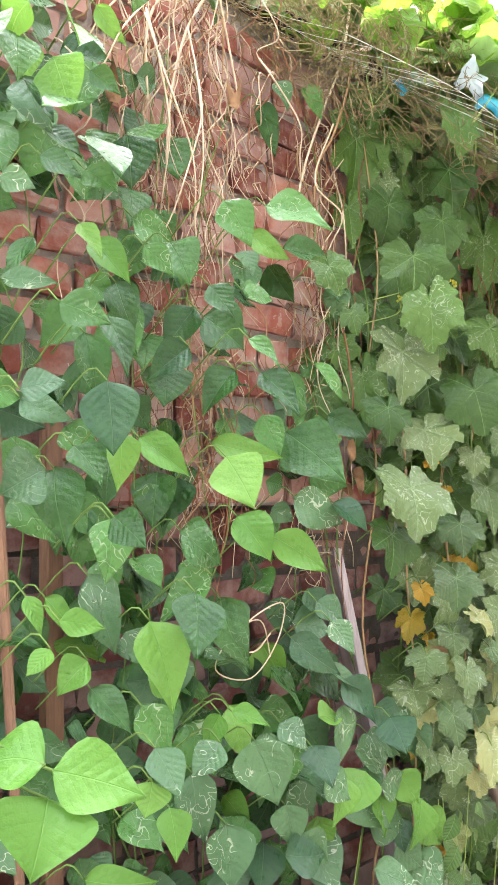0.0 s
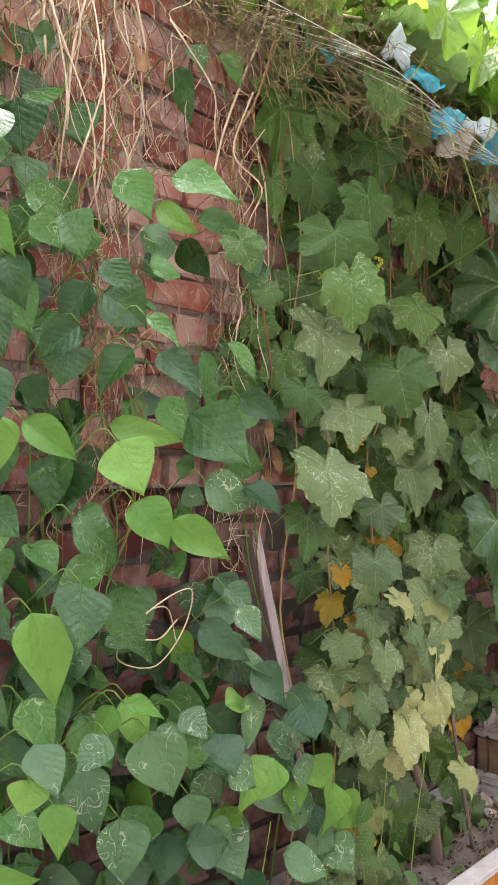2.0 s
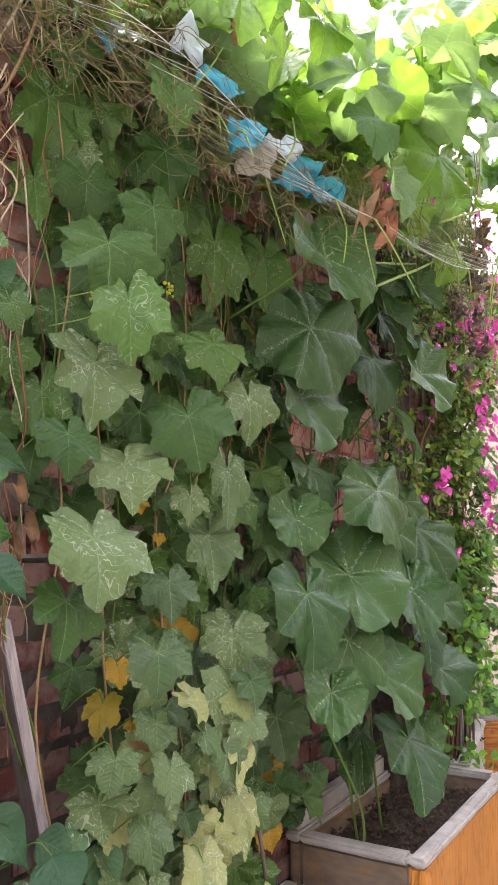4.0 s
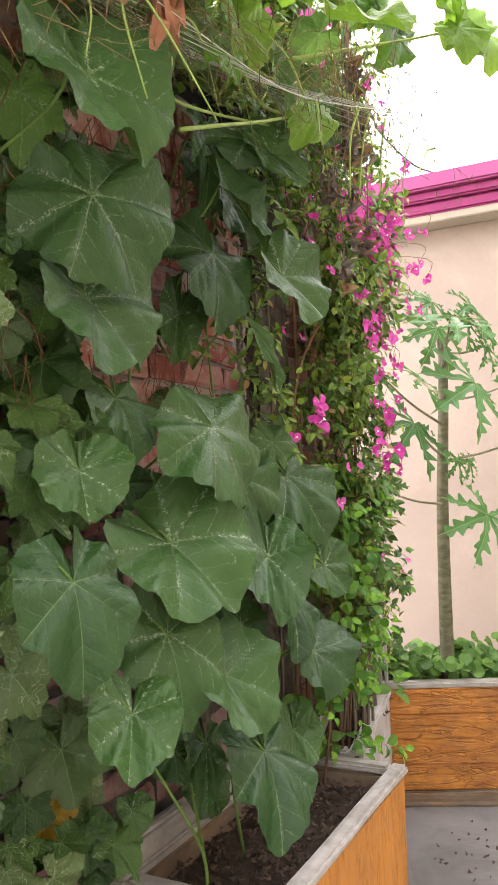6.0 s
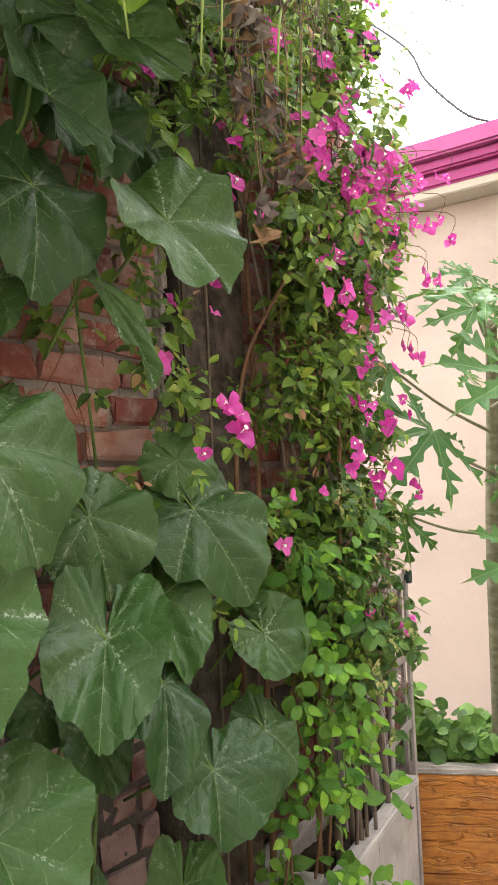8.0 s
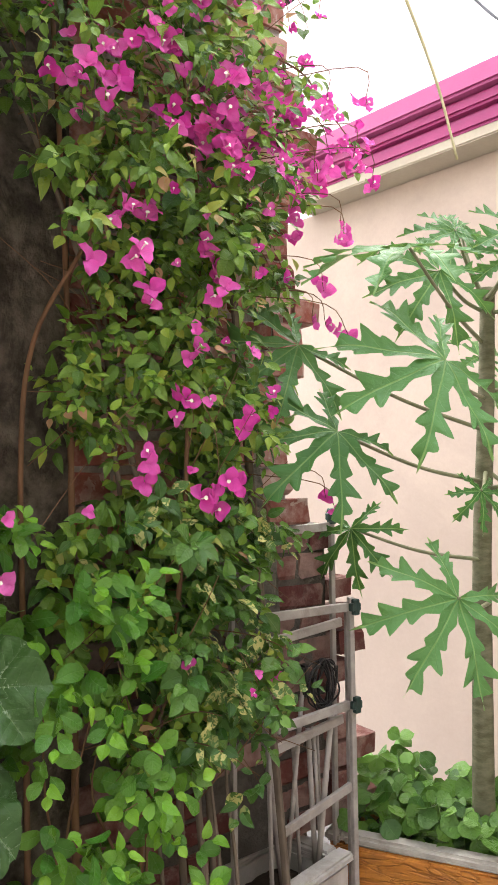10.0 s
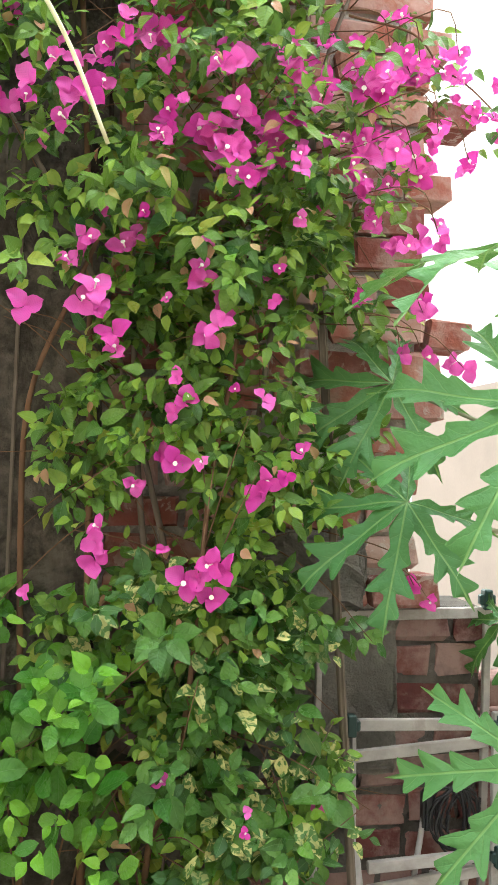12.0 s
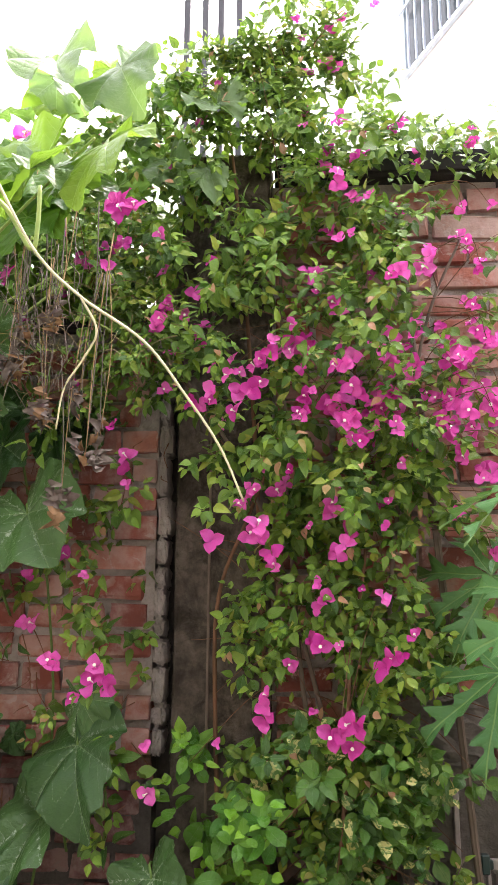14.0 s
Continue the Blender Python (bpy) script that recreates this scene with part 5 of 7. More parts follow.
part("petiole_mass", petioles.mesh("petiole_mass", M_STEM), None, loofah)["kind"] = "stuff"
for i, (x, z) in enumerate(((2.00, 2.00), (2.20, 2.01), (1.96, 1.93))):
    bm = bmesh.new()
    for k in range(9):
        q = Vector((x, -0.23, z)) + Vector((rnd.uniform(-0.016, 0.016), rnd.uniform(-0.012, 0.012), rnd.uniform(-0.016, 0.016)))
        bmesh.ops.create_icosphere(bm, subdivisions=1, radius=rnd.uniform(0.0035, 0.006), matrix=Matrix.Translation(q))
    part("bud_cluster", bm, M_BUD, loofah, "small yellow flower buds", True)
    stem("stem", [(x, -0.22, z), (x + 0.01, -0.2, z - 0.03), (x - 0.03, -0.12, z - 0.05)], 0.0015, 0.002, M_STEM_LIGHT, loofah, sides=4)

# ---- pumpkin vine ----
pumpkin = thing("pumpkin_vine", "pumpkin vine with broad dark leaves marbled along the veins", "vine", (3.2, -0.2, 0.38))
petioles = Tubes(5)
n_pumpkin = 0


def pumpkin_leaf(x, y, z, length, roll, width):
    global n_pumpkin
    n_pumpkin += 1
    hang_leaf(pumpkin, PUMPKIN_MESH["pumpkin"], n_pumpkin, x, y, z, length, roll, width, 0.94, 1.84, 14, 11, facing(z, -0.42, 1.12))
    petioles.add(bend([(x, y, z), (x - 0.01, y + 0.03, z + 0.03), (x + 0.02, y + 0.10, z - 0.02), (x + 0.03, -0.05, z - 0.12)], 4), 0.0032, 0.0042)


pumpkin_leaf(2.666, -0.400, 2.187, 0.189, 27, 0.340)
pumpkin_leaf(2.855, -0.257, 2.055, 0.200, 32, 0.400)
pumpkin_leaf(2.899, -0.200, 1.857, 0.178, 43, 0.400)
pumpkin_leaf(3.100, -0.120, 1.664, 0.142, 9, 0.234)
pumpkin_leaf(2.857, -0.200, 1.491, 0.116, 0, 0.219)
pumpkin_leaf(3.222, -0.308, 1.586, 0.200, 39, 0.400)
pumpkin_leaf(3.119, -0.250, 1.318, 0.200, 31, 0.400)
pumpkin_leaf(2.671, -0.330, 1.291, 0.165, 0, 0.251)
pumpkin_leaf(3.230, -0.319, 0.995, 0.183, 19, 0.291)
pumpkin_leaf(3.042, -0.280, 1.125, 0.200, 6, 0.281)
pumpkin_leaf(2.876, -0.300, 1.001, 0.130, -22, 0.187)
pumpkin_leaf(3.396, -0.330, 0.765, 0.200, -9, 0.277)
pumpkin_leaf(3.459, -0.330, 1.251, 0.200, -15, 0.222)
pumpkin_leaf(3.419, -0.220, 2.067, 0.200, 2, 0.307)
pumpkin_leaf(3.578, -0.200, 2.256, 0.138, 9, 0.222)
pumpkin_leaf(3.544, -0.150, 2.374, 0.135, -3, 0.207)
pumpkin_leaf(3.154, -0.100, 1.464, 0.080, -6, 0.127)
pumpkin_leaf(2.860, -0.080, 1.675, 0.090, -10, 0.066)
pumpkin_leaf(3.703, -0.270, 0.723, 0.130, -19, 0.163)
pumpkin_leaf(3.408, -0.150, 0.759, 0.143, -21, 0.115)
pumpkin_leaf(3.427, -0.100, 1.919, 0.161, -19, 0.148)
pumpkin_leaf(3.530, -0.220, 1.461, 0.154, 13, 0.273)
pumpkin_leaf(3.747, -0.200, 1.281, 0.185, -0, 0.184)
pumpkin_leaf(3.634, -0.300, 1.135, 0.174, -8, 0.192)
pumpkin_leaf(3.739, -0.330, 0.946, 0.153, -6, 0.283)
pumpkin_leaf(4.018, -0.260, 0.943, 0.143, -1, 0.174)
pumpkin_leaf(4.048, -0.250, 1.157, 0.112, 33, 0.207)
pumpkin_leaf(3.548, -0.250, 1.906, 0.200, 35, 0.088)
pumpkin_leaf(3.546, -0.350, 2.355, 0.145, 61, 0.178)
pumpkin_leaf(3.833, -0.180, 1.570, 0.118, 40, 0.175)
pumpkin_leaf(3.697, -0.300, 2.050, 0.174, 40, 0.325)
pumpkin_leaf(3.840, -0.220, 1.461, 0.200, 24, 0.310)
pumpkin_leaf(3.540, -0.200, 1.051, 0.126, 10, 0.136)
pumpkin_leaf(3.853, -0.150, 1.346, 0.113, 10, 0.084)
pumpkin_leaf(3.783, -0.100, 2.359, 0.134, -10, 0.103)
pumpkin_leaf(3.449, -0.200, 2.407, 0.200, -7, 0.137)
pumpkin_leaf(3.392, -0.300, 2.200, 0.176, 30, 0.187)
pumpkin_leaf(3.488, -0.300, 2.386, 0.200, 71, 0.155)
pumpkin_leaf(3.590, -0.400, 2.505, 0.177, 66, 0.200)
pumpkin_leaf(3.714, -0.150, 2.320, 0.147, 18, 0.164)
for k in range(34):
    x, z = rnd.uniform(2.65, 3.85), rnd.uniform(0.45, 2.45)
    hang("leaf", PUMPKIN_MESH["pumpkin"][k % 4], leaf_pose((x, rnd.uniform(-0.13, -0.05), z), (rnd.uniform(-0.8, 0.1), -0.8, rnd.uniform(0.1, 0.9)), rnd.uniform(-45, 60), rnd.uniform(0.05, 0.10), rnd.uniform(-25, 25), rnd.uniform(-10, 10)), pumpkin)
part("petiole_mass", petioles.mesh("petiole_mass", M_STEM), None, pumpkin)["kind"] = "stuff"
stem("stem", [(3.45, -0.12, 0.37), (3.42, -0.10, 0.6), (3.34, -0.08, 0.95), (3.2, -0.06, 1.4), (3.28, -0.05, 1.9), (3.22, -0.05, 2.3), (3.4, -0.1, 2.55)], 0.005, 0.003, M_STEM, pumpkin, sides=8)
stem("stem", [(3.62, -0.14, 0.37), (3.6, -0.12, 0.62), (3.68, -0.07, 1.0), (3.72, -0.05, 1.5), (3.66, -0.06, 2.1), (3.7, -0.2, 2.5)], 0.005, 0.003, M_STEM, pumpkin, sides=8)
stem("stem", [(3.3, -0.2, 0.37), (3.26, -0.22, 0.55), (3.1, -0.2, 0.8), (2.9, -0.16, 1.1)], 0.005, 0.003, M_STEM, pumpkin, sides=8)

roots = Tubes(4)
for k in range(260):
    p = Vector((rnd.gauss(3.4, 0.25), rnd.uniform(-0.08, -0.012), rnd.uniform(1.2, 2.6)))
    d = Vector((rnd.uniform(-0.4, 0.4), rnd.uniform(-0.1, 0.1), rnd.uniform(-1, -0.1))) * rnd.uniform(0.08, 0.25)
    roots.add(bend([p, p + d * 0.5 + Vector((rnd.uniform(-0.03, 0.03), 0, 0)), p + d], 3), 0.0016, 0.001)
for k in range(170):
    p = Vector((rnd.gauss(2.72, 0.16), rnd.uniform(-0.16, -0.02), rnd.uniform(1.7, 2.5)))
    d = Vector((rnd.uniform(-0.4, 0.4), rnd.uniform(-0.2, 0.1), rnd.uniform(-1, -0.1))) * rnd.uniform(0.08, 0.25)
    roots.add(bend([p, p + d * 0.5 + Vector((rnd.uniform(-0.03, 0.03), 0, 0)), p + d], 3), 0.0016, 0.001)
ob = part("dry_runner_mass", roots.mesh("dry_runner_mass", M_STRAW_RED), None, pumpkin, "thin brown dry runners on the bricks")
ob["kind"] = "stuff"

# ---- net canopy: from the wall top out and down, with leaves lying over it ----
def sheet(u, v):
    """u along the wall, v from the wall top out to the free edge."""
    x = 1.6 + 2.5 * u
    out = 0.98 + 0.50 * min(1.0, u * 1.6) + 0.04 * math.sin(u * 9)
    low = 2.50 - 0.30 * math.sin(min(1.0, u * 2.3) * math.pi / 2) + 0.16 * max(0.0, u - 0.45)
    z = 3.15 + (low - 3.15) * v - 0.03 * math.sin(math.pi * v) + 0.02 * math.sin(u * 23 + v * 5)
    return Vector((x + 0.03 * math.sin(v * 7 + u * 3), 0.68 - out * v, z))


net = thing("trellis_net", "nylon trellis net slung over the wall top, matted with dry stems", "net", (2.9, -0.4, 2.5))
cords = Tubes(3)
for k in range(27):
    cords.add([sheet(0.78 * k / 26, j / 8) for j in range(9)], 0.0007, 0.0007)
for k in range(9):
    cords.add([sheet((0.66 + 0.03 * (k % 4)) * j / 30, k / 10) for j in range(31)], 0.0007, 0.0007)
for k in range(26):
    cords.add([sheet(0.78 * min(1, k / 26 + j / 60), j / 8) for j in range(9)], 0.0007, 0.0007)
part("mesh", cords.mesh("mesh", M_NET), None, net)
stem("edge_cord", [sheet(0.78 * u / 12, 1.0) for u in range(13)], 0.001, 0.001, M_NET, net, sides=5, steps=3)
hay = Tubes(3)
for k in range(1900):
    u, v = rnd.random() ** 1.5, 0.68 + 0.34 * rnd.random() if k % 6 else 0.4 + 0.6 * rnd.random()
    p = sheet(u, min(1.0, v)) + Vector((0, rnd.uniform(-0.03, 0.02), rnd.uniform(-0.16, 0.06)))
    d = Vector((rnd.uniform(-1, 1), rnd.uniform(-0.5, 0.5), rnd.uniform(-0.6, 0.35))) * rnd.uniform(0.05, 0.16)
    if p.x > 3.55 and k % 5:
        continue
    if p.x > 2.4:
        p.z += 0.09
    hay.add(bend([p, p + d * 0.5 + Vector((0, 0, rnd.uniform(-0.03, 0.03))), p + d], 3), 0.0010, 0.0008)
for k in range(1500):
    p = Vector((rnd.uniform(1.3, 2.35), rnd.uniform(-0.36, 0.06), 0))
    p.z = 2.70 + 0.38 * p.y + rnd.uniform(-0.10, 0.10) + 0.05 * noise.noise((p.x * 7, p.y * 7, 1))
    d = Vector((rnd.uniform(-1, 1), rnd.uniform(-0.5, 0.4), rnd.uniform(-0.5, 0.3))) * rnd.uniform(0.05, 0.15)
    hay.add(bend([p, p + d * 0.5 + Vector((0, 0, rnd.uniform(-0.03, 0.03))), p + d], 3), 0.0011, 0.0008)
ob = part("hay", hay.mesh("hay", M_HAY), None, net, "matted dry yellow stems")
ob["kind"] = "stuff"

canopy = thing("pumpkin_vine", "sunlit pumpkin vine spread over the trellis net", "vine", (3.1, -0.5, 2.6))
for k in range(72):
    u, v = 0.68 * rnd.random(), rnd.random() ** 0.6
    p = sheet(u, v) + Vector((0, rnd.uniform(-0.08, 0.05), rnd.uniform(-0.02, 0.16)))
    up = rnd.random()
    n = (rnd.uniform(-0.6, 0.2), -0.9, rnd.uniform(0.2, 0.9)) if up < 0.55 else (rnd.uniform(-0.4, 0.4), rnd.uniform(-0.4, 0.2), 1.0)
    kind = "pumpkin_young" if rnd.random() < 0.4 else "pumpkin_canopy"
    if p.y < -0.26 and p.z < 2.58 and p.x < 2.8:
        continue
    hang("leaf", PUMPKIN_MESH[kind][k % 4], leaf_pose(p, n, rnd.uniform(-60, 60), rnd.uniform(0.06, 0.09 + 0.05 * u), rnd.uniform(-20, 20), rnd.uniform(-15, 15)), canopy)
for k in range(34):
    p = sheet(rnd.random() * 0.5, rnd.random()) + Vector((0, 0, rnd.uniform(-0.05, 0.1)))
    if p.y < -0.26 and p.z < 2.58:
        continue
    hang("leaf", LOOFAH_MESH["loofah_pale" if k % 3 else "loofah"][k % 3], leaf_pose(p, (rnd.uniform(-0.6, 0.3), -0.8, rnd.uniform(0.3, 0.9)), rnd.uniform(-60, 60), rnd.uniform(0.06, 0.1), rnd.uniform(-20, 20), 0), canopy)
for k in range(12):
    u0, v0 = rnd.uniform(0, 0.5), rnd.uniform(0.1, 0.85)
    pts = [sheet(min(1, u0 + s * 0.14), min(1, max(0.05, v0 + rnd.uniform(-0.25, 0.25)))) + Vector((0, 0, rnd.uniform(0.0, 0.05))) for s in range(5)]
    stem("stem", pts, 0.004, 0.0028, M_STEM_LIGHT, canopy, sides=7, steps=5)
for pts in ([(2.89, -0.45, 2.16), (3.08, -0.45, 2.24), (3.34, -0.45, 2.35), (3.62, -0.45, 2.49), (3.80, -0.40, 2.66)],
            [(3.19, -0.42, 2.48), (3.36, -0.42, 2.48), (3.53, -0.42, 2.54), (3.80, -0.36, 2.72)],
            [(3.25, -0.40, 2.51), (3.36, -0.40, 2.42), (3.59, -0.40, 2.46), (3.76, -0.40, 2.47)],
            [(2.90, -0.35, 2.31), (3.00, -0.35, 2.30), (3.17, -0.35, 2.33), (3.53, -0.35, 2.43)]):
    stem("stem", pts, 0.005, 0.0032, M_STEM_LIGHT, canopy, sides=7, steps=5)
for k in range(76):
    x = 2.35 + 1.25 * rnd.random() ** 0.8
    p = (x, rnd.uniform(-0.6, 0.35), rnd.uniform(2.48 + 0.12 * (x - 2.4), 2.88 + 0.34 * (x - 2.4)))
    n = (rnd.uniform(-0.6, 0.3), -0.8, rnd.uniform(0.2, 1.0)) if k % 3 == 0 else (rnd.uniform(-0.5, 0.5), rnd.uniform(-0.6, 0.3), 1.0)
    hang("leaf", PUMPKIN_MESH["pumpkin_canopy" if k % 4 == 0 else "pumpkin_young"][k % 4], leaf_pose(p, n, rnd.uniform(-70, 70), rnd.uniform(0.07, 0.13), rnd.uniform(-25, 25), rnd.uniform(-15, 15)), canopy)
n_canopy = 0


def canopy_leaf(x, y, z, length, roll, width, kind):
    global n_canopy
    n_canopy += 1
    hang_leaf(canopy, PUMPKIN_MESH[kind], n_canopy, x, y, z, length, roll, width, 0.96, 1.92, 12, 10, (-0.4, -0.75, 0.5))


canopy_leaf(3.859, -0.810, 2.763, 0.160, -43, 0.242, "pumpkin_young")
canopy_leaf(4.016, -0.860, 2.774, 0.160, -24, 0.219, "pumpkin_young")
canopy_leaf(3.782, -0.550, 2.836, 0.160, -43, 0.147, "pumpkin_canopy")
canopy_leaf(3.772, -0.650, 2.718, 0.160, -32, 0.179, "pumpkin_young")
canopy_leaf(3.227, -0.400, 2.495, 0.160, -24, 0.100, "pumpkin_young")
canopy_leaf(3.510, -0.500, 2.429, 0.160, -43, 0.163, "pumpkin_young")
canopy_leaf(3.409, -0.420, 2.536, 0.160, -3, 0.134, "pumpkin_canopy")
canopy_leaf(2.979, -0.620, 2.546, 0.150, -35, 0.300, "pumpkin_young")
canopy_leaf(3.209, -0.620, 2.857, 0.150, -31, 0.168, "pumpkin_young")
canopy_leaf(2.488, -0.620, 2.444, 0.097, -5, 0.171, "pumpkin_canopy")
canopy_leaf(2.612, -0.620, 2.331, 0.150, -16, 0.112, "pumpkin_canopy")
canopy_leaf(2.551, -0.550, 2.612, 0.150, -16, 0.300, "pumpkin_canopy")
canopy_leaf(3.210, -0.550, 2.775, 0.150, -29, 0.187, "pumpkin_young")
canopy_leaf(2.882, -0.550, 2.779, 0.107, 9, 0.271, "pumpkin_canopy")
canopy_leaf(1.996, -0.550, 2.496, 0.120, -12, 0.136, "pumpkin_young")
canopy_leaf(2.356, -0.550, 2.644, 0.131, -15, 0.178, "pumpkin_young")
canopy_leaf(2.165, -0.550, 2.453, 0.150, -31, 0.102, "pumpkin_young")
canopy_leaf(2.909, -0.550, 2.290, 0.049, 28, 0.128, "pumpkin_young")
canopy_leaf(3.715, -0.350, 3.366, 0.200, 35, 0.270, "pumpkin_canopy")
canopy_leaf(3.908, -0.350, 3.340, 0.200, 29, 0.300, "pumpkin_canopy")
canopy_leaf(3.634, -0.350, 3.060, 0.150, 45, 0.145, "pumpkin_canopy")
canopy_leaf(3.802, -0.600, 2.803, 0.150, 26, 0.159, "pumpkin_young")
canopy_leaf(4.026, -0.180, 3.131, 0.150, 28, 0.155, "pumpkin_canopy")
canopy_leaf(4.147, -0.180, 3.108, 0.150, 28, 0.136, "pumpkin_canopy")
canopy_leaf(4.161, -0.180, 3.328, 0.150, 48, 0.197, "pumpkin_canopy")
for k in range(11):
    p = (rnd.uniform(3.45, 3.92), rnd.uniform(-0.85, -0.5), rnd.uniform(2.66, 2.88))
    hang("leaf", PUMPKIN_MESH["pumpkin_canopy" if k % 2 else "pumpkin_young"][k % 4], leaf_pose(p, (rnd.uniform(-0.5, 0.3), -0.7, rnd.uniform(0.4, 1.0)), rnd.uniform(-60, 60), rnd.uniform(0.07, 0.11), rnd.uniform(-20, 20), rnd.uniform(-15, 15)), canopy)
stem("stem", [(3.36, -0.50, 2.50), (3.62, -0.62, 2.62), (3.80, -0.74, 2.70), (3.98, -0.84, 2.80)], 0.005, 0.003, M_STEM_LIGHT, canopy, sides=7)
tendrils = Tubes(4)
for k in range(60):
    p = sheet(rnd.random() * 0.8, 0.4 + 0.6 * rnd.random())
    d = Vector((rnd.uniform(-0.1, 0.1), rnd.uniform(-0.08, 0.04), rnd.uniform(-0.22, 0.12)))
    tendrils.add(bend([p, p + d * 0.5 + Vector((rnd.uniform(-0.04, 0.04), 0, 0.02)), p + d], 4), 0.003, 0.0015)
part("tendril_mass", tendrils.mesh("tendril_mass", M_STEM_LIGHT), None, canopy)["kind"] = "stuff"
# the bleached shoots that hang out of the canopy in front of the pier
stem("shoot", [(3.82, -1.12, 2.68), (3.90, -1.12, 2.52), (3.97, -1.12, 2.40), (4.05, -1.12, 2.32), (4.16, -1.12, 2.24), (4.23, -1.12, 2.15), (4.29, -1.12, 2.06), (4.33, -1.12, 1.97)], 0.0030, 0.0018, M_SHOOT, canopy, "bleached pale green shoot", 7)
stem("shoot", [(4.05, -1.12, 2.32), (4.08, -1.12, 2.26), (4.06, -1.12, 2.21), (4.03, -1.12, 2.16), (4.02, -1.12, 2.09)], 0.0022, 0.0014, M_SHOOT, canopy, "bleached pale green shoot", 7)
stem("stem", [(3.80, -1.10, 2.54), (3.89, -1.10, 2.51), (3.95, -1.10, 2.42), (3.96, -1.10, 2.46), (3.96, -1.10, 2.54)], 0.005, 0.004, M_STEM_LIGHT, canopy, sides=7)
withered = Tubes(3)
for k in range(120):
    p = Vector((rnd.gauss(3.76, 0.09), rnd.uniform(-0.68, -0.4), rnd.uniform(2.36, 2.76)))
    d = Vector((rnd.uniform(-0.3, 0.3), rnd.uniform(-0.3, 0.3), rnd.uniform(-1, -0.4))) * rnd.uniform(0.06, 0.2)
    withered.add(bend([p, p + d * 0.5 + Vector((rnd.uniform(-0.02, 0.02), 0, rnd.uniform(-0.03, 0.03))), p + d], 3), 0.0015, 0.001)
ob = part("withered_mass", withered.mesh("withered_mass", M_DEADGREY), None, canopy, "grey withered vine strands")
ob["kind"] = "stuff"
# withered strands with crumpled grey leaves
for e in ((3.92, -0.45, 2.22), (3.83, -0.45, 2.06), (3.85, -0.40, 2.35), (3.77, -0.45, 2.30), (3.72, -0.50, 2.42), (3.78, -0.42, 2.56), (3.51, -0.60, 2.48), (3.51, -0.62, 2.30), (3.72, -0.52, 2.50), (3.70, -0.52, 2.39), (3.79, -0.50, 2.29), (3.80, -0.52, 2.50), (3.90, -0.50, 2.17)):
    e = Vector(e)
    for q in range(2):
        w = Vector((rnd.uniform(-0.05, 0.05), rnd.uniform(-0.02, 0.06), rnd.uniform(0.3, 0.6)))
        stem("strand", [e + w, e + w * 0.5 + Vector((rnd.uniform(-0.02, 0.02), 0, 0)), e], 0.0018, 0.0010, (M_STRAW, M_DEADGREY)[q], canopy, "withered hanging strand", 5, 4)
    for q in range(6):
        hang("dead_leaf", DRY_LEAF[(2, 0, 2, 2)[q % 4]], leaf_pose(e + Vector((rnd.uniform(-0.018, 0.018), rnd.uniform(-0.015, 0.015), rnd.uniform(-0.03, 0.06))), (rnd.uniform(-0.9, 0.9), -0.8, rnd.uniform(-0.3, 0.5)), rnd.uniform(-40, 40), rnd.uniform(0.03, 0.05), rnd.uniform(-80, 80), 0), canopy)
# added outer canopy lobe over the path, mostly out of view, shading the vines
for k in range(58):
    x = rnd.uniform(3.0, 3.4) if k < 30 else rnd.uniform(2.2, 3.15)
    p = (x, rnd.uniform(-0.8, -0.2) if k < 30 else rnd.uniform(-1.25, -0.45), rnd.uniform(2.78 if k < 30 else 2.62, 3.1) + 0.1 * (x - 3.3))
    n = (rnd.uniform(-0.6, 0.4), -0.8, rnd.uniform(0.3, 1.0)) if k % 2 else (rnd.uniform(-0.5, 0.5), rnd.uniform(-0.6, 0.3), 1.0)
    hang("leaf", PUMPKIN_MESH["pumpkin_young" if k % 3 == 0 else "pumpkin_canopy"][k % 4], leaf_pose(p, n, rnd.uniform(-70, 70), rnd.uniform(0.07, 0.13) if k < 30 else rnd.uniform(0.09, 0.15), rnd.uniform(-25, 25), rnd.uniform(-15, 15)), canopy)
# leaves added flat over the wall top to keep overhead light off the curtain
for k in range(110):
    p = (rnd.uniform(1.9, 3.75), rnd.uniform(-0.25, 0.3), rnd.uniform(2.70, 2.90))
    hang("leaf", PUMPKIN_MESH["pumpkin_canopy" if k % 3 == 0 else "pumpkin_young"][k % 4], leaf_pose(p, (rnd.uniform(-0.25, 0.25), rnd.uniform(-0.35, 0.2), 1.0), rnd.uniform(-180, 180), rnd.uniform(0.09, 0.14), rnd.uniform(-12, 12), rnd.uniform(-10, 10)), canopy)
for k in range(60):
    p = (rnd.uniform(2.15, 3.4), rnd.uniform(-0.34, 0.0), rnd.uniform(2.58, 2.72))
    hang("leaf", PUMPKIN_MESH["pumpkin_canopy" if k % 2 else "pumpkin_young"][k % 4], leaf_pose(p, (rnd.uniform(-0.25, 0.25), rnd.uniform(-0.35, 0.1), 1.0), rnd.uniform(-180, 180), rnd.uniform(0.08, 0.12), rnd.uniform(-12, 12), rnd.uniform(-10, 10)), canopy)
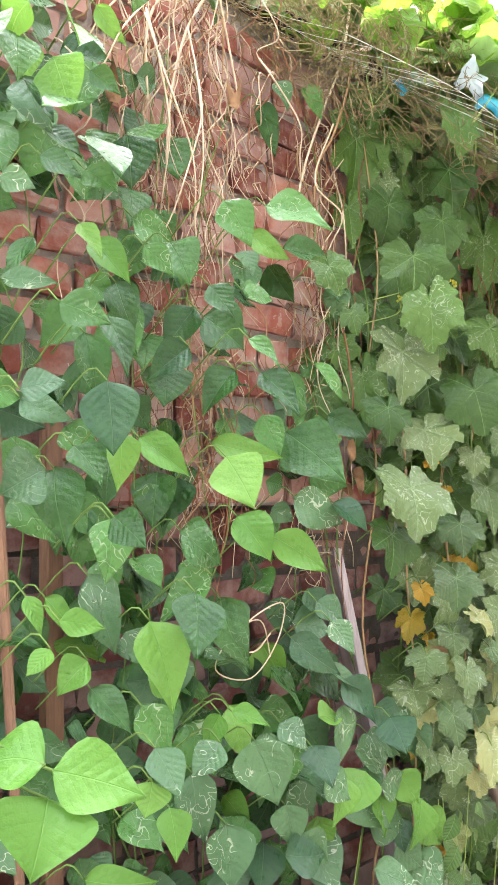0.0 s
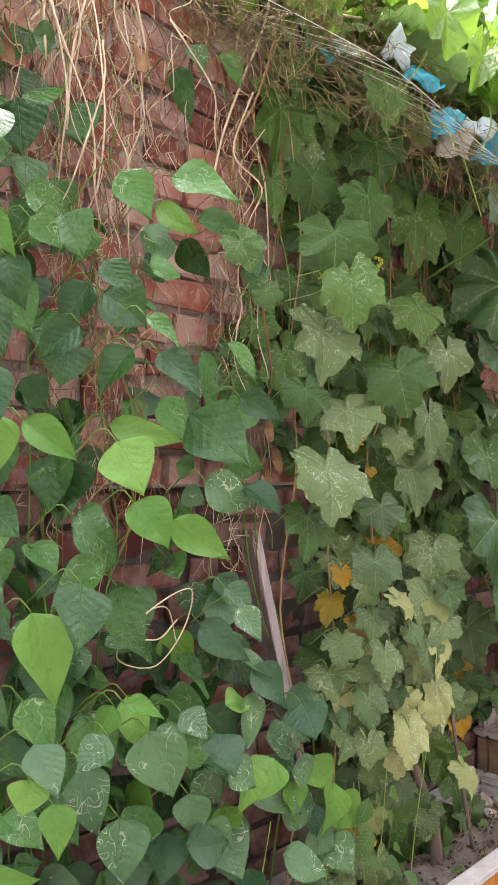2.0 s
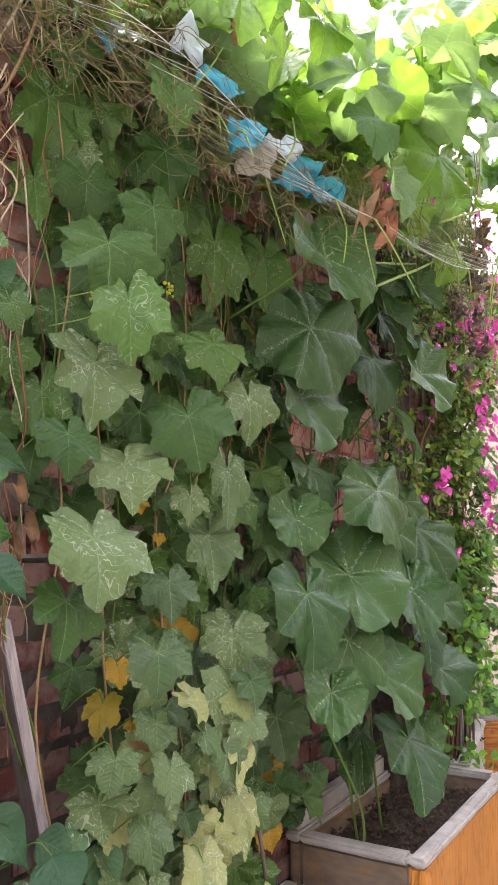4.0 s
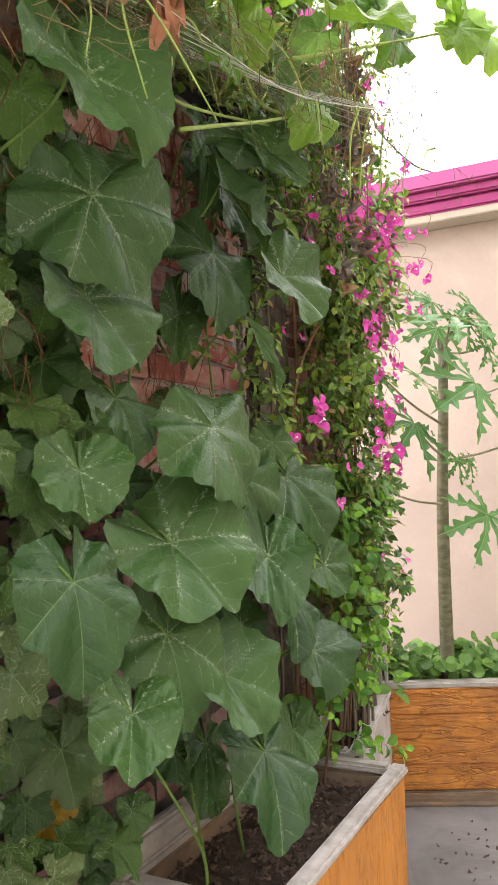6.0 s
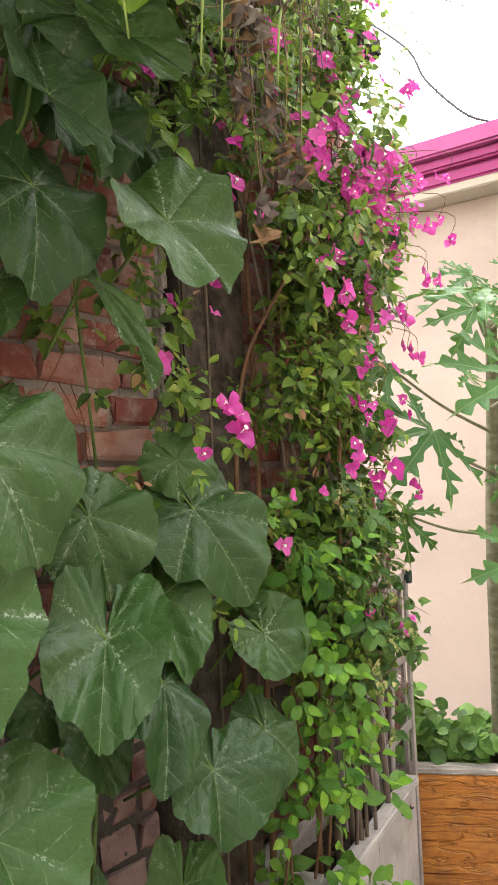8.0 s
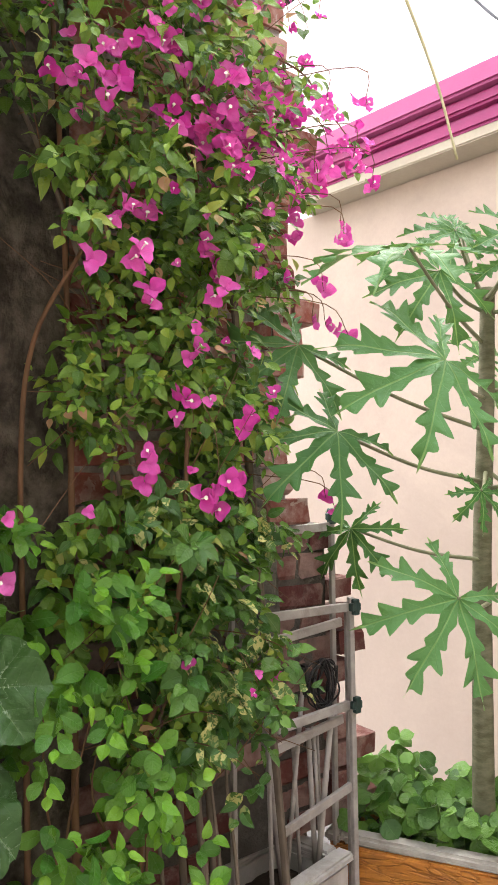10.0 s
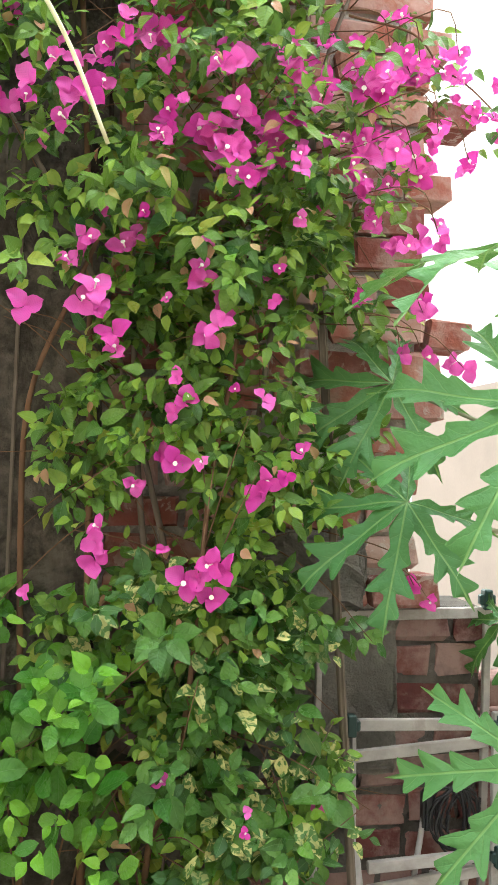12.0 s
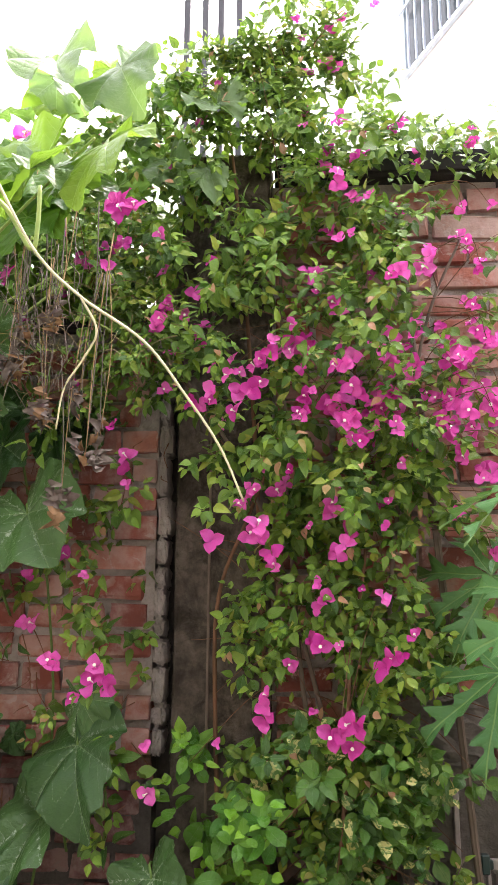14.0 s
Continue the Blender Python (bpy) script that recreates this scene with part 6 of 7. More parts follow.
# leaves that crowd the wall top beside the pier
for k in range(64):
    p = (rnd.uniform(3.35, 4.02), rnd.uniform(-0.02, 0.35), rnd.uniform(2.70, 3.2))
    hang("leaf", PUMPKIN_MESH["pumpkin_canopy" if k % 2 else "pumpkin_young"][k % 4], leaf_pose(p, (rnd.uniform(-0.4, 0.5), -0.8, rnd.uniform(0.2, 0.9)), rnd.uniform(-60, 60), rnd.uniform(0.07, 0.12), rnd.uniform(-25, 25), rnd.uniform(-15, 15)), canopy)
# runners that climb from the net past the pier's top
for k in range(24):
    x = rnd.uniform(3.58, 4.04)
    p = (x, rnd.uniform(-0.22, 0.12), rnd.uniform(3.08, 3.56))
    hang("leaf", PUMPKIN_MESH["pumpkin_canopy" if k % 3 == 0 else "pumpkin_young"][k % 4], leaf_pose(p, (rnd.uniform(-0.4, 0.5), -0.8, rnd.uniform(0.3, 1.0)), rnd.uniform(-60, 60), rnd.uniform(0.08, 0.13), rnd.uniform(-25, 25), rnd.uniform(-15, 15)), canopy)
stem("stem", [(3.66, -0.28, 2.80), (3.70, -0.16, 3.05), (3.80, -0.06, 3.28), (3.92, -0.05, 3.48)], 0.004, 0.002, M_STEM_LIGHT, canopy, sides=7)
# loofah and backlit-toned pumpkin leaves above the net's near end
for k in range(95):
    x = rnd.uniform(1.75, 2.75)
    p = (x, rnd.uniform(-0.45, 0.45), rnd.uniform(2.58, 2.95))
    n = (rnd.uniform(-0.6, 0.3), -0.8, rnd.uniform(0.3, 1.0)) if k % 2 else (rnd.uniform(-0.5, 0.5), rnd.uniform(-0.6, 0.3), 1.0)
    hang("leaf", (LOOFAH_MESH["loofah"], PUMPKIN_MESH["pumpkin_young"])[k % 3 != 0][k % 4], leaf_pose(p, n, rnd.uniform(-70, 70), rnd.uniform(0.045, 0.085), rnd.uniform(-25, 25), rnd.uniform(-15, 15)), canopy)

# ---- scraps tied along the net's edge ----
def scrap(name, label, at, w, h, material, seed, swing=0.0, crease=0.5):
    r = random.Random(seed)
    verts, faces, n = [], [], 7
    for i in range(n + 1):
        for k in range(n + 1):
            x, z = (i / n - 0.5) * w, -k / n * h
            y = crease * w * (noise.noise((x * 14 + seed, z * 14, seed)) + 0.5 * noise.noise((x * 40, z * 40, seed)))
            verts.append((x + 0.3 * w * noise.noise((z * 24, seed, 0.3 * i)), y, z + 0.35 * h * noise.noise((x * 26, seed, 0.4 * k))))
    for i in range(n):
        for k in range(n):
            a = i * (n + 1) + k
            faces.append((a, a + n + 1, a + n + 2, a + 1))
    me = mesh_of(name, verts, faces, material, smooth=True)
    ob = new(name, me)
    ob.matrix_world = pose(*at, r.uniform(-25, 25), swing, r.uniform(-60, -20))
    mod = ob.modifiers.new("thickness", "SOLIDIFY")
    mod.thickness = 0.0008
    return tagged(ob, label, "plastic scrap" if "plastic" in label else "card")


scrap("plastic_scrap", "crumpled cyan plastic film tied to the net", (2.53, -0.41, 2.42), 0.12, 0.09, M_BLUE, 2, 8)
scrap("plastic_scrap", "crumpled cyan plastic film tied to the net", (2.62, -0.42, 2.40), 0.10, 0.07, M_BLUE, 3, -12)
scrap("plastic_scrap", "crumpled cyan plastic film tied to the net", (2.22, -0.36, 2.50), 0.10, 0.05, M_BLUE, 4, 20)
scrap("plastic_scrap", "crumpled cyan plastic film tied to the net", (2.30, -0.37, 2.43), 0.08, 0.07, M_BLUE, 9, -8)
scrap("plastic_scrap", "pale blue plastic film tied to the net", (2.44, -0.40, 2.43), 0.08, 0.05, M_PALEFILM, 5, 15)
scrap("plastic_scrap", "pale blue plastic film tied to the net", (2.12, -0.36, 2.56), 0.08, 0.07, M_PALEFILM, 6, 30)
scrap("plastic_scrap", "crumpled cyan plastic film caught at the wall", (2.02, -0.17, 2.56), 0.03, 0.05, M_BLUE, 8, -20)
scrap("paper_card", "dusty grey card hanging from the net", (2.37, -0.37, 2.395), 0.085, 0.085, M_CARD, 7, 10, 0.05)
for i in range(9):
    hang("dead_leaf", DRY_LEAF[1 if i % 4 else 0], leaf_pose((2.57 + 0.011 * i, -0.56 - 0.006 * i, 2.36 - 0.12 * rnd.random()), (rnd.uniform(-0.8, 0.5), -0.7, rnd.uniform(-0.2, 0.8)), rnd.uniform(-60, 60), rnd.uniform(0.05, 0.085), rnd.uniform(-70, 70), 0), net)
hang("dead_leaf", DRY_LEAF[1], leaf_pose((2.24, -0.36, 2.66), OUT, 30, 0.055, 10, 0), net)

# ---- bougainvillea ----
boug = thing("bougainvillea", "bougainvillea climbing the wall, small green leaves and magenta bracts", "climber", (4.45, -0.12, GROUND))
BOUG_MESH = [blade("bougainvillea_leaf", LEAF["bougain"], w, 0.36, 0.35, d, 0.04, 80 + i, 5, 4) for i, (w, d) in enumerate(((0.32, 0.3), (0.38, 0.15), (0.28, 0.45)))]
CLUMPS = [(4.42, 2.42, 0.42, 0.40, 2925, -0.28), (4.35, 2.95, 0.36, 0.28, 1755, -0.22), (4.80, 2.55, 0.20, 0.45, 380, -0.16), (4.52, 1.78, 0.26, 0.36, 1599, -0.22), (3.84, 2.62, 0.24, 0.26, 819, -0.24),
          (3.93, 1.95, 0.10, 0.42, 150, -0.16), (4.38, 3.45, 0.30, 0.32, 1209, -0.12), (4.80, 3.2, 0.3, 0.08, 390, -0.14), (4.68, 1.95, 0.2, 0.3, 430, -0.2), (4.55, 1.25, 0.3, 0.36, 1209, -0.16),
          (4.20, 1.65, 0.08, 0.35, 234, -0.1), (3.82, 2.24, 0.11, 0.14, 117, -0.24), (3.80, 1.66, 0.10, 0.2, 104, -0.22), (3.93, 1.36, 0.07, 0.14, 78, -0.2), (4.18, 3.32, 0.24, 0.24, 1040, -0.1), (4.40, 3.55, 0.22, 0.3, 910, -0.08),
          (4.88, 2.0, 0.1, 0.3, 110, -0.12), (3.78, 2.98, 0.26, 0.26, 900, -0.2), (3.86, 2.84, 0.2, 0.2, 500, -0.12), (3.74, 1.75, 0.15, 0.36, 260, -0.16)]


def clump_spots(r, clumps):
    for cx, cz, rx, rz, n, y in clumps:
        for _ in range(n):
            a, q = r.uniform(0, math.tau), math.sqrt(r.random())
            x, z = cx + rx * q * math.cos(a) * 1.1, cz + rz * q * math.sin(a) * 1.1
            lump = noise.noise((x * 5.5, z * 5.5, 2.0))
            if lump < -0.2 or (4.0 < x < 4.24 and 1.45 < z < 2.12 and r.random() < 0.85):
                continue
            yield x, y * r.uniform(0.15, 1.25) - 0.07 * max(0.0, lump), z


def sprig(r, p, d, n, size, spread=0.75):
    """Leaf poses round a short twig that points along d, smaller towards its tip."""
    d = Vector(d).normalized()
    s = d.cross(Vector((0.2, 0.9, 0.3))).normalized()
    u = s.cross(d)
    a0 = r.uniform(0, math.tau)
    for k in range(n):
        a = a0 + 2.4 * k
        f = k / max(1, n - 1)
        side = s * math.cos(a) + u * math.sin(a)
        y = (side * spread * (1 - 0.35 * f) + d * (0.25 + 0.5 * f) + Vector((0, 0, -0.22))).normalized()
        w = d * 0.7 + Vector((-0.15, -0.35, 0.7)) + Vector((r.uniform(-0.3, 0.3), r.uniform(-0.3, 0.3), r.uniform(-0.3, 0.3)))
        w = (w - y * w.dot(y)).normalized()
        m = Matrix((y.cross(w), y, w)).transposed().to_4x4()
        at = Vector(p) + d * size * (1.5 * f) + side * size * 0.12
        yield Matrix.Translation(at) @ m @ Matrix.Scale(size * (1 - 0.45 * f) * r.uniform(0.85, 1.15), 4), f


def mass(name, clumps, material, size, seed, parent, label, wide=0.34, single=None, young=None, each=9, leaves=(5, 9)):
    """Leaves of a climber, sprig by sprig; the first of them are parts, the rest joined parts."""
    r = random.Random(seed)
    heaps = {False: ([], [], []), True: ([], [], [])}
    made = 0
    shapes = [blade_parts(wide * w, 0.40, 0.3, d, 0.05, seed + k, 6, 4, 1.1) for k, (w, d) in enumerate(((1, 0.3), (1.15, 0.1), (0.85, 0.5)))]
    spots = list(clump_spots(r, clumps))
    r.shuffle(spots)
    for x, y, z in spots[::each]:
        d = (r.uniform(-0.8, 0.6), r.uniform(-1.0, -0.2), r.uniform(-0.7, 0.8))
        for m, f in sprig(r, (x, y, z), d, r.randint(*leaves), r.uniform(*size)):
            tender = f > 0.72 and young is not None
            if single and made < 290 and y < -0.14 and not tender:
                hang("leaf", single[made % len(single)], m, parent)
                made += 1
                continue
            v, q, uv = shapes[r.randrange(3)]
            verts, faces, uvs = heaps[tender]
            base = len(verts)
            verts += [m @ w for w in v]
            uvs += uv
            faces += [tuple(base + i for i in w) for w in q]
    for tender, (verts, faces, uvs) in heaps.items():
        if verts:
            n = "young_" + name if tender else name
            ob = part(n, mesh_of(n, verts, faces, young if tender else material, uvs, True), None, parent, "pale young leaves at the twig tips" if tender else label)
            ob["kind"] = "stuff"


mass("foliage", CLUMPS, LEAF["bougain_mass"], (0.034, 0.060), 5, boug, "dense small green leaves", 0.29, single=BOUG_MESH, young=LEAF["bougain_young"], each=6, leaves=(5, 9))

# woody canes
CANES = [((4.21, -0.06, 0.45), (4.20, -0.07, 1.0), (4.18, -0.09, 1.56), (4.19, -0.13, 1.84), (4.27, -0.2, 2.04), (4.34, -0.25, 2.2)),
         ((4.46, -0.12, 0.36), (4.45, -0.14, 0.9), (4.50, -0.18, 1.11), (4.53, -0.2, 1.41), (4.545, -0.2, 1.67), (4.6, -0.18, 2.1), (4.55, -0.16, 2.7)),
         ((4.60, -0.1, 0.36), (4.57, -0.1, 0.9), (4.50, -0.09, 1.2), (4.42, -0.08, 1.6), (4.38, -0.08, 2.2), (4.36, -0.08, 3.0), (4.4, -0.06, 3.6)),
         ((4.69, -0.1, 0.36), (4.66, -0.1, 0.93), (4.62, -0.09, 1.3), (4.68, -0.09, 2.0), (4.78, -0.1, 2.6), (4.9, -0.14, 2.9)),
         ((4.64, -0.16, 0.36), (4.60, -0.16, 0.7), (4.58, -0.14, 1.0), (4.48, -0.1, 1.5), (4.3, -0.1, 2.1), (4.05, -0.16, 2.5), (3.8, -0.2, 2.7)),
         ((4.33, -0.05, 0.4), (4.32, -0.06, 1.2), (4.30, -0.07, 2.0), (4.25, -0.08, 2.8), (4.2, -0.08, 3.3))]
for i, pts in enumerate(CANES):
    stem("cane", pts, 0.010 if i > 1 else 0.008, 0.004, M_BARK if i in (2, 3, 4) else M_WOOD_STEM, boug, "thin woody cane", 7)
twigs = Tubes(4)
for k in range(110):
    c = CANES[1 + k % 4]
    i = rnd.randrange(1, len(c) - 1)
    p = Vector(c[i]).lerp(Vector(c[i + 1]), rnd.random())
    d = Vector((rnd.uniform(-0.35, 0.35), rnd.uniform(-0.2, 0.0), rnd.uniform(-0.25, 0.35)))
    twigs.add(bend([p, p + d * 0.5 + Vector((0, -0.03, 0.03)), p + d], 4), 0.0018, 0.0008)
part("twig_mass", twigs.mesh("twig_mass", M_WOOD_STEM), None, boug)["kind"] = "stuff"


def flower_mesh(seed):
    r = random.Random(seed)
    verts, faces, uvs = [], [], []
    for k in range(3):
        v, f, uv = blade_parts(0.46, 0.46, 0.35, 0.1, 0.12, seed * 5 + k, 6, 4, 0.75)
        m = pose(0, 0, 0, 0, 0, 120 * k + r.uniform(-14, 14)) @ pose(0, 0, 0, r.uniform(8, 48), r.uniform(-22, 22), 0) @ Matrix.Scale(r.uniform(0.9, 1.12), 4)
        base = len(verts)
        verts += [m @ q for q in v]
        uvs += uv
        faces += [tuple(base + i for i in q) for q in f]
    return mesh_of("bracts", verts, faces, M_BRACT, uvs, True)


FLOWERS = [flower_mesh(s) for s in range(1, 8)]
bm = bmesh.new()
bmesh.ops.create_cone(bm, segments=7, radius1=0.035, radius2=0.05, depth=0.5, cap_ends=True, matrix=Matrix.Translation((0, 0, 0.25)))
bmesh.ops.create_cone(bm, segments=10, radius1=0.05, radius2=0.13, depth=0.06, cap_ends=True, matrix=Matrix.Translation((0, 0, 0.52)))
FLORET = bpy.data.meshes.new("floret")
bm.to_mesh(FLORET)
bm.free()
FLORET.materials.append(M_FLORET)
n_flower = 0


def flower(p, size):
    global n_flower
    n_flower += 1
    n = Vector((rnd.uniform(-0.8, 0.3), -0.8, rnd.uniform(-0.2, 0.7)))
    ob = hang("flower", FLOWERS[n_flower % 7], leaf_pose(p, n, rnd.uniform(0, 360), size), boug)
    if n_flower % 2 == 0:
        tip = new("floret", FLORET)
        tip.parent = ob
        tip["label"] = "tiny white floret"


def bloom(x, y, z, size, count):
    """A knot of flowers round one place."""
    size *= 1.08
    if x > 4.9:
        stem("twig", [(4.78, -0.1, z + 0.1), (0.5 * x + 2.42, y - 0.02, z + 0.07), (x, y, z)], 0.0016, 0.0010, M_WOOD_STEM, boug, sides=5, steps=4)
    flower((x, y, z), size)
    for k in range(count - 1):
        a = rnd.uniform(0, math.tau)
        flower((x + 0.8 * size * math.cos(a), y + rnd.uniform(-0.02, 0.03), z + 0.8 * size * math.sin(a)), size * rnd.uniform(0.75, 1.0))


for k in range(34):
    bloom(rnd.uniform(4.5, 5.02), rnd.uniform(-0.42, -0.22), 2.12 + 0.75 * rnd.random(), rnd.uniform(0.022, 0.031), rnd.choice((1, 1, 2)))
bloom(4.197, -0.370, 1.974, 0.034, 1)
bloom(4.306, -0.350, 2.097, 0.026, 2)
bloom(4.267, -0.330, 2.066, 0.026, 2)
bloom(4.363, -0.310, 2.100, 0.033, 2)
bloom(4.311, -0.370, 2.011, 0.035, 3)
bloom(4.345, -0.350, 1.940, 0.034, 2)
bloom(4.500, -0.330, 2.042, 0.033, 2)
bloom(4.542, -0.310, 2.023, 0.034, 2)
bloom(4.528, -0.370, 1.962, 0.029, 2)
bloom(4.461, -0.350, 1.867, 0.020, 1)
bloom(4.478, -0.330, 1.828, 0.029, 2)
bloom(4.462, -0.310, 1.718, 0.032, 2)
bloom(4.392, -0.370, 1.679, 0.021, 1)
bloom(4.618, -0.350, 1.833, 0.025, 1)
bloom(4.700, -0.330, 1.742, 0.025, 1)
bloom(4.628, -0.310, 1.661, 0.036, 2)
bloom(4.330, -0.370, 1.579, 0.027, 2)
bloom(4.331, -0.350, 1.542, 0.028, 1)
bloom(4.486, -0.330, 1.504, 0.036, 2)
bloom(4.539, -0.310, 1.475, 0.032, 1)
bloom(4.556, -0.370, 1.532, 0.031, 2)
bloom(4.447, -0.350, 1.564, 0.016, 1)
bloom(4.514, -0.330, 1.718, 0.017, 1)
bloom(4.323, -0.310, 2.173, 0.020, 1)
bloom(4.393, -0.370, 2.150, 0.017, 1)
bloom(4.581, -0.350, 2.234, 0.031, 2)
bloom(4.612, -0.330, 2.328, 0.033, 2)
bloom(4.522, -0.310, 2.340, 0.040, 3)
bloom(4.527, -0.370, 2.274, 0.031, 2)
bloom(4.557, -0.350, 2.374, 0.032, 2)
bloom(4.412, -0.330, 2.307, 0.026, 2)
bloom(4.434, -0.310, 2.360, 0.026, 1)
bloom(4.452, -0.370, 2.352, 0.019, 1)
bloom(4.251, -0.350, 2.310, 0.031, 1)
bloom(4.285, -0.330, 2.375, 0.035, 3)
bloom(4.298, -0.310, 2.444, 0.029, 1)
bloom(4.191, -0.370, 2.359, 0.031, 2)
bloom(4.163, -0.350, 2.327, 0.025, 1)
bloom(4.135, -0.330, 2.342, 0.025, 1)
bloom(4.186, -0.310, 2.433, 0.023, 1)
bloom(4.231, -0.370, 2.404, 0.022, 1)
bloom(4.345, -0.350, 2.465, 0.032, 3)
bloom(4.394, -0.330, 2.474, 0.026, 2)
bloom(4.450, -0.310, 2.491, 0.027, 1)
bloom(4.424, -0.370, 2.419, 0.019, 1)
bloom(4.556, -0.350, 2.449, 0.036, 3)
bloom(4.725, -0.330, 2.437, 0.034, 2)
bloom(4.849, -0.240, 2.510, 0.041, 3)
bloom(4.863, -0.240, 2.474, 0.033, 1)
bloom(4.654, -0.350, 2.344, 0.026, 1)
bloom(4.821, -0.240, 2.363, 0.036, 2)
bloom(4.786, -0.240, 2.364, 0.025, 1)
bloom(4.877, -0.240, 2.378, 0.029, 1)
bloom(4.934, -0.240, 2.348, 0.036, 2)
bloom(4.883, -0.240, 2.282, 0.028, 2)
bloom(4.948, -0.240, 2.310, 0.029, 1)
bloom(4.841, -0.240, 2.225, 0.021, 1)
bloom(4.679, -0.350, 2.171, 0.018, 1)
bloom(4.807, -0.240, 2.574, 0.022, 1)
bloom(4.899, -0.240, 2.625, 0.027, 1)
bloom(4.961, -0.240, 2.038, 0.031, 2)
bloom(4.917, -0.240, 1.951, 0.024, 1)
bloom(4.967, -0.240, 1.948, 0.028, 1)
bloom(5.055, -0.240, 1.928, 0.028, 2)
bloom(4.634, -0.370, 2.011, 0.018, 1)
bloom(4.642, -0.350, 2.074, 0.015, 1)
bloom(4.511, -0.330, 2.123, 0.017, 1)
bloom(4.442, -0.310, 2.014, 0.014, 1)
bloom(4.957, -0.240, 1.490, 0.027, 1)
bloom(4.993, -0.240, 1.458, 0.020, 1)
bloom(4.771, -0.240, 1.059, 0.023, 1)
bloom(4.466, -0.310, 1.146, 0.020, 1)
bloom(4.612, -0.370, 1.112, 0.013, 1)
bloom(4.608, -0.350, 1.066, 0.013, 1)
bloom(4.214, -0.330, 1.486, 0.016, 1)
bloom(4.572, -0.310, 1.859, 0.014, 1)
bloom(4.658, -0.370, 1.698, 0.018, 1)
bloom(3.925, -0.345, 2.889, 0.046, 4)
bloom(4.033, -0.315, 2.833, 0.023, 1)
bloom(3.915, -0.285, 2.816, 0.027, 2)
bloom(3.794, -0.255, 2.789, 0.027, 2)
bloom(3.892, -0.345, 2.721, 0.026, 1)
bloom(4.062, -0.315, 2.623, 0.029, 2)
bloom(4.097, -0.285, 2.601, 0.026, 1)
bloom(4.149, -0.255, 2.578, 0.029, 2)
bloom(4.031, -0.345, 2.547, 0.032, 2)
bloom(3.920, -0.315, 2.282, 0.025, 1)
bloom(3.954, -0.285, 2.203, 0.032, 2)
bloom(4.043, -0.255, 2.399, 0.023, 1)
bloom(3.970, -0.345, 2.118, 0.020, 1)
bloom(3.815, -0.315, 1.938, 0.028, 1)
bloom(3.704, -0.285, 1.888, 0.021, 1)
bloom(3.717, -0.255, 1.765, 0.029, 2)
bloom(3.788, -0.345, 1.671, 0.031, 2)
bloom(3.897, -0.315, 1.623, 0.041, 3)
bloom(3.918, -0.285, 1.627, 0.028, 1)
bloom(3.832, -0.255, 1.575, 0.025, 1)
bloom(4.040, -0.345, 1.482, 0.020, 1)
bloom(4.044, -0.315, 1.368, 0.028, 1)
bloom(3.854, -0.285, 1.889, 0.018, 1)
bloom(3.562, -0.150, 3.252, 0.045, 2)
bloom(3.796, -0.150, 3.254, 0.025, 1)
bloom(3.656, -0.150, 3.180, 0.026, 1)
bloom(3.581, -0.285, 3.019, 0.025, 1)
bloom(3.581, -0.255, 2.742, 0.032, 2)
bloom(4.520, -0.150, 3.584, 0.028, 1)
bloom(4.510, -0.150, 3.473, 0.031, 2)
bloom(4.545, -0.150, 3.452, 0.027, 1)
bloom(4.414, -0.150, 3.629, 0.026, 1)
bloom(4.431, -0.150, 3.567, 0.022, 1)
bloom(4.542, -0.150, 3.285, 0.030, 2)
bloom(4.584, -0.150, 3.236, 0.024, 1)
bloom(4.695, -0.150, 3.232, 0.027, 2)
bloom(4.739, -0.150, 3.268, 0.019, 1)
bloom(4.530, -0.315, 2.973, 0.031, 2)
bloom(4.563, -0.285, 2.946, 0.023, 1)
bloom(4.489, -0.150, 3.144, 0.025, 1)
bloom(4.613, -0.345, 2.920, 0.021, 1)
bloom(4.713, -0.150, 2.969, 0.020, 1)
bloom(4.568, -0.285, 2.834, 0.020, 1)
bloom(4.473, -0.255, 2.723, 0.034, 2)
bloom(4.403, -0.345, 2.549, 0.022, 1)
bloom(4.402, -0.315, 2.504, 0.035, 3)
bloom(4.464, -0.285, 2.660, 0.019, 1)
bloom(4.316, -0.255, 2.460, 0.022, 1)
bloom(4.261, -0.345, 2.418, 0.019, 1)
bloom(4.296, -0.315, 2.364, 0.019, 1)
bloom(4.219, -0.285, 2.295, 0.021, 1)
bloom(4.431, -0.255, 2.363, 0.028, 1)
bloom(4.423, -0.345, 2.294, 0.024, 1)
bloom(4.520, -0.315, 2.331, 0.034, 2)
bloom(4.552, -0.285, 2.393, 0.032, 2)
bloom(4.644, -0.255, 2.353, 0.039, 3)
bloom(4.619, -0.345, 2.270, 0.020, 1)
bloom(4.708, -0.150, 2.314, 0.030, 2)
bloom(4.564, -0.285, 2.223, 0.022, 1)
bloom(4.664, -0.255, 2.528, 0.040, 3)
bloom(4.667, -0.345, 2.443, 0.031, 2)
bloom(4.751, -0.150, 2.632, 0.027, 1)
bloom(4.772, -0.150, 2.779, 0.040, 2)
bloom(4.836, -0.150, 2.562, 0.035, 2)
bloom(4.870, -0.150, 2.427, 0.030, 2)
bloom(4.925, -0.150, 2.427, 0.031, 1)
bloom(4.956, -0.150, 2.568, 0.035, 2)
bloom(4.937, -0.150, 2.353, 0.027, 1)
bloom(4.910, -0.150, 2.612, 0.023, 1)
bloom(4.935, -0.150, 2.776, 0.024, 1)
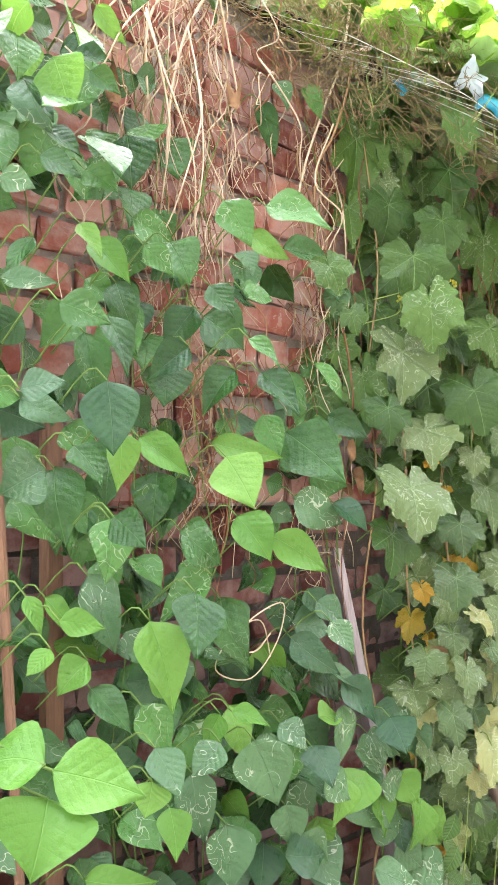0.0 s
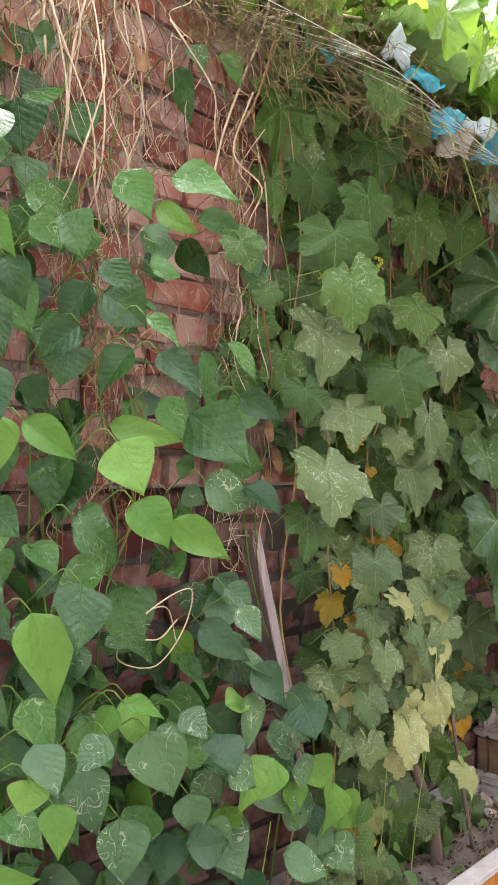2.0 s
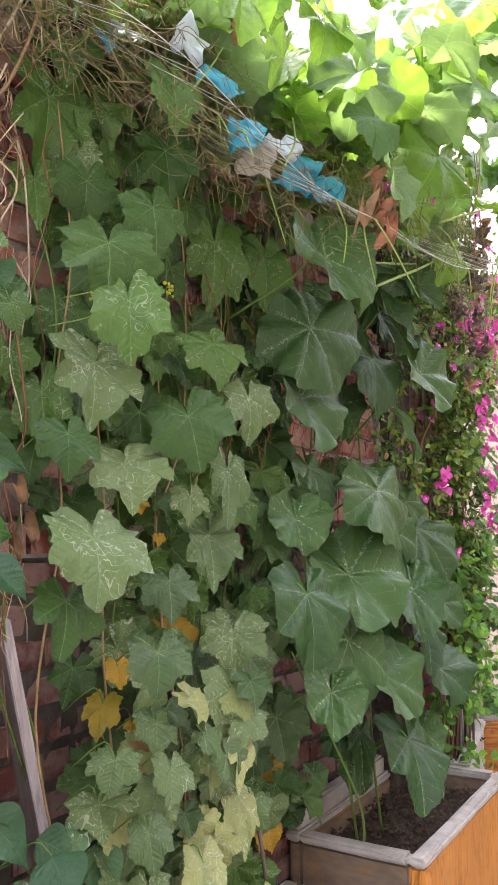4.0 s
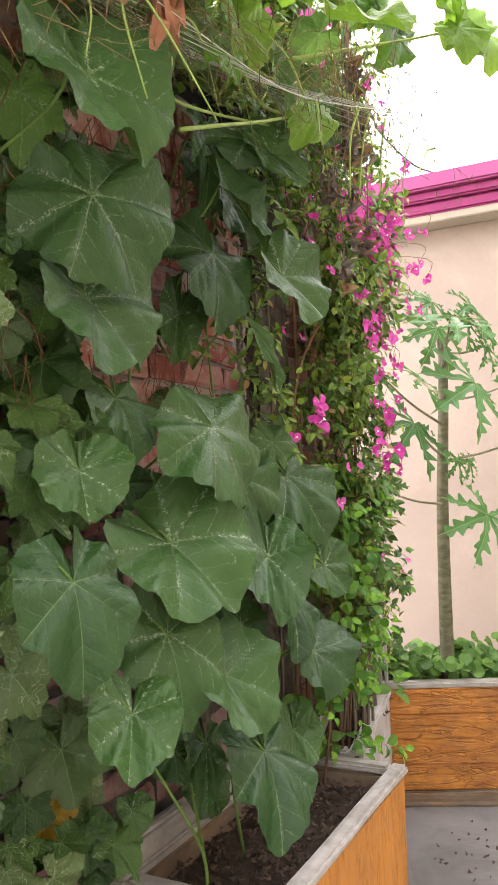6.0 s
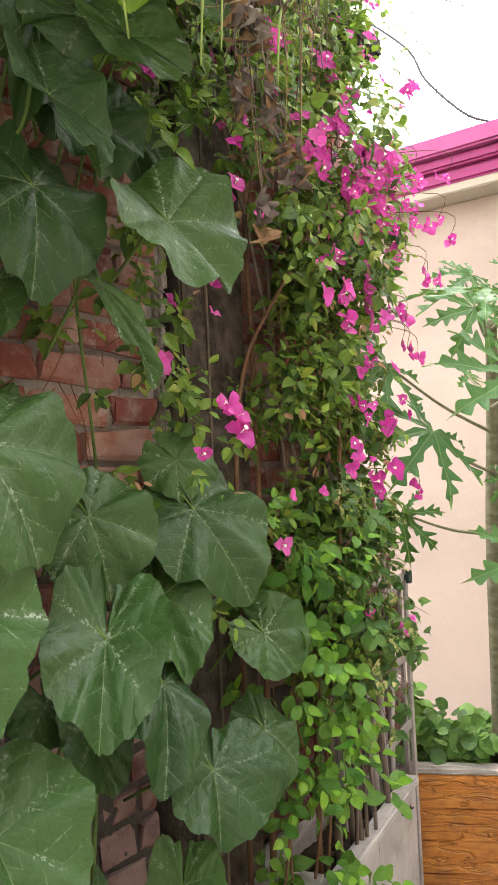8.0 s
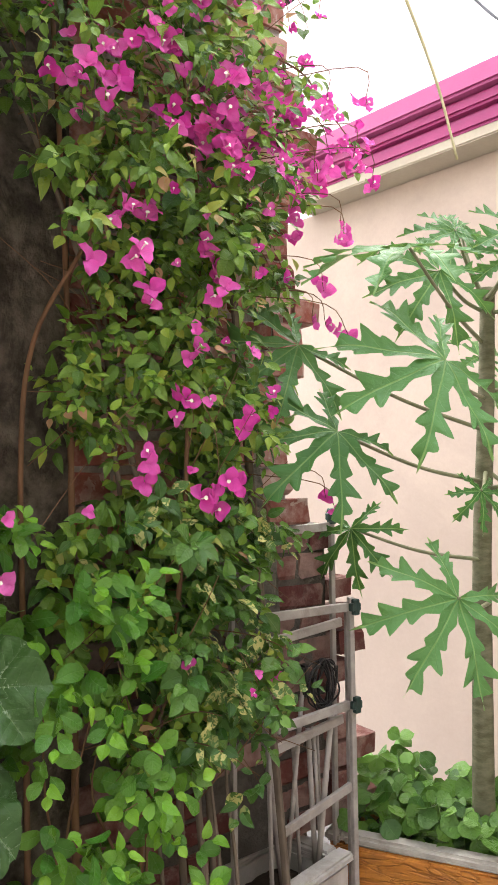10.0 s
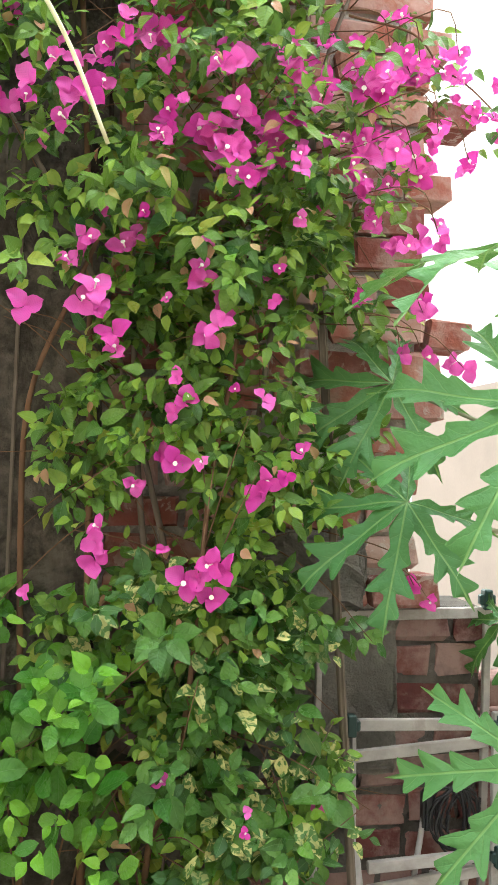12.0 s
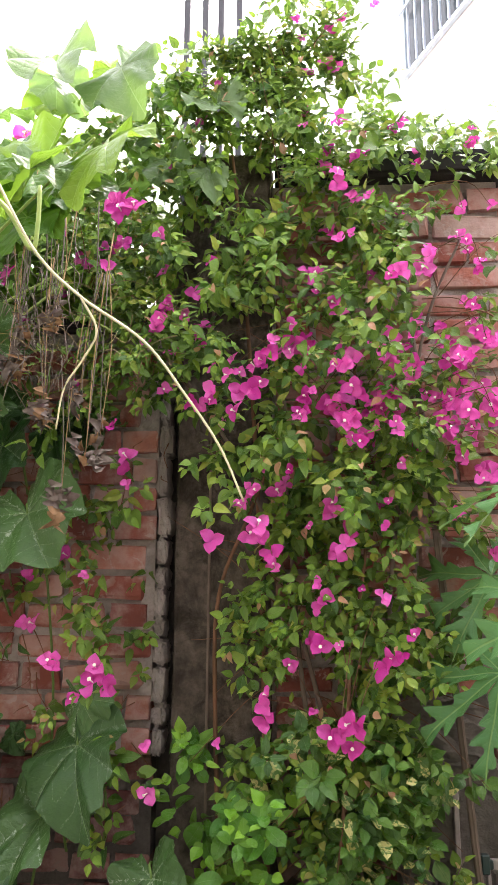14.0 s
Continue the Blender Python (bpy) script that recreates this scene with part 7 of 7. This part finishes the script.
bloom(4.903, -0.150, 2.973, 0.025, 1)
bloom(4.986, -0.150, 2.980, 0.023, 1)
bloom(4.123, -0.150, 3.281, 0.028, 1)
bloom(3.872, -0.150, 3.360, 0.031, 1)
for k in range(60):
    cx, cz, rx, rz, _, y = CLUMPS[(0, 1, 2, 4, 2, 6, 7)[k % 7]]
    flower((cx + rnd.uniform(-rx, rx), y * rnd.uniform(0.7, 1.2), cz + rnd.uniform(-rz, rz)), rnd.uniform(0.020, 0.032))
# the loose spray past the wall end
SPRAY = [(4.80, -0.20, 2.65), (4.94, -0.20, 2.63), (5.00, -0.20, 2.57), (5.07, -0.20, 2.53), (5.13, -0.20, 2.48), (5.16, -0.20, 2.44)]
stem("cane", SPRAY, 0.003, 0.0012, M_WOOD_STEM, boug, "thin woody cane", 5)
for k in range(44):
    q = bend(SPRAY, 8)[8 + (k * 32) // 44]
    p = (q.x + rnd.uniform(-0.04, 0.04), q.y + rnd.uniform(-0.03, 0.03), q.z + rnd.uniform(-0.07, 0.03))
    if k % 2 == 0 and k > 8:
        flower(p, rnd.uniform(0.018, 0.028))
    else:
        hang("leaf", BOUG_MESH[k % 3], leaf_pose(p, (rnd.uniform(-0.7, 0.2), -0.8, 0.5), rnd.uniform(-90, 90), rnd.uniform(0.02, 0.036)), boug)

# ---- bright shrub and variegated shrub at the wall foot ----
shrub = thing("shrub", "bright green rounded-leaf shrub growing at the wall foot", "shrub", (4.25, -0.2, 0.36))
SHRUB_MESH = [blade("shrub_leaf", LEAF["shrub"], w, 0.58, 0.2, d, 0.03, 120 + i, 6, 4, 0.6) for i, (w, d) in enumerate(((0.33, 0.2), (0.37, 0.1), (0.30, 0.35)))]
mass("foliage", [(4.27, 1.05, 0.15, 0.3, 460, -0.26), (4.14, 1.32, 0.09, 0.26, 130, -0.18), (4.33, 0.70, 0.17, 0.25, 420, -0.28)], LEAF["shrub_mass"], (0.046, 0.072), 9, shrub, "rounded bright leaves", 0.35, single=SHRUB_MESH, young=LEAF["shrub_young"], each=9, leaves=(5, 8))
for i in range(4):
    x = 4.18 + 0.08 * i
    stem("stem", [(x, -0.16, 0.36), (x + rnd.uniform(-0.05, 0.05), -0.18, 0.65), (x + rnd.uniform(-0.05, 0.05), -0.16, 0.9), (x + rnd.uniform(-0.09, 0.09), -0.20, 1.15)], 0.005, 0.0012, M_WOOD_STEM, shrub, sides=6)

vari = thing("variegated_shrub", "shrub with cream-splashed variegated leaves", "shrub", (4.6, -0.2, 0.36))
DARK_MESH = [blade("shrub_leaf", LEAF["cover_single"], w, 0.4, 0.3, 0.25, 0.04, 150 + i, 6, 4) for i, w in enumerate((0.30, 0.36))]
VARI_CLUMPS = [(4.62, 1.06, 0.17, 0.24, 470, -0.24), (4.70, 1.28, 0.14, 0.26, 360, -0.2), (4.46, 1.40, 0.14, 0.2, 260, -0.24)]
mass("foliage", VARI_CLUMPS, LEAF["shrub_deep"], (0.044, 0.072), 14, vari, "deep green pointed leaves", 0.32, single=DARK_MESH, each=10)
mass("variegated_foliage", VARI_CLUMPS, LEAF["cream_edge"], (0.042, 0.064), 15, vari, "cream-splashed leaves", 0.29, each=11, leaves=(4, 7))
for i in range(4):
    x = 4.52 + 0.07 * i
    stem("stem", [(x, -0.16, 0.36), (x + rnd.uniform(-0.04, 0.04), -0.17, 0.6), (x + rnd.uniform(-0.05, 0.05), -0.15, 0.9), (x + rnd.uniform(-0.1, 0.1), -0.16, 1.2)], 0.007, 0.0015, M_BARK, vari, sides=6)

# small weeds in the low planter and under the vines
weeds = thing("weeds", "pale green weeds at the wall foot", "weeds", (2.2, -0.2, 0.22))
r = random.Random(31)
verts, faces, uvs = [], [], []
shape = blade_parts(0.3, 0.45, 0.25, 0.4, 0.03, 77, 4, 2, 1.0)
for k in range(54):
    x, y, z = r.gauss(2.06, 0.12), r.uniform(-0.36, -0.1), r.uniform(0.25, 0.66)
    if k % 9 == 0:
        x, z = r.uniform(2.55, 2.95), r.uniform(0.24, 0.34)
    m = leaf_pose((x, y, z), (r.uniform(-0.8, 0.4), -0.7, r.uniform(0.2, 1)), r.uniform(-80, 80), r.uniform(0.04, 0.08))
    base = len(verts)
    verts += [m @ q for q in shape[0]]
    uvs += shape[2]
    faces += [tuple(base + i for i in q) for q in shape[1]]
ob = part("foliage", mesh_of("foliage", verts, faces, LEAF["weed_mass"], uvs, True), None, weeds)
ob["kind"] = "stuff"
for k in range(7):
    x = r.gauss(2.06, 0.12)
    stem("stem", [(x, -0.22, 0.22), (x + r.uniform(-0.05, 0.05), -0.24, 0.42), (x + r.uniform(-0.1, 0.1), -0.25, 0.65)], 0.002, 0.0012, M_STEM_LIGHT, weeds, sides=4)
for k in range(9):
    x = r.uniform(2.55, 3.0)
    stem("grass", [(x, -0.25, 0.21), (x + r.uniform(-0.06, 0.06), -0.27, 0.32), (x + r.uniform(-0.14, 0.14), -0.28, 0.36 + r.uniform(0, 0.1))], 0.0016, 0.0008, M_STRAW if k % 2 else M_STEM_LIGHT, weeds, sides=3, steps=4)

# ---- papaya tree and groundcover in the long planter ----
papaya = thing("papaya_tree", "young papaya tree with deeply cut leaves on long stalks", "tree", (5.60, -0.26, 0.38))
trunk = Tubes(12)
trunk.add(bend([(5.60, -0.26, 0.36), (5.60, -0.265, 0.8), (5.60, -0.275, 1.3), (5.60, -0.30, 1.75), (5.60, -0.315, 2.12)], 10), 0.036, 0.022)
part("trunk", trunk.mesh("trunk", M_TRUNK), None, papaya)
def papaya_leaf(seed):
    """Seven cut lobes webbed round the hub, each with side lobes that point forward."""
    r = random.Random(seed)
    verts, faces, uvs = [], [], []
    rows, across = 34, (-1, -0.6, 0, 0.6, 1)
    for a, l in ((0, 1.0), (42, 0.96), (-42, 0.96), (86, 0.84), (-86, 0.84), (130, 0.62), (-130, 0.62)):
        base = len(verts)
        m = pose(0, 0, 0, 0, 0, -a + r.uniform(-5, 5))
        dip = r.uniform(0.12, 0.4)
        side = [[(c + r.uniform(-0.03, 0.03), h * r.uniform(0.75, 1.15)) for c, h in ((0.43, 0.075), (0.60, 0.15), (0.79, 0.09))] for _ in range(2)]
        for i in range(rows + 1):
            y = i / rows
            body = min(0.40 * y + 0.004, 0.095 - 0.045 * min(1.0, max(0.0, y - 0.22) / 0.16)) * (1 - max(0.0, (y - 0.5) / 0.5) ** 1.6)
            for s in across:
                lobe = max(h * max(0.0, 1 - abs(y - c) / 0.075) ** 0.7 for c, h in side[s > 0])
                x = s * (body + lobe)
                yy = min(1.02, y + 1.0 * lobe * abs(s))
                z = 0.22 * abs(x) - dip * y * y + 0.02 * math.sin(y * 9 + seed + s)
                verts.append(m @ Vector((x * l, yy * l, z * l)))
                uvs.append((y, abs(x)))
        for i in range(rows):
            for k in range(4):
                q = base + i * 5 + k
                faces.append((q, q + 1, q + 6, q + 5))
    return mesh_of("papaya_blade", verts, faces, LEAF["papaya"], uvs, True)


PAPAYA = [papaya_leaf(s) for s in (1, 2, 3, 4)]
HUBS = [(4.90, -0.34, 1.657, 0.27, -55, 1.52, 0.7), (4.923, -0.177, 1.897, 0.27, -65, 1.68, 0.7), (4.996, -0.496, 2.11, 0.28, -75, 1.95, 0.9), (5.02, -0.607, 1.263, 0.26, -40, 1.15, 0.4), (5.03, -0.573, 1.82, 0.31, -70, 1.78, 0.8),
        (5.254, -0.05, 1.385, 0.2, 0, 1.28, 0.5), (5.55, -0.47, 2.26, 0.27, 20, 2.05, 0.8), (5.84, -0.12, 1.95, 0.27, 60, 1.85, 0.9), (5.92, -0.6, 1.9, 0.28, 70, 1.8, 0.9), (5.66, -0.72, 1.62, 0.26, 30, 1.5, 0.6),
        (5.30, -0.36, 2.12, 0.24, -30, 2.05, 0.9), (5.42, -0.40, 1.50, 0.13, 0, 1.56, 0.5), (5.68, -0.40, 1.50, 0.13, 10, 1.56, 0.5),
        (5.52, -0.45, 2.18, 0.17, -20, 2.08, 0.9), (5.70, -0.42, 2.24, 0.18, 30, 2.1, 0.9), (5.46, -0.30, 2.28, 0.17, -60, 2.1, 1.0), (5.62, -0.20, 2.34, 0.16, 100, 2.1, 1.0), (5.62, -0.52, 2.06, 0.15, 5, 2.05, 0.6)]
for i, (x, y, z, s, roll, low, up) in enumerate(HUBS):
    hub, foot = Vector((x, y, z)), Vector((5.60, -0.295, low))
    out = hub - foot
    n = Vector((-0.2, -0.75, up * 0.8)) if x < 5.2 and i != 2 else Vector((-0.25, -0.35, 1.0)) if i == 2 else Vector((out.x * 0.9 - 0.2, out.y * 0.9 - 0.55, up * 0.6))
    hang("leaf", PAPAYA[i % 4], leaf_pose(hub, n, roll, s, rnd.uniform(-10, 10), rnd.uniform(-10, 0)), papaya)
    stem("stalk", [foot, foot.lerp(hub, 0.5) + Vector((0, 0, -0.02)), hub], 0.007, 0.0042, M_STALK, papaya, sides=7)

cover = thing("groundcover", "round-leaved dark green groundcover filling the long planter", "plants", (5.7, -0.6, 0.38))
r = random.Random(51)
verts, faces, uvs = [], [], []
shape = blade_parts(0.52, 0.5, 0.15, 0.15, 0.05, 5, 5, 4, 0.5)
COVER_MESH = blade("groundcover_leaf", LEAF["cover_leaf"], 0.52, 0.5, 0.15, 0.15, 0.05, 5, 5, 4, 0.5)
for k in range(1150):
    u, w = r.uniform(0.03, 0.45), 1.5 - 1.45 * r.random()
    x, y, _ = TURN_C @ Vector((u, w, 0))
    z = 0.41 + 0.13 * r.random() ** 1.4 + 0.06 * noise.noise((x * 6, y * 6, 4))
    if w > 1.3 and k % 3 == 0:
        z += r.uniform(0.04, 0.16)
    m = leaf_pose((x, y, z), (r.uniform(-0.9, 0.2), r.uniform(-0.9, 0.3), r.uniform(0.2, 1)), r.uniform(0, 360), r.uniform(0.04, 0.075))
    if k < 290:
        hang("leaf", COVER_MESH, m, cover)
        continue
    base = len(verts)
    verts += [m @ q for q in shape[0]]
    uvs += shape[2]
    faces += [tuple(base + i for i in q) for q in shape[1]]
ob = part("foliage", mesh_of("foliage", verts, faces, LEAF["cover"], uvs, True), None, cover)
ob["kind"] = "stuff"

# ---- bricks, course by course ----
def brick_mesh(l, material, seed):
    bm = box((0, 0, 0), (l, 0.1, 0.07), 0.0)
    bmesh.ops.bevel(bm, geom=[e for e in bm.edges if min(v.co.y for v in e.verts) < 0.01], offset=0.006, segments=1, affect="EDGES")
    r = random.Random(seed)
    for v in bm.verts:
        v.co += Vector((r.uniform(-1, 1) * 0.007, r.uniform(-1, 1) * 0.005, r.uniform(-1, 1) * 0.006))
    me = bpy.data.meshes.new("brick")
    bm.to_mesh(me)
    bm.free()
    me.materials.append(material)
    return me


SETS = {(l, damp_shade): [brick_mesh(l, M_BRICK_DAMP_SHADE if damp_shade else M_BRICK, s + int(l * 999)) for s in range(5)] for l in (0.228, 0.112, 0.165) for damp_shade in (False, True)}
joined = {False: ([], []), True: ([], [])}
r = random.Random(3)
picked = 0
for row in range(-17, 21):
    z = LEDGE + COURSE * row + 0.007
    if z < GROUND or z + 0.075 > 3.15:
        continue
    damp_shade = row < 0
    end = 5.15 if row >= 17 else (5.11 if row < 8 else 5.12) + 0.05 * (row % 2) + r.uniform(-0.02, 0.03) if row >= 0 else 5.29 + 0.05 * (row % 2) - 0.014 * row + r.uniform(-0.03, 0.03)
    if z < 0.46:
        end = 4.0
    x = -2.5 + (0.06 if row % 2 else 0.0)
    k = row
    while x < end - 0.1:
        l = (0.228, 0.112)[k % 2] if r.random() < 0.8 else 0.165
        k += 1
        if x + l > end + 0.02:
            l = 0.112
        if row >= 14 and x < 3.9 and z + 0.075 > LOW_TOP:
            x = PIER[1] + 0.012
            continue
        fit = 1.0
        if x + l > 3.984 and x < PIER[1] + 0.008:
            if 3.984 - x < 0.04:
                x = PIER[1] + 0.012
                continue
            fit = (3.984 - x) / l
        if r.random() < (0.02 if not damp_shade else 0.05) and x < 4.9:
            x += l + 0.012
            continue
        mesh = SETS[(l, damp_shade)][r.randrange(5)]
        y = (-0.004 if not damp_shade else 0.052) + r.uniform(-0.007, 0.007) - (0.012 if row == 0 else 0)
        m = pose(x, y, z + r.uniform(-0.003, 0.003), r.uniform(-1.5, 1.5), r.uniform(-1.8, 1.8), r.uniform(-1.5, 1.5)) @ Matrix.Diagonal((fit, 1, 1, 1))
        near = (0.9 < x < 2.25 and 1.35 < z < 2.45) or (3.55 < x and 1.7 < z < 2.95 and (x < 4.0 or x > 4.5)) or (4.75 < x and z > 0.9)
        if near and picked < 300:
            picked += 1
            ob = new("brick", mesh)
            ob.parent = WALL
            ob.matrix_parent_inverse = WALL.matrix_basis.inverted()
            ob.matrix_basis = m
        else:
            v, f = joined[damp_shade]
            base = len(v)
            v += [m @ q.co for q in mesh.vertices]
            f += [tuple(base + i for i in p.vertices) for p in mesh.polygons]
        x += l * fit + r.uniform(0.009, 0.018)
for damp_shade, mat in ((False, M_BRICK_MASS), (True, M_BRICK_DAMP_SHADE_MASS)):
    v, f = joined[damp_shade]
    ob = part("brickwork", mesh_of("brickwork", v, f, mat), None, WALL, "dark lower bricks, dampness and recess shade in their colour" if damp_shade else "weathered red bricks")
    ob["kind"] = "stuff"
